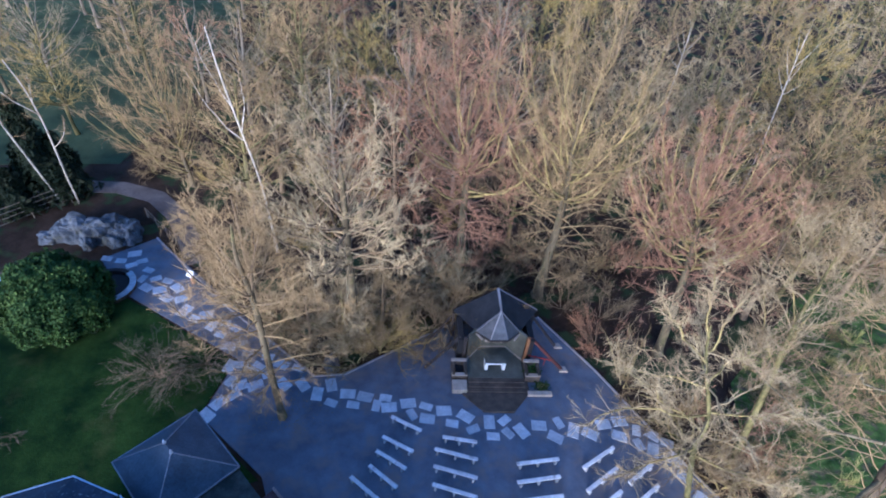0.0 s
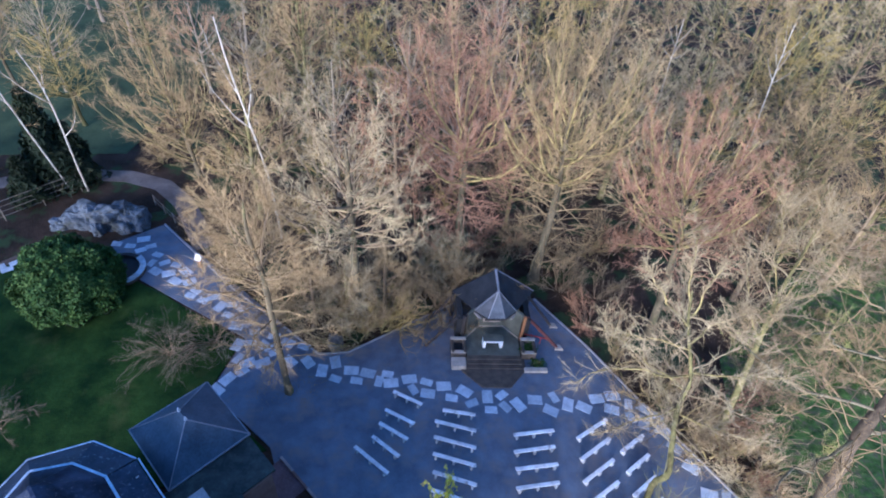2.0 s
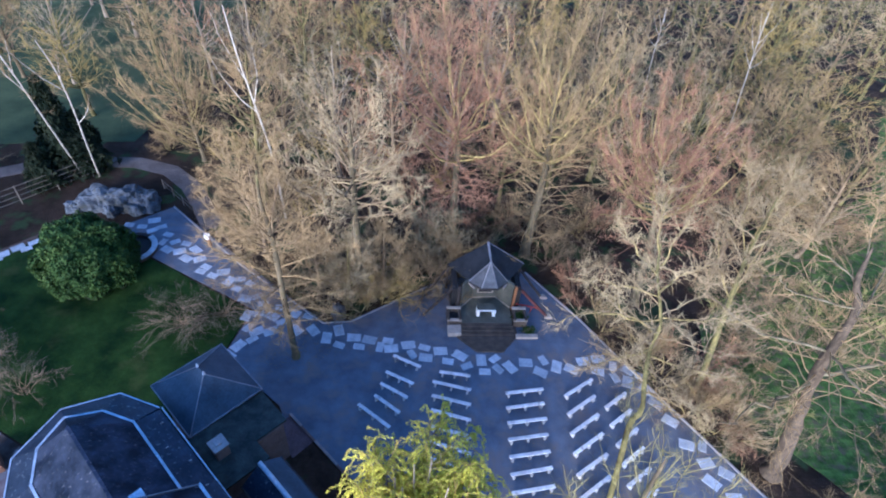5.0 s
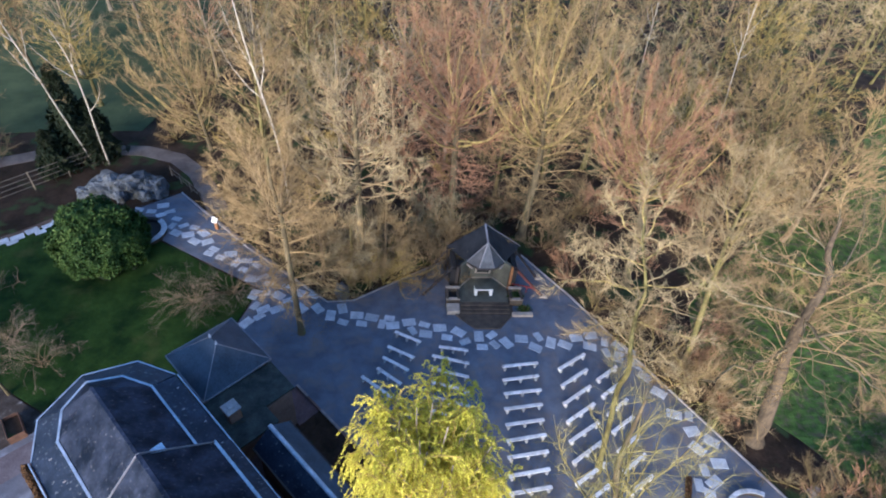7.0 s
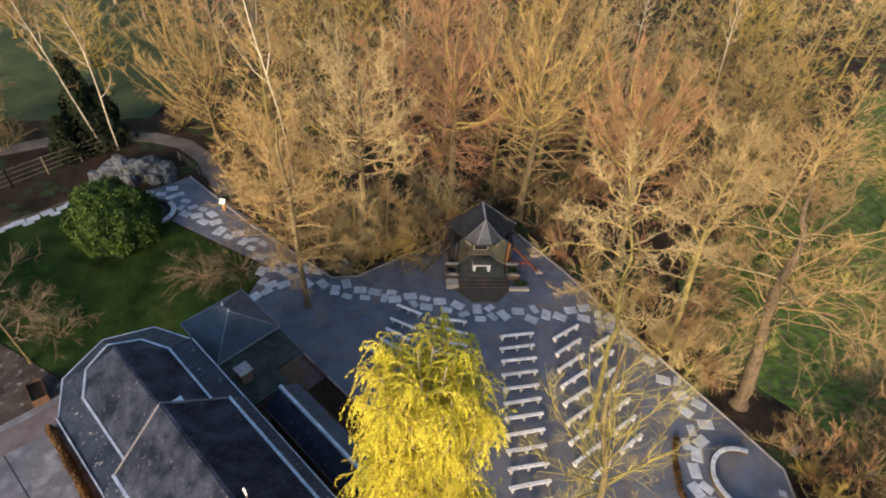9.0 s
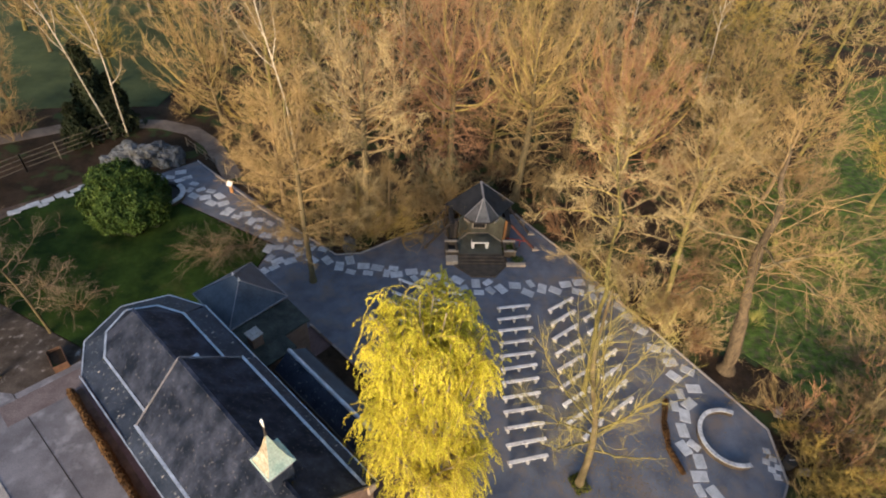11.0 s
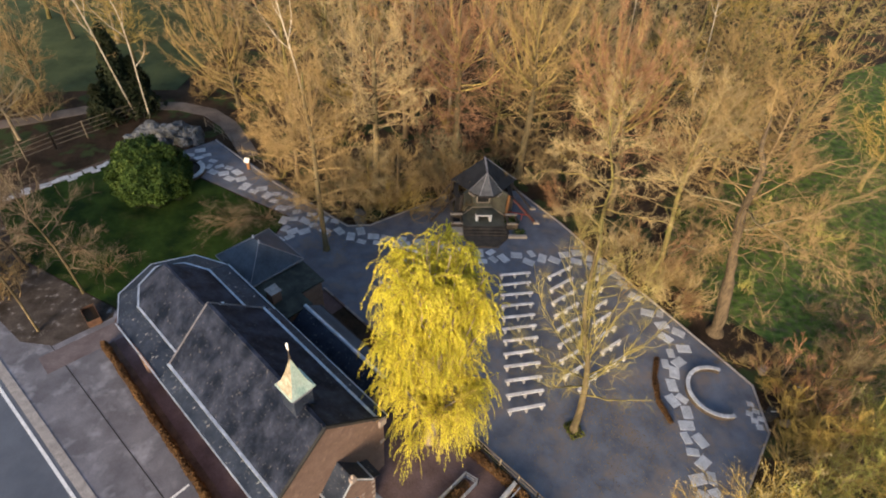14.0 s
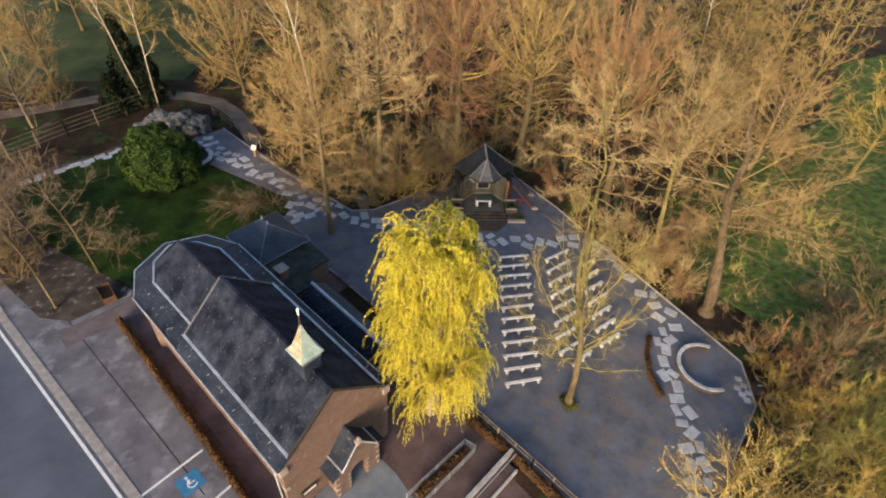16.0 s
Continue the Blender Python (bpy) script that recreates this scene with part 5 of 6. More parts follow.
# yellow-barked tree among the benches, forking low into a tall open fan
specimen(grown_tree(7, [(11.4, -2.0, 0), (11.25, -2.0, 3), (11.0, -1.9, 5.5), (10.75, -1.6, 7.5), (10.0, -0.9, 10.5), (9.5, -0.8, 13), (9.2, -0.9, 16), (9.0, -1.0, 18)], 0.22,
                    [(6.0, (14.6, 1.2, 8.9)), (6.6, (15.2, -1.0, 11.5)), (7.2, (12.6, 2.4, 14.5)), (6.2, (6.4, -1.8, 10.0)), (7.0, (6.8, 0.6, 14.0)), (7.6, (7.6, -2.8, 15.0)), (7.8, (10.8, 1.2, 17.0)), (8.2, (9.8, -2.6, 16.8)),
                     (9.0, (9.6, 0.6, 18.4)), (9.6, (8.0, -0.6, 18.0)), (8.0, (13.4, -0.6, 15.5)), (4.6, (14.6, -3.6, 6.6)), (5.6, (7.4, -4.0, 8.6))],
                    None, (22, 5.5, 15, 2.8, 0.55), 120, 460, 1700, 1.55, 0.0052, 0.45, 0.1, 0.33, 0.022, 0.3), (11.4, -2.0), "moss", "lime", "bare yellow-barked tree standing among the benches", "trunk")
# forked tree at the edge of the grass
specimen(grown_tree(8, [(22.4, 13.8, 0), (22.0, 14.4, 5), (21.7, 15.1, 9.7), (22.0, 16.2, 13), (22.4, 17.0, 17)], 0.22, [(9.5, (24.6, 18.0, 17.0)), (9.7, (19.6, 15.8, 15.5)), (12.0, (25.4, 16.0, 16.5)), (12.5, (21.0, 19.0, 19.0)), (13.5, (23.6, 18.6, 20.0))], None, (12, 8, 15.5, 2.6, 0.4), 110, 520, 1800, 1.4, 0.0105, 0.35, 0.14),
         (22.4, 13.8), "olive", "pale", "bare tree with forked yellow limbs at the edge of the grass", "moss")
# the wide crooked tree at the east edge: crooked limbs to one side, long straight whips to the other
# its umber trunk below fawn limbs stands for shade as well
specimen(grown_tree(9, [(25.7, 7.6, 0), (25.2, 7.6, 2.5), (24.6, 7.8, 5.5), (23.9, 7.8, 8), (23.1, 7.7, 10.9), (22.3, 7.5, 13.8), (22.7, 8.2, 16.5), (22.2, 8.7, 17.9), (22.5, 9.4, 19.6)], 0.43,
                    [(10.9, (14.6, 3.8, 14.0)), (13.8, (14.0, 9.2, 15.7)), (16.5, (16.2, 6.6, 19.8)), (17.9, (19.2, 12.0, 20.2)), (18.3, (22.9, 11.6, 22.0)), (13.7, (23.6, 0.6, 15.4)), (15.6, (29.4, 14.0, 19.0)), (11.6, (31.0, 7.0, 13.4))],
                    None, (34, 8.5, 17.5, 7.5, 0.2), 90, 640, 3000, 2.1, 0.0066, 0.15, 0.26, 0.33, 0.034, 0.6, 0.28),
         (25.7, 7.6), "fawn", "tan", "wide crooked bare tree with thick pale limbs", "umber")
# thin trees on the litter beside the lawn
specimen(grown_tree(41, [(-28.6, 10.0, 0), (-28.9, 10.0, 5), (-29.2, 9.6, 9), (-29.6, 9.8, 13)], 0.068, [(4.0, (-26.0, 12.5, 6.5)), (5.5, (-31.8, 8.0, 10.0)), (6.5, (-27.2, 13.2, 8.0)), (7.5, (-31.6, 11.5, 12.5)), (8.2, (-28.0, 7.6, 12.6)), (9.0, (-28.2, 11.6, 14.2)), (9.4, (-30.8, 8.6, 15.0))],
                    None, (16, 2.5, 11, 2.6, 0.45), 80, 360, 900, 1.4, 0.009, 0.3, 0.2, 0.5, 0.03, 0.4), (-28.6, 10.0), "umber", "dusk", "thin spreading bare tree on the litter beside the lawn")
specimen(grown_tree(42, [(-30.2, 5.8, 0), (-30.3, 5.9, 5), (-30.6, 5.7, 10), (-30.8, 6.0, 13.5)], 0.055, [(6, (-32.2, 6.8, 10.5)), (7.5, (-29.4, 7.0, 12.0))], None, (10, 4.5, 12, 1.6, 0.6), 40, 160, 420, 1.0, 0.008, 0.3, 0.14, 0.5, 0.025, 0.5), (-30.2, 5.8), "umber", "dusk", "thin young bare tree beside the parking area")
for k, (x, y, h, r) in enumerate(((-34.6, 12.6, 10.0, 3.4), (-39.5, 15.2, 12.0, 4.0), (-36.4, 9.6, 9.0, 3.2), (-44.5, 20.5, 11.0, 3.8))):
    plant_tree(bare_tree(41 + k, h, r, 0.14, 0.25, 16, 80, 360, 1000, 0.25, (-0.4, -0.6), 0.6, 0.009, limb_r=0.4), pose(x, y, 0), "umber", "dusk", "thin spreading bare tree beside the parking area")
# birches
for k, (x, y, h, lx, ly, words) in enumerate(((38.5, 49.5, 22.0, -5.0, -5.0, "tall birch with a bright white trunk"), (31.0, 60.0, 18.0, -3.0, -5.0, "pale birch deep in the wood"))):
    plant_tree(bare_tree(50 + k, h, 1.7, 0.06, 0.6, 8, 30, 130, 380, 0.6, (lx, ly), 0.3, 0.007, limb_r=0.28, vase=0.3), pose(x, y, 0), "birch", "tan", words)

specimen(grown_tree(50, [(-13.1, 33.6, 0), (-13.3, 32.8, 8), (-13.9, 31.9, 14), (-14.4, 31.5, 18), (-14.7, 31.2, 21.5)], 0.06, [(12.6, (-17.0, 31.4, 18.6)), (13.4, (-13.0, 31.0, 19.6)), (15.6, (-16.0, 31.2, 20.8))], None, (9, 9, 20, 1.5, 0.5), 34, 150, 460, 0.9, 0.007, 0.3, 0.08, 0.5, 0.02),
         (-13.1, 33.6), "birch", "tan", "tall slim birch with a pale trunk forking near the top")
specimen(grown_tree(52, [(-35.3, 39.0, 0), (-35.3, 38.0, 4), (-35.3, 37.0, 8), (-35.2, 35.9, 12), (-35.3, 34.9, 16), (-35.3, 34.2, 19)], 0.052, [(11, (-36.6, 35.6, 14.5)), (13, (-34.2, 34.8, 16.5)), (15, (-36.2, 33.6, 18.5))], None, (8, 8, 17, 1.4, 0.5), 30, 130, 420, 0.8, 0.007, 0.3, 0.08, 0.4, 0.02),
         (-35.3, 39.0), "birch", "tan", "slim leaning birch with a white trunk")
specimen(grown_tree(53, [(-33.8, 39.2, 0), (-33.4, 38.6, 4), (-32.9, 38.0, 8), (-32.6, 37.5, 10.7), (-32.2, 36.6, 13.5), (-32.4, 36.0, 16)], 0.05, [(10.6, (-34.8, 35.4, 15.6)), (12, (-31.4, 36.6, 15.0)), (7, (-31.2, 37.6, 10.0))], None, (6, 8, 15, 1.4, 0.5), 30, 120, 380, 0.8, 0.007, 0.3, 0.1, 0.6, 0.02),
         (-33.8, 39.2), "birch", "tan", "slim forked birch with a white trunk")
# soft crowns beyond the track
specimen(grown_tree(54, [(-24.0, 43.2, 0), (-24.2, 43.0, 4), (-24.6, 42.6, 9), (-25.0, 42.0, 14)], 0.2, (), (26, 1.5, 9, (-25.4, 42.2, 11.0), 5.6, 6.8), (16, 2, 9, 3.6, 0.3), 230, 1100, 4200, 1.6, 0.0125, 0.35), (-24.0, 43.2), "olive", "tan", "broad many-stemmed bare tree beyond the track")
specimen(grown_tree(55, [(-48.0, 42.4, 0), (-48.0, 42.0, 5), (-47.6, 41.2, 12)], 0.16, (), (16, 1.5, 7, (-48.2, 41.6, 8.6), 3.8, 5.4), (10, 2, 8, 2.6, 0.3), 130, 600, 2000, 1.3, 0.012, 0.35), (-48.0, 42.4), "brown", "tan", "forked bare tree beside the field")
specimen(grown_tree(56, [(-53.0, 61.0, 0), (-53.0, 60.6, 6), (-52.6, 60.0, 14)], 0.2, (), (20, 3, 10, (-53.0, 60.4, 10.5), 5.0, 5.6), (10, 3, 9, 3.2, 0.3), 150, 700, 2400, 1.6, 0.014, 0.35), (-53.0, 61.0), "brown", "tan", "bare tree standing in the field")

# woods further off: a few trees, each repeated with its own turn and size
KINDS = [("moss", "tan"), ("brown", "rust"), ("moss", "olive"), ("grey", "grey"), ("brown", "tan"), ("grey", "rust"), ("moss", "pale")]
SPARE, CLOSE = [], []
for k, (bark, twigs) in enumerate(KINDS):
    shape = (0.2, 0.6, 0.4, 0.6, 0.3, 0.5, 0.4)[k]
    SPARE.append((bare_tree(70 + k, 16.5, 5.6, 0.24, 0.26, 18, 60, 210, 1300, 0.04, (0.2, -0.5), 0.5, 0.018, steps=2, fuzz=0.15, drop=0.35, vase=shape), bark, twigs))
    CLOSE.append((bare_tree(80 + k, 16.5, 5.2, 0.24, 0.26, 24, 110, 420, 2500, 0.05, (0.2, -0.5), 0.5, 0.0125, steps=2, fuzz=0.14, drop=0.35, vase=shape), bark, twigs))
rng = random.Random(5)
taken = [(x, y) for x, y, *_ in LIST] + [(10.9, 29.7), (3.6, 31.8), (20.2, 23.6), (22.4, 13.8), (25.7, 7.6), (-24.0, 43.2), (-27.0, 47.0)]
for n in range(2600):
    x, y = rng.uniform(-75, 105), rng.uniform(27, 125)
    if len(taken) > 190:
        break
    if x < -16 and y < 44 or x < -40 and y < 56 or y < 35 and x < 22 or x > 22 and y < 28 or x > 48 and y < 66 and x - 48 > (y - 28) * 0.2:
        continue
    if abs(x) > 22 + y * 0.75 or (x < -29 and (y < 85 or rng.random() < 0.7)):
        continue
    near = 6.4 if y < 75 else 8.0
    if any(math.hypot(x - a, y - b) < near for a, b in taken):
        continue
    taken.append((x, y))
    kind = rng.choices(range(7), (3, 0.4, 2, 0.6, 2, 0.3, 4) if x > 18 else (3, 2.4, 1.8, 1, 3, 1.6, 0.6) if x > -22 else (4, 1, 0.5, 2, 2, 1, 0.5))[0]
    meshes, bark, twigs = (CLOSE if y < 62 else SPARE)[kind]
    s = rng.uniform(0.75, 1.12) * (1.12 if y > 75 else 1)
    tree = plant_tree(meshes, pose(x, y, -0.2, 0, 0, rng.uniform(0, 360)), bark, twigs, "bare %s-twigged woodland tree" % {"tan": "tan", "rust": "red-brown", "olive": "olive", "grey": "grey", "pale": "pale"}[twigs], "trees of the wood")
    tree.scale = (s, s, s * rng.uniform(0.9, 1.1))
for x, y, s in ((50, 14, 0.8), (52, 30, 0.9), (34, 31, 0.8), (44, -4, 0.75), (36, 36, 0.9), (58, 8, 0.9), (-50, 27, 0.7), (-46, 33, 0.7), (-47, 19, 0.8), (-40, 52, 0.8), (-46, 60, 0.9), (-37, 66, 1.0), (-56, 47, 0.8), (-60, 68, 1.0), (-44, 76, 1.0), (-52, 84, 1.1), (-66, 56, 0.9)):
    meshes, bark, twigs = CLOSE[rng.choice((0, 2, 3))]
    tree = plant_tree(meshes, pose(x, y, -0.1, 0, 0, rng.uniform(0, 360)), bark, twigs, "bare tree at the edge of the wood", "trees of the wood")
    tree.scale = (s, s, s)


def bush_mesh(seed, height, radius, stems, fine, twig=0.014):
    rng = np.random.default_rng(seed)
    base = np.stack([rng.normal(0, radius * 0.22, stems), rng.normal(0, radius * 0.22, stems), np.zeros(stems)], 1)
    d = unit(np.concatenate([base[:, :2] / radius * 2.6 + rng.normal(0, 0.42, (stems, 2)), np.ones((stems, 1))], 1))
    SP, SR = shoots(base, d, rng, height * 0.85, 6, 0.14, 0.06, np.full(stems, 0.045), 0.015)
    s, d, r = sampled(SP, SR, rng, fine // 3, 0.2)
    MP, MR = shoots(s, d, rng, height * 0.3, 3, 0.5, 0.2, np.full(len(s), twig * 1.2), twig * 0.7)
    FT = fine_twigs(MP, MR, rng, int(fine * 2.2), height * 0.17, 0.6, 0.1, twig * 0.8, 0.1)
    return mesh_of("bush_stems", *tubes(SP, SR, 4)), mesh_of("bush_twigs", *joined(tubes(MP, MR, 3), FT))


LOOKS = (("brown", "dark"), ("olive", "tan"), ("brown", "rust"), ("olive", "olive"), ("olive", "pale"), ("olive", "green"))
BUSHES = [(bush_mesh(90 + k, 3.2, 2.2, 12, 330, 0.016), bark, twigs) for k, (bark, twigs) in enumerate(LOOKS)]
FINE_BUSHES = [(bush_mesh(95 + k, 3.2, 2.2, 14, 560, 0.012), bark, twigs) for k, (bark, twigs) in enumerate(LOOKS)]


def plant_bush(x, y, s, kind, label="bare twiggy shrub under the trees", group="shrubs of the wood"):
    meshes, bark, twigs = (FINE_BUSHES if "edge" in group else BUSHES)[kind]
    bush = thing("bare_shrub", pose(x, y, -0.05, 0, 0, rng.uniform(0, 360)), label, "shrub", group)
    for name, me, material in (("framework", meshes[0], BARK[bark]), ("crown", meshes[1], TWIG[twigs])):
        if not me.materials:
            me.materials.append(material)
        ob = new(name, me)
        ob.parent = bush
    bush.scale = (s, s, s)


grown = 0
while grown < 64:
    x, y = rng.uniform(-22, 50), rng.uniform(8, 52)
    if x > 23 and y < 31:
        continue
    if y < 30 + (-x * 0.35 if x < 0 else 0) and x < 10 or (x >= 10 and y < 36 - (x - 10) * 1.75 + 1.5 and x < 28) or (-26 < x < -14 and y < 42 and y < 24 - x * 0.6):
        continue
    plant_bush(x, y, rng.uniform(0.6, 1.25), rng.choices(range(4), (4, 2, 2, 1))[0])
    grown += 1
for x, y, s, kind in ((-10.2, 23.2, 0.9, 1), (-12.6, 24.9, 0.9, 1), (-15.5, 28.0, 0.9, 1), (-4.4, 22.0, 1.3, 1), (-3.0, 22.7, 1.2, 3), (-1.4, 23.8, 1.2, 1), (-5.9, 21.9, 1.1, 1), (27.5, 18.0, 0.9, 0), (33.5, 19.0, 0.8, 0), (31.0, 23.5, 1.0, 0), (38.5, 22.0, 1.0, 1), (36.0, 5.0, 1.1, 4), (42.0, 7.0, 1.2, 1), (34.0, 2.0, 1.1, 4), (31.5, -2.6, 1.1, 4), (33.6, -5.4, 1.2, 5), (28.6, -6.0, 1.0, 4), (39.0, -3.0, 1.3, 5), (0.4, 26.6, 0.8, 0), (16.9, 20.4, 1.2, 1), (18.6, 17.6, 1.3, 1), (20.2, 15.2, 1.35, 4), (21.6, 12.8, 1.4, 1), (23.2, 10.8, 1.3, 4), (22.4, 15.8, 1.3, 2), (24.4, 12.6, 1.1, 1), (15.2, 24.2, 1.0, 2),
                      (28.0, 3.2, 1.0, 1), (28.6, -1.0, 1.1, 3), (29.5, -4.2, 1.2, 3), (31.8, 0.5, 1.2, 1), (27.8, -7.6, 1.1, 5), (32.5, -7.0, 1.4, 5), (35.5, -2.5, 1.3, 1), (36.0, -10, 1.5, 5), (31.0, -12.0, 1.4, 5),
                      (-37.6, 9.8, 1.1, 0), (-39.5, 11.6, 1.2, 1), (-34.8, 9.0, 1.0, 0), (-41.6, 14.5, 1.2, 0), (-43.0, 18.0, 1.1, 1), (-46, 38, 1.2, 0), (-50, 40, 1.2, 1), (-54, 38, 1.4, 0), (-28.5, 45.5, 1.1, 1), (-36.5, 12.4, 0.9, 0), (3.2, 26.4, 1.6, 1), (2.0, 25.6, 1.4, 0), (3.0, 24.9, 1.3, 0), (33.0, -3.4, 1.2, 3), (38.0, -6.0, 1.5, 5), (41, 0, 1.4, 1), (8.4, 33.0, 1.0, 0), (13.2, 28.4, 1.0, 0), (14.4, 31.2, 1.1, 0), (10.0, 34.5, 1.2, 0), (5.8, 29.6, 1.0, 0), (12.6, 33.4, 1.1, 0), (0.6, 30.4, 1.0, 0), (-3.6, 30.0, 1.0, 0), (-9.2, 28.6, 1.0, 0), (16.6, 27.6, 1.0, 0)):
    plant_bush(x, y, s, kind, "bare twiggy shrub at the edge of the yard", "shrubs of the edge")


def arching_shrub(x, y, width, height, seed, twigs, label, n=46, fine=1500):
    """A low shrub of long thin stems that arch outwards and down."""
    gen = np.random.default_rng(seed)
    az, far = gen.uniform(0, 2 * np.pi, n), gen.uniform(0.45, 1.0, n) * width / 2
    t = np.linspace(0, 1, 7)[None, :, None]
    foot = np.stack([gen.normal(0, 0.25, n), gen.normal(0, 0.25, n), np.zeros(n)], 1)[:, None]
    tip = np.stack([np.cos(az) * far, np.sin(az) * far, gen.uniform(0.25, 0.9, n) * height], 1)[:, None]
    top = foot * 0.5 + tip * 0.5 + [0, 0, height * 0.9]
    P = foot * (1 - t) ** 2 + top * 2 * t * (1 - t) + tip * t ** 2 + np.cumsum(gen.normal(0, 0.04, (n, 7, 3)), 1) * (t > 0)
    R = np.linspace(0.016, 0.005, 7)[None].repeat(n, 0)
    p, d, r = sampled(P, R, gen, fine // 6, 0.25)
    SP, SR = shoots(p, d, gen, width * 0.13, 3, 0.5, 0.1, r * 0.6, 0.006)
    shrub = thing("arching_shrub", pose(x, y, 0), label, "shrub")
    linked("framework", mesh_of("framework", *tubes(P, R, 4)), BARK["brown"], shrub)
    linked("crown", mesh_of("crown", *joined(tubes(SP, SR, 3), fine_twigs(SP, SR, gen, fine, width * 0.07, 0.7, 0.05, 0.0065))), TWIG[twigs], shrub)


for k, (x, y, w, h, n) in enumerate(((-15.6, 20.6, 9.0, 1.9, 34), (-18.6, 19.4, 8.0, 1.3, 26), (-27.6, 12.6, 6.0, 1.6, 20), (-31.4, 15.0, 6.0, 1.6, 20))):
    arching_shrub(x, y, w, h, 31 + k, "dusk", "low sprawling bare shrub with fine grey-brown twigs by the lawn", n, 48 * n)
low = random.Random(17)
for n in range(64):
    x, y = low.uniform(26.5, 46), low.uniform(-9, 27)
    if math.hypot(x - 29.2, y - 8.0) < 4.2:
        continue
    plant_bush(x, y, low.uniform(0.3, 0.75), low.choice((0, 1, 1, 5, 5, 4)), "low bare scrub on the rough grass", "low scrub on the grass")


def leaf_mesh(name, centres, out, size, rng, long=1.7):
    """Small pointed leaves at the given places, facing roughly along out."""
    n = len(centres)
    d = unit(out + rng.normal(0, 0.6, (n, 3)))
    a = unit(np.cross(d, rng.normal(0, 1, (n, 3))))
    b = np.cross(d, a)
    s = (size * rng.uniform(0.6, 1.35, n))[:, None]
    corners = [centres + a * s * long, centres + b * s + d * s * 0.25, centres - a * s * long, centres - b * s + d * s * 0.25]
    return mesh_of(name, np.stack(corners, 1).reshape(-1, 3), np.arange(4 * n).reshape(n, 4))


def evergreen_bush():
    gen = np.random.default_rng(4)
    bush = thing("evergreen_bush", pose(-27.7, 24.2, 0), "large round dark green evergreen bush on the lawn", "bush")
    n = 26000
    d = unit(gen.normal(0, 1, (n, 3)))
    d[:, 2] = np.abs(d[:, 2]) * np.where(gen.random(n) < 0.82, 1, -0.35)
    lump = np.array([noise.noise(Vector(v) * 2.6) * 0.22 + noise.noise(Vector(v) * 6) * 0.12 for v in d])
    r = (1 + lump) * gen.uniform(0.86, 1.03, n)
    P = d * r[:, None] * [3.75, 3.7, 4.2] + [0, 0, 1.5]
    linked("foliage", leaf_mesh("foliage", P, d, 0.085, gen), EVERGREEN, bush)
    # a near-black solid core fills the bush inside its leaf shell
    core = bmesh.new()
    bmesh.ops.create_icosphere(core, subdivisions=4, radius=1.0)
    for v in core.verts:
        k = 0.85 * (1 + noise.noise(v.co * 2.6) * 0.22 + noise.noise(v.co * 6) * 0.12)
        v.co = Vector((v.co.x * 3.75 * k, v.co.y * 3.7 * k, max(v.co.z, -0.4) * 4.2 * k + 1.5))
    part("dark_core", core, CONIFER, bush, "near-black solid core behind the leaves")


evergreen_bush()


def conifer(x, y, h, r, seed):
    gen = np.random.default_rng(seed)
    tree = thing("conifer", pose(x, y, 0), "dark bushy conifer beside the birches", "tree")
    n = 5000
    u = gen.uniform(0, 1, n) ** 0.7
    a = gen.uniform(0, 2 * np.pi, n)
    rr = r * (1 - u * 0.85) * gen.uniform(0.45, 1.1, n) * (1 + 0.25 * np.sin(a * 3 + u * 9))
    P = np.stack([rr * np.cos(a), rr * np.sin(a), 0.3 + u * h], 1)
    out = np.stack([np.cos(a), np.sin(a), np.full(n, 0.4)], 1)
    linked("foliage", leaf_mesh("foliage", P, out, 0.16, gen, 2.2), CONIFER, tree)
    part("trunk", rod((0, 0, 0), (0, 0, h * 0.9), 0.16, 8, r2=0.03), BARK["brown"], tree)


conifer(-36.4, 39.6, 10.5, 2.4, 1)
conifer(-34.8, 40.6, 6.5, 2.1, 2)
conifer(-38.0, 37.2, 4.5, 1.7, 3)


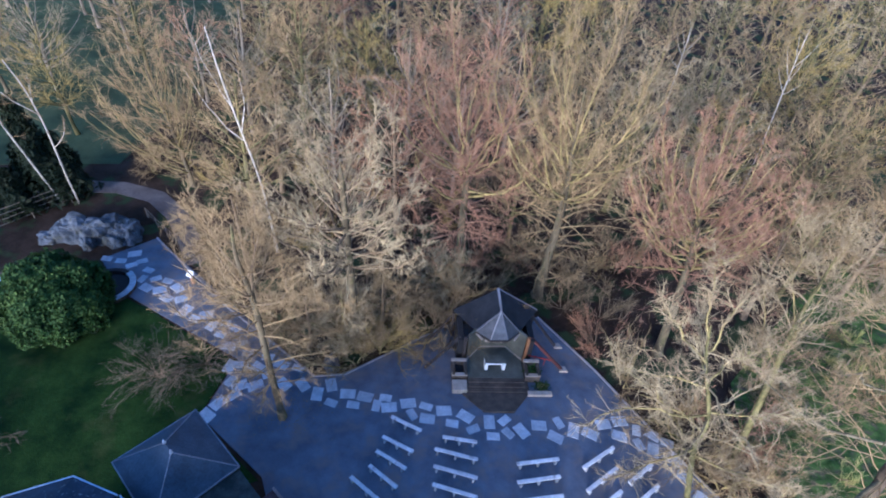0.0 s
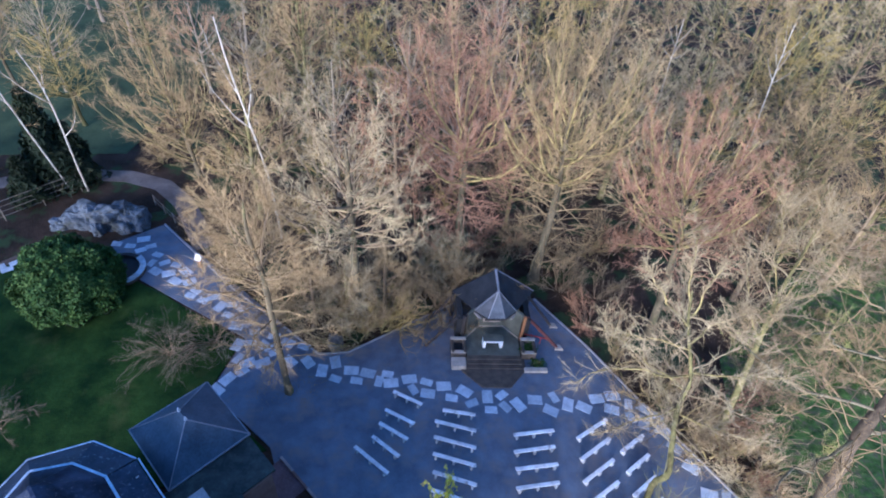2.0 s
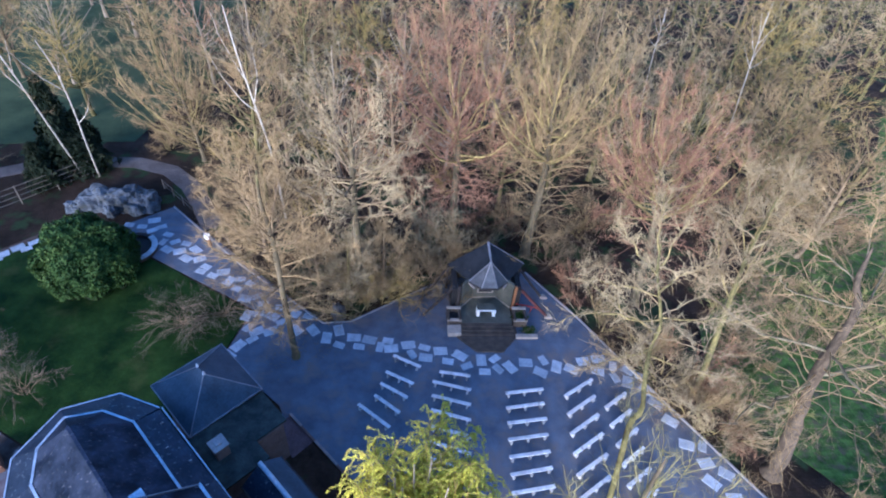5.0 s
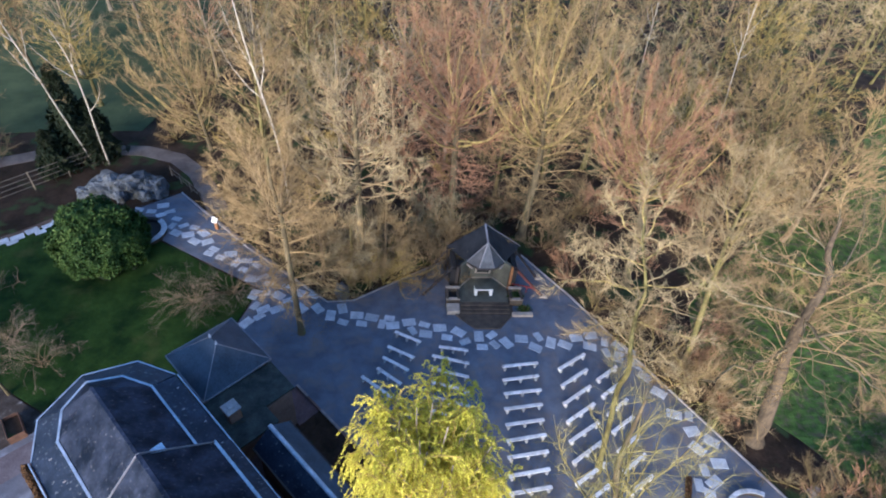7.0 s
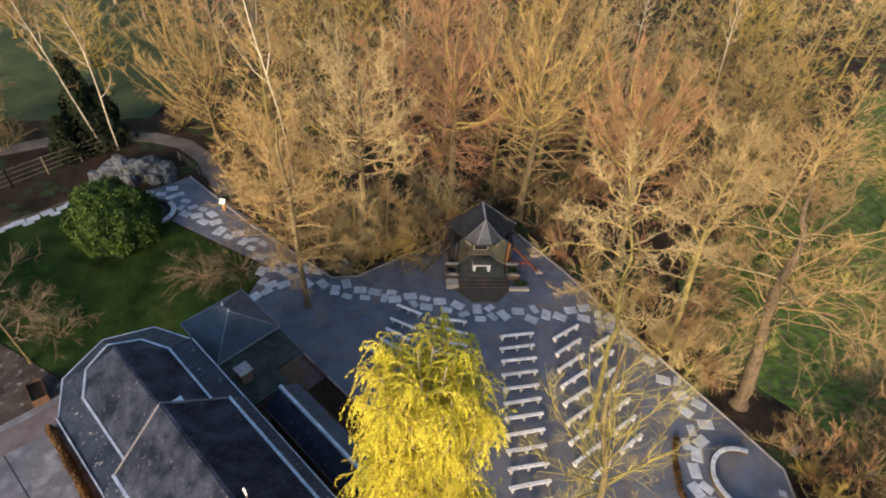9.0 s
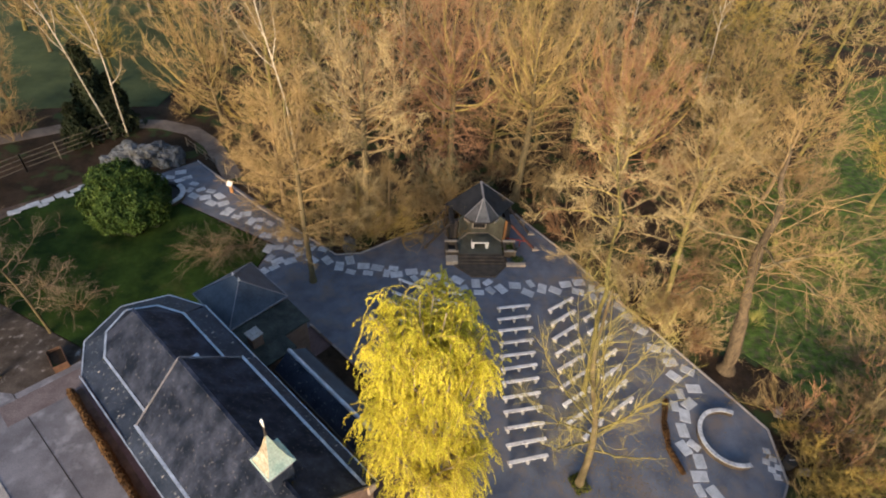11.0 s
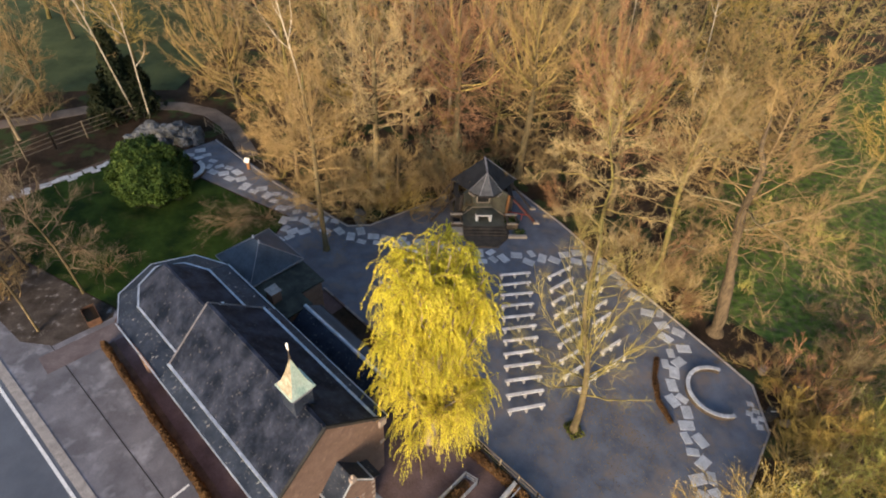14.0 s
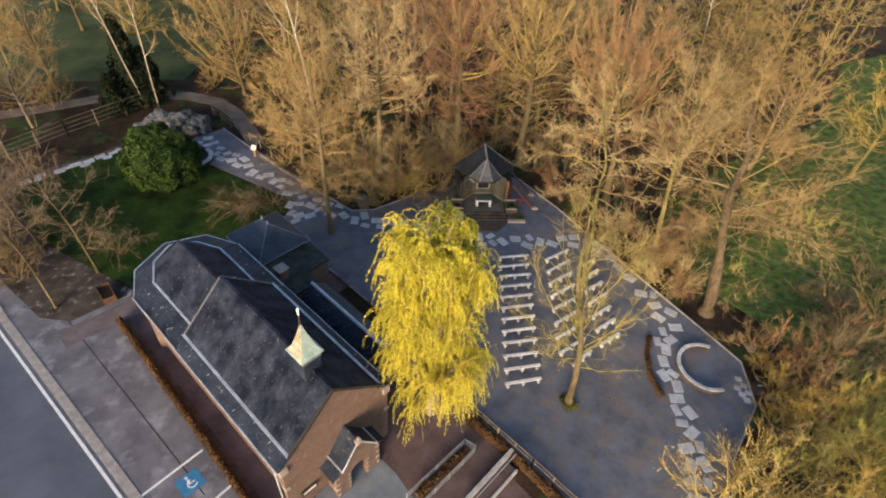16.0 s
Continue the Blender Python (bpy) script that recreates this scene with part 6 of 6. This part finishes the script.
def willow():
    gen = np.random.default_rng(12)
    tree = thing("willow_tree", pose(0.9, -3.0, 0), "weeping willow in bright yellow spring leaf", "tree")
    n = 54
    i = np.arange(n) + 0.5
    az, ring = i * 2.39996, np.sqrt(i / n)
    lower = i > n - 14
    base = np.stack([np.zeros(n), np.zeros(n), gen.uniform(3.5, 9.5, n)], 1)
    end = np.stack([np.cos(az) * ring * 3.5 - 0.35, np.sin(az) * ring * 3.3 + 1.3, 16.6 - 4.0 * ring ** 2 + gen.uniform(-0.9, 0.6, n)], 1)
    end[lower] = np.stack([np.cos(az) * 2.1 + 0.1, np.sin(az) * 1.6 - 0.9, gen.uniform(6.0, 11.5, n)], 1)[lower]
    base[lower, 2] = 3.2
    t = np.linspace(0, 1, 8)[None, :, None]
    mid = base * 0.45 + end * 0.55 + np.stack([0.15 * end[:, 0], 0.15 * end[:, 1], gen.uniform(0.3, 1.6, n)], 1)
    LP = base[:, None] * (1 - t) ** 2 + mid[:, None] * 2 * t * (1 - t) + end[:, None] * t ** 2
    LP = LP + np.cumsum(gen.normal(0, 0.1, LP.shape), 1) * (t > 0)
    LR = np.full(n, 0.12)[:, None] * np.linspace(1, 0.25, 8)
    z = np.linspace(0, 1, 8)
    trunk = np.stack([0.2 * np.sin(z * 3), 0.15 * np.sin(z * 4), z * 10.5], 1)[None]
    linked("trunk", mesh_of("trunk", *joined(tubes(trunk, (0.42 * (1 - z * 0.7))[None], 10), tubes(LP, LR, 6)), smooth=True), BARK["grey"], tree)
    s, d, r = sampled(LP, LR, gen, 260, 0.3)
    SP, SR = shoots(s, d, gen, 1.5, 5, 0.55, 0.0, r * 0.5, 0.012)
    s1, d1, _ = sampled(SP, SR, gen, 3900, 0.2)
    s2, d2, _ = sampled(LP, LR, gen, 300, 0.5)
    s, d = np.concatenate([s1, s2]), np.concatenate([d1, d2])
    count, k = len(s), 7
    length = gen.uniform(0.75, 2.6, count) * np.where(s[:, 2] < 11.5, 1.35, 1.0)
    way, p, HP = unit(d * 0.7 + gen.normal(0, 0.35, (count, 3))), s, [s]
    for i in range(k - 1):
        way = unit(way + [0, 0, -0.6] + gen.normal(0, 0.1, (count, 3)))
        p = p + way * (length / (k - 1))[:, None]
        HP.append(p)
    HP = np.stack(HP, 1)
    HP[..., 2] = np.maximum(HP[..., 2], 1.2)
    HR = np.linspace(0.012, 0.006, k)[None].repeat(count, 0)
    linked("hanging_growth", mesh_of("hanging_growth", *joined(tubes(SP, SR, 4), tubes(HP, HR, 3))), TWIG["olive"], tree)
    P, D, _ = sampled(HP, HR, gen, 250000, 0.05)
    P = P + gen.normal(0, 0.035, P.shape)
    nn = len(P)
    D = unit(D + gen.normal(0, 0.28, (nn, 3)))
    a = unit(np.cross(D, gen.normal(0, 1, (nn, 3))))
    s = (0.066 * gen.uniform(0.6, 1.4, nn))[:, None]
    corners = [P - D * s, P + a * s * 0.24, P + D * s, P - a * s * 0.24]
    linked("foliage", mesh_of("foliage", np.stack(corners, 1).reshape(-1, 3), np.arange(4 * nn).reshape(nn, 4)), WILLOW, tree, "drooping yellow leaves")


willow()


def hedge(name, points, width, height, seed, label, density=420, material=None):
    """A clipped hedge: a dense leafy coat on a rounded core."""
    gen = np.random.default_rng(seed)
    ox, oy = points[0]
    ob = thing(name, pose(ox, oy, 0), label, "hedge")
    C, O = [], []
    core = bmesh.new()
    for (x0, y0), (x1, y1) in zip(points, points[1:]):
        L = math.hypot(x1 - x0, y1 - y0)
        n = int(L * density)
        t, a = gen.uniform(0, 1, n), gen.uniform(-0.15, math.pi + 0.15, n)
        dx, dy = (x1 - x0) / L, (y1 - y0) / L
        w = 1 + 0.16 * np.sin(t * L * 2.3) + gen.normal(0, 0.08, n)
        across, z = np.cos(a) * width / 2 * w, np.clip(np.sin(a), 0, 1) ** 0.6 * height * w * gen.uniform(0.75, 1.0, n)
        C.append(np.stack([x0 - ox + dx * t * L - dy * across, y0 - oy + dy * t * L + dx * across, z + 0.05], 1))
        O.append(np.stack([-dy * np.cos(a), dx * np.cos(a), np.sin(a) + 0.2], 1))
        box(core, 0, L, -width * 0.36, width * 0.36, 0, height * 0.75, pose(x0 - ox, y0 - oy, 0, 0, 0, math.degrees(math.atan2(dy, dx))))
    linked("hedge_foliage", leaf_mesh("hedge_foliage", np.concatenate(C), np.concatenate(O), 0.055, gen), material or BEECH, ob)
    part("hedge_core", core, DARK_WOOD, ob, "dark twiggy core")


hedge("parking_hedge", [(-24.5, 4.5), (-19.0, -1.2), (-14.0, -6.35), (-10.6, -9.9), (-4.0, -16.4)], 0.42, 0.65, 1, "clipped brown beech hedge along the parking area")
hedge("bed_hedge", [(0.1, -9.3), (3.4, -6.1)], 0.55, 0.6, 2, "rusty beech hedge in the railed bed")
hedge("court_hedge", [(3.7, -3.65), (6.35, -6.1), (8.5, -8.4), (10.5, -10.5)], 0.55, 0.6, 3, "rusty beech hedge beside the yard fence")
hedge("arc_hedge", [(19.6, 4.6), (18.85, 2.7), (18.5, 0.5), (18.95, -1.3)], 0.3, 0.25, 4, "low brown curved hedge beside the flagstones")


def twig_litter():
    """Fallen twigs and leaves strewn over the asphalt under the trees."""
    gen = np.random.default_rng(77)
    c = np.concatenate([gen.normal((15.0, -1.5), (3.6, 3.2), (3000, 2)), gen.normal((12.5, 4.0), (3.0, 3.0), (1200, 2)), gen.normal((-9.0, 17.2), (1.6, 1.2), (350, 2))])
    c = c[(np.abs(c[:, 0] - 11.4) + np.abs(c[:, 1] + 2.0) > 0.5) & (c[:, 0] + c[:, 1] * 0.62 < 26.4) & (c[:, 1] > -8.5)]
    n = len(c)
    a, half = gen.uniform(0, 2 * np.pi, n), gen.uniform(0.03, 0.15, n)
    d = np.stack([np.cos(a), np.sin(a)], 1) * half[:, None]
    side = np.stack([-np.sin(a), np.cos(a)], 1) * gen.uniform(0.008, 0.022, n)[:, None]
    flat = np.stack([c - d, c + side, c + d, c - side], 1)
    z = 0.006 + np.tile([0.0, 0.014, 0.0, 0.004], (n, 1)) + gen.uniform(0, 0.02, n)[:, None]
    me = mesh_of("twig_litter", np.concatenate([flat, z[..., None]], 2).reshape(-1, 3), np.arange(4 * n).reshape(n, 4))
    tagged(linked("twig_litter", me, TWIG["dark"]), "brown fallen twigs and leaves strewn over the asphalt", "litter", kind="stuff")


twig_litter()
hedge("tree_foot", [(10.9, -2.2), (11.9, -1.8)], 1.1, 0.24, 5, "moss at the foot of the tree", 300, MOSS)


def budding_shrub(x, y, s, seed):
    gen = np.random.default_rng(seed)
    stems, twigs = bush_mesh(seed, 4.4, 3.4, 26, 620, 0.010)
    shrub = thing("budding_shrub", pose(x, y, 0, 0, 0, seed * 40), "magnolia shrub with pale swelling buds", "shrub")
    for name, me, material in (("framework", stems, BARK["olive"]), ("crown", twigs, TWIG["olive"])):
        linked(name, me, material, shrub)
    co = np.empty(len(twigs.vertices) * 3, np.float32)
    twigs.vertices.foreach_get("co", co)
    pick = co.reshape(-1, 3)[gen.integers(len(co) // 3 // 2, len(co) // 3, 1300)]
    linked("blossom", leaf_mesh("blossom", pick, np.tile([0, 0, 1.0], (len(pick), 1)), 0.042, gen, 1.3), BUDS, shrub, "pale buds")
    shrub.scale = (s, s, s)


budding_shrub(20.6, -9.8, 1.05, 8)
budding_shrub(22.9, -8.9, 1.1, 9)
budding_shrub(24.8, -10.0, 1.05, 10)
for x, y, s, kind in ((27.9, -1.2, 0.75, 1), (27.3, -3.4, 0.8, 3), (26.4, -5.2, 0.85, 1), (28.6, 1.2, 0.7, 3), (28.9, -4.6, 0.9, 1)):
    plant_bush(x, y, s, kind, "bare fawn shrub along the corner of the yard", "shrubs of the edge")
for k, (x, y, w, h, twigs, words) in enumerate(((31.0, -5.6, 7.5, 3.6, "green", "spreading shrub with fine yellow-green stems beyond the yard"), (33.0, -2.0, 7.0, 3.2, "green", "spreading shrub with fine yellow-green stems beyond the yard"),
                                               (30.4, -9.2, 7.0, 3.4, "olive", "spreading shrub with fine olive stems beyond the yard"), (36.0, 3.0, 8.0, 2.6, "dark", "broad thicket of fine fawn stems on the grass"),
                                               (39.5, -1.0, 8.0, 2.8, "dark", "broad thicket of fine fawn stems on the grass"), (37.5, 8.5, 7.0, 2.0, "dusk", "low thicket of fine fawn stems on the grass"),
                                               (30.6, 1.6, 4.5, 1.4, "dusk", "low tangle of grey-brown stems beside the yard"), (23.6, 9.4, 3.6, 1.9, "rust", "low reddish tangle of stems along the yard edging"), (21.4, 13.2, 3.8, 2.1, "pale", "low fawn tangle of stems along the yard edging"))):
    arching_shrub(x, y, w, h, 60 + k, twigs, words, 50, 1900)
for k, (x, y, h, r) in enumerate(((28.6, 2.4, 4.4, 2.6), (31.2, 1.4, 4.8, 2.3), (36.1, 4.8, 4.2, 2.4), (29.6, -1.4, 4.6, 2.2))):
    plant_tree(bare_tree(91 + k, h, r, 0.075, 0.12, 13, 50, 190, 520, 0.3, (0.2, -0.2), 0.5, 0.0075, limb_r=0.45), pose(x, y, -0.04), "umber", "rust", "small scrubby bare tree on the dark soil beyond the yard")
plant_bush(27.5, -11.0, 1.3, 3, "bare yellowish shrub at the edge of the yard", "shrubs of the edge")

def planter_plant(m, seed, label):
    gen = np.random.default_rng(seed)
    tuft = thing("planter_plant", m, label, "plant")
    P = np.stack([gen.normal(0, 0.3, 260), gen.normal(0, 0.22, 260), np.abs(gen.normal(0.12, 0.14, 260))], 1)
    linked("foliage", leaf_mesh("foliage", P, np.tile([0, 0, 1.0], (260, 1)), 0.05, gen, 2.2), EVERGREEN, tuft)
    stalk = gen.normal(0, 0.15, (9, 3)) * [1, 1, 0]
    tip = stalk + np.stack([gen.normal(0, 0.2, 9), gen.normal(0, 0.15, 9), gen.uniform(0.3, 0.6, 9)], 1)
    linked("stalk", mesh_of("stalk", *tubes(np.stack([stalk, (stalk + tip) / 2, tip], 1), np.full((9, 3), 0.012), 3)), BARK["brown"], tuft)


planter_plant(CHAPEL @ pose(3.6, -0.35, 0), 21, "small leafy green plant beside the chapel steps")
planter_plant(CHAPEL @ pose(2.85, 0.75, 0.5), 22, "small leafy green plant in the stone planter")

# ---- flagstones, last ----
LARGE, SMALL = (1.14, 0.8), (0.93, 0.6)


def slab_mesh(w, h, seed):
    gen = random.Random(seed)
    c = [(sx * w / 2 * gen.uniform(0.92, 1.05), sy * h / 2 * gen.uniform(0.92, 1.05)) for sx, sy in ((-1, -1), (1, -1), (1, 1), (-1, 1))]
    bm = prism(c, -0.05, 0.03, 0.012)
    me = bpy.data.meshes.new("flagstone")
    bm.to_mesh(me)
    bm.free()
    me.materials.append(SLAB)
    return me


SLABS = {"L": [slab_mesh(*LARGE, k) for k in range(5)], "S": [slab_mesh(*SMALL, 10 + k) for k in range(5)], "T": [slab_mesh(0.52, 0.44, 20 + k) for k in range(5)]}
CORNER = [(25.8, 0.5, 'T', -10), (25.4, -0.3, 'T', -20), (26.0, -0.1, 'T', -18), (25.55, -0.9, 'T', -16), (26.1, -0.75, 'T', -22), (25.7, -1.45, 'T', -8)]
MID = [(-6.0, 19.2, 'L', -70), (-5.8, 17.7, 'S', -15), (-4.7, 18.5, 'L', 2), (-4.2, 17.6, 'S', -5), (-3.4, 18.3, 'L', -12), (-2.5, 17.6, 'S', 80), (-1.9, 18.3, 'S', -10), (-1.6, 17.5, 'L', 3), (-0.2, 17.9, 'L', 5), (0.1, 17.0, 'S', -55),
       (1.1, 17.7, 'S', -15), (1.2, 16.7, 'L', -3), (2.4, 17.4, 'L', 5), (3.0, 16.4, 'S', -8), (4.0, 17.0, 'L', -35), (4.5, 16.0, 'S', 22), (5.7, 16.6, 'L', 90), (5.9, 15.5, 'S', -5), (6.8, 16.8, 'S', 45), (7.0, 15.8, 'S', -45)]
MID_EAST = [(8.0, 16.0, 'L', -50), (9.3, 16.5, 'L', 2), (10.8, 16.8, 'S', -65), (10.4, 15.6, 'L', -28), (11.8, 16.2, 'L', 72), (13.0, 16.0, 'L', -30), (14.1, 16.8, 'L', 8), (15.4, 17.1, 'L', 3), (15.1, 15.9, 'L', -20), (16.5, 16.4, 'S', 80),
            (16.4, 15.3, 'S', -70), (17.6, 16.1, 'L', -35), (17.3, 14.9, 'L', 70), (18.5, 15.5, 'S', -20), (18.6, 14.2, 'L', -40)]
EAST = [(19.0, 13.0, 'L', -40), (19.7, 11.5, 'L', -35), (20.3, 9.6, 'L', -15), (21.4, 9.5, 'S', 70), (21.2, 8.2, 'L', 10), (22.4, 7.4, 'L', -35), (21.1, 6.8, 'L', -50), (22.3, 5.7, 'L', -5), (21.0, 5.2, 'S', 85), (20.2, 4.1, 'S', 88), (21.4, 4.3, 'L', 35), (20.7, 3.3, 'L', 75),
        (20.1, 2.1, 'L', 88), (19.7, 0.7, 'L', -65), (20.5, 0.9, 'S', -50), (20.5, -0.3, 'L', 85), (20.1, -1.4, 'L', -5), (19.7, -2.4, 'S', -85), (20.7, -2.6, 'L', -60), (19.8, -3.5, 'S', -5), (20.3, -4.3, 'L', 40), (19.5, -5.5, 'L', 10), (20.5, -5.4, 'S', 80),
        (19.3, -6.8, 'L', 60)]
EAST_END = [(20.4, -6.7, 'L', -70), (19.0, -8.0, 'L', 20), (20.1, -8.1, 'S', 80), (18.6, -9.3, 'L', 55), (19.6, -9.4, 'L', -20), (18.9, -10.6, 'S', 10), (17.6, -10.4, 'L', 70)]
WEST = [(-27.7, 31.5, 'S', 0), (-26.4, 31.3, 'S', 5), (-25.6, 32.3, 'L', 20), (-24.6, 31.4, 'S', 30), (-23.6, 30.3, 'S', -20), (-25.3, 30.8, 'S', 30), (-23.7, 29.2, 'S', 70), (-22.6, 29.3, 'S', 30), (-23.0, 28.2, 'L', -30), (-21.8, 28.0, 'L', 25), (-21.5, 29.1, 'S', -10), (-20.4, 28.3, 'L', -40),
        (-20.9, 27.1, 'L', -30), (-19.7, 27.1, 'L', 30), (-19.1, 25.5, 'S', -20), (-17.9, 25.0, 'S', -25), (-17.1, 25.5, 'L', 10), (-18.8, 26.1, 'S', -30), (-16.3, 24.4, 'L', 70), (-15.4, 24.7, 'S', 5), (-14.4, 24.2, 'S', -30), (-15.4, 23.5, 'S', -20), (-14.4, 22.4, 'L', -10), (-13.5, 22.7, 'S', 30)]
TURN = [(-13.8, 20.5, 'L', 80), (-12.9, 20.7, 'S', 10), (-12.8, 21.9, 'S', 20), (-11.7, 20.5, 'L', -30), (-13.4, 19.2, 'S', 60), (-12.6, 18.8, 'L', 30), (-11.5, 18.9, 'L', 25), (-12.8, 18.0, 'S', 40), (-13.7, 17.3, 'L', 50), (-14.2, 16.3, 'L', -30), (-10.8, 19.9, 'S', 30), (-11.2, 21.5, 'S', 0),
        (-10.0, 20.9, 'L', -20), (-9.5, 19.1, 'L', -40), (-8.1, 19.1, 'L', -50), (-6.9, 18.4, 'L', 85), (-8.7, 20.6, 'S', -20)]
LAWN_SIDE = [(-40.3, 23.1, 'S', 40), (-40.5, 23.7, 'S', 40), (-39.0, 24.6, 'L', 38), (-38.4, 25.3, 'S', 42), (-37.8, 25.9, 'L', 40), (-36.8, 26.6, 'L', 42), (-36.9, 25.9, 'S', 40), (-36.0, 27.6, 'L', 45), (-35.0, 28.4, 'S', 42), (-35.2, 27.5, 'S', 42), (-34.5, 29.2, 'S', 40), (-41.4, 22.4, 'L', 45)]
path = thing("flagstone_path", pose(0, 0, 0), "path of pale irregular flagstones set in the asphalt", "path", kind="structure")
for stretch in (CORNER, MID, MID_EAST, EAST, EAST_END, WEST, TURN, LAWN_SIDE):
    for k, (x, y, size, turn) in enumerate(stretch):
        flag = new("flagstone", SLABS[size][(k * 3 + len(stretch)) % 5])
        flag.parent = path
        flag.matrix_local = pose(x, y, 0, 0, 0, turn + (k * 37 % 9) - 4)
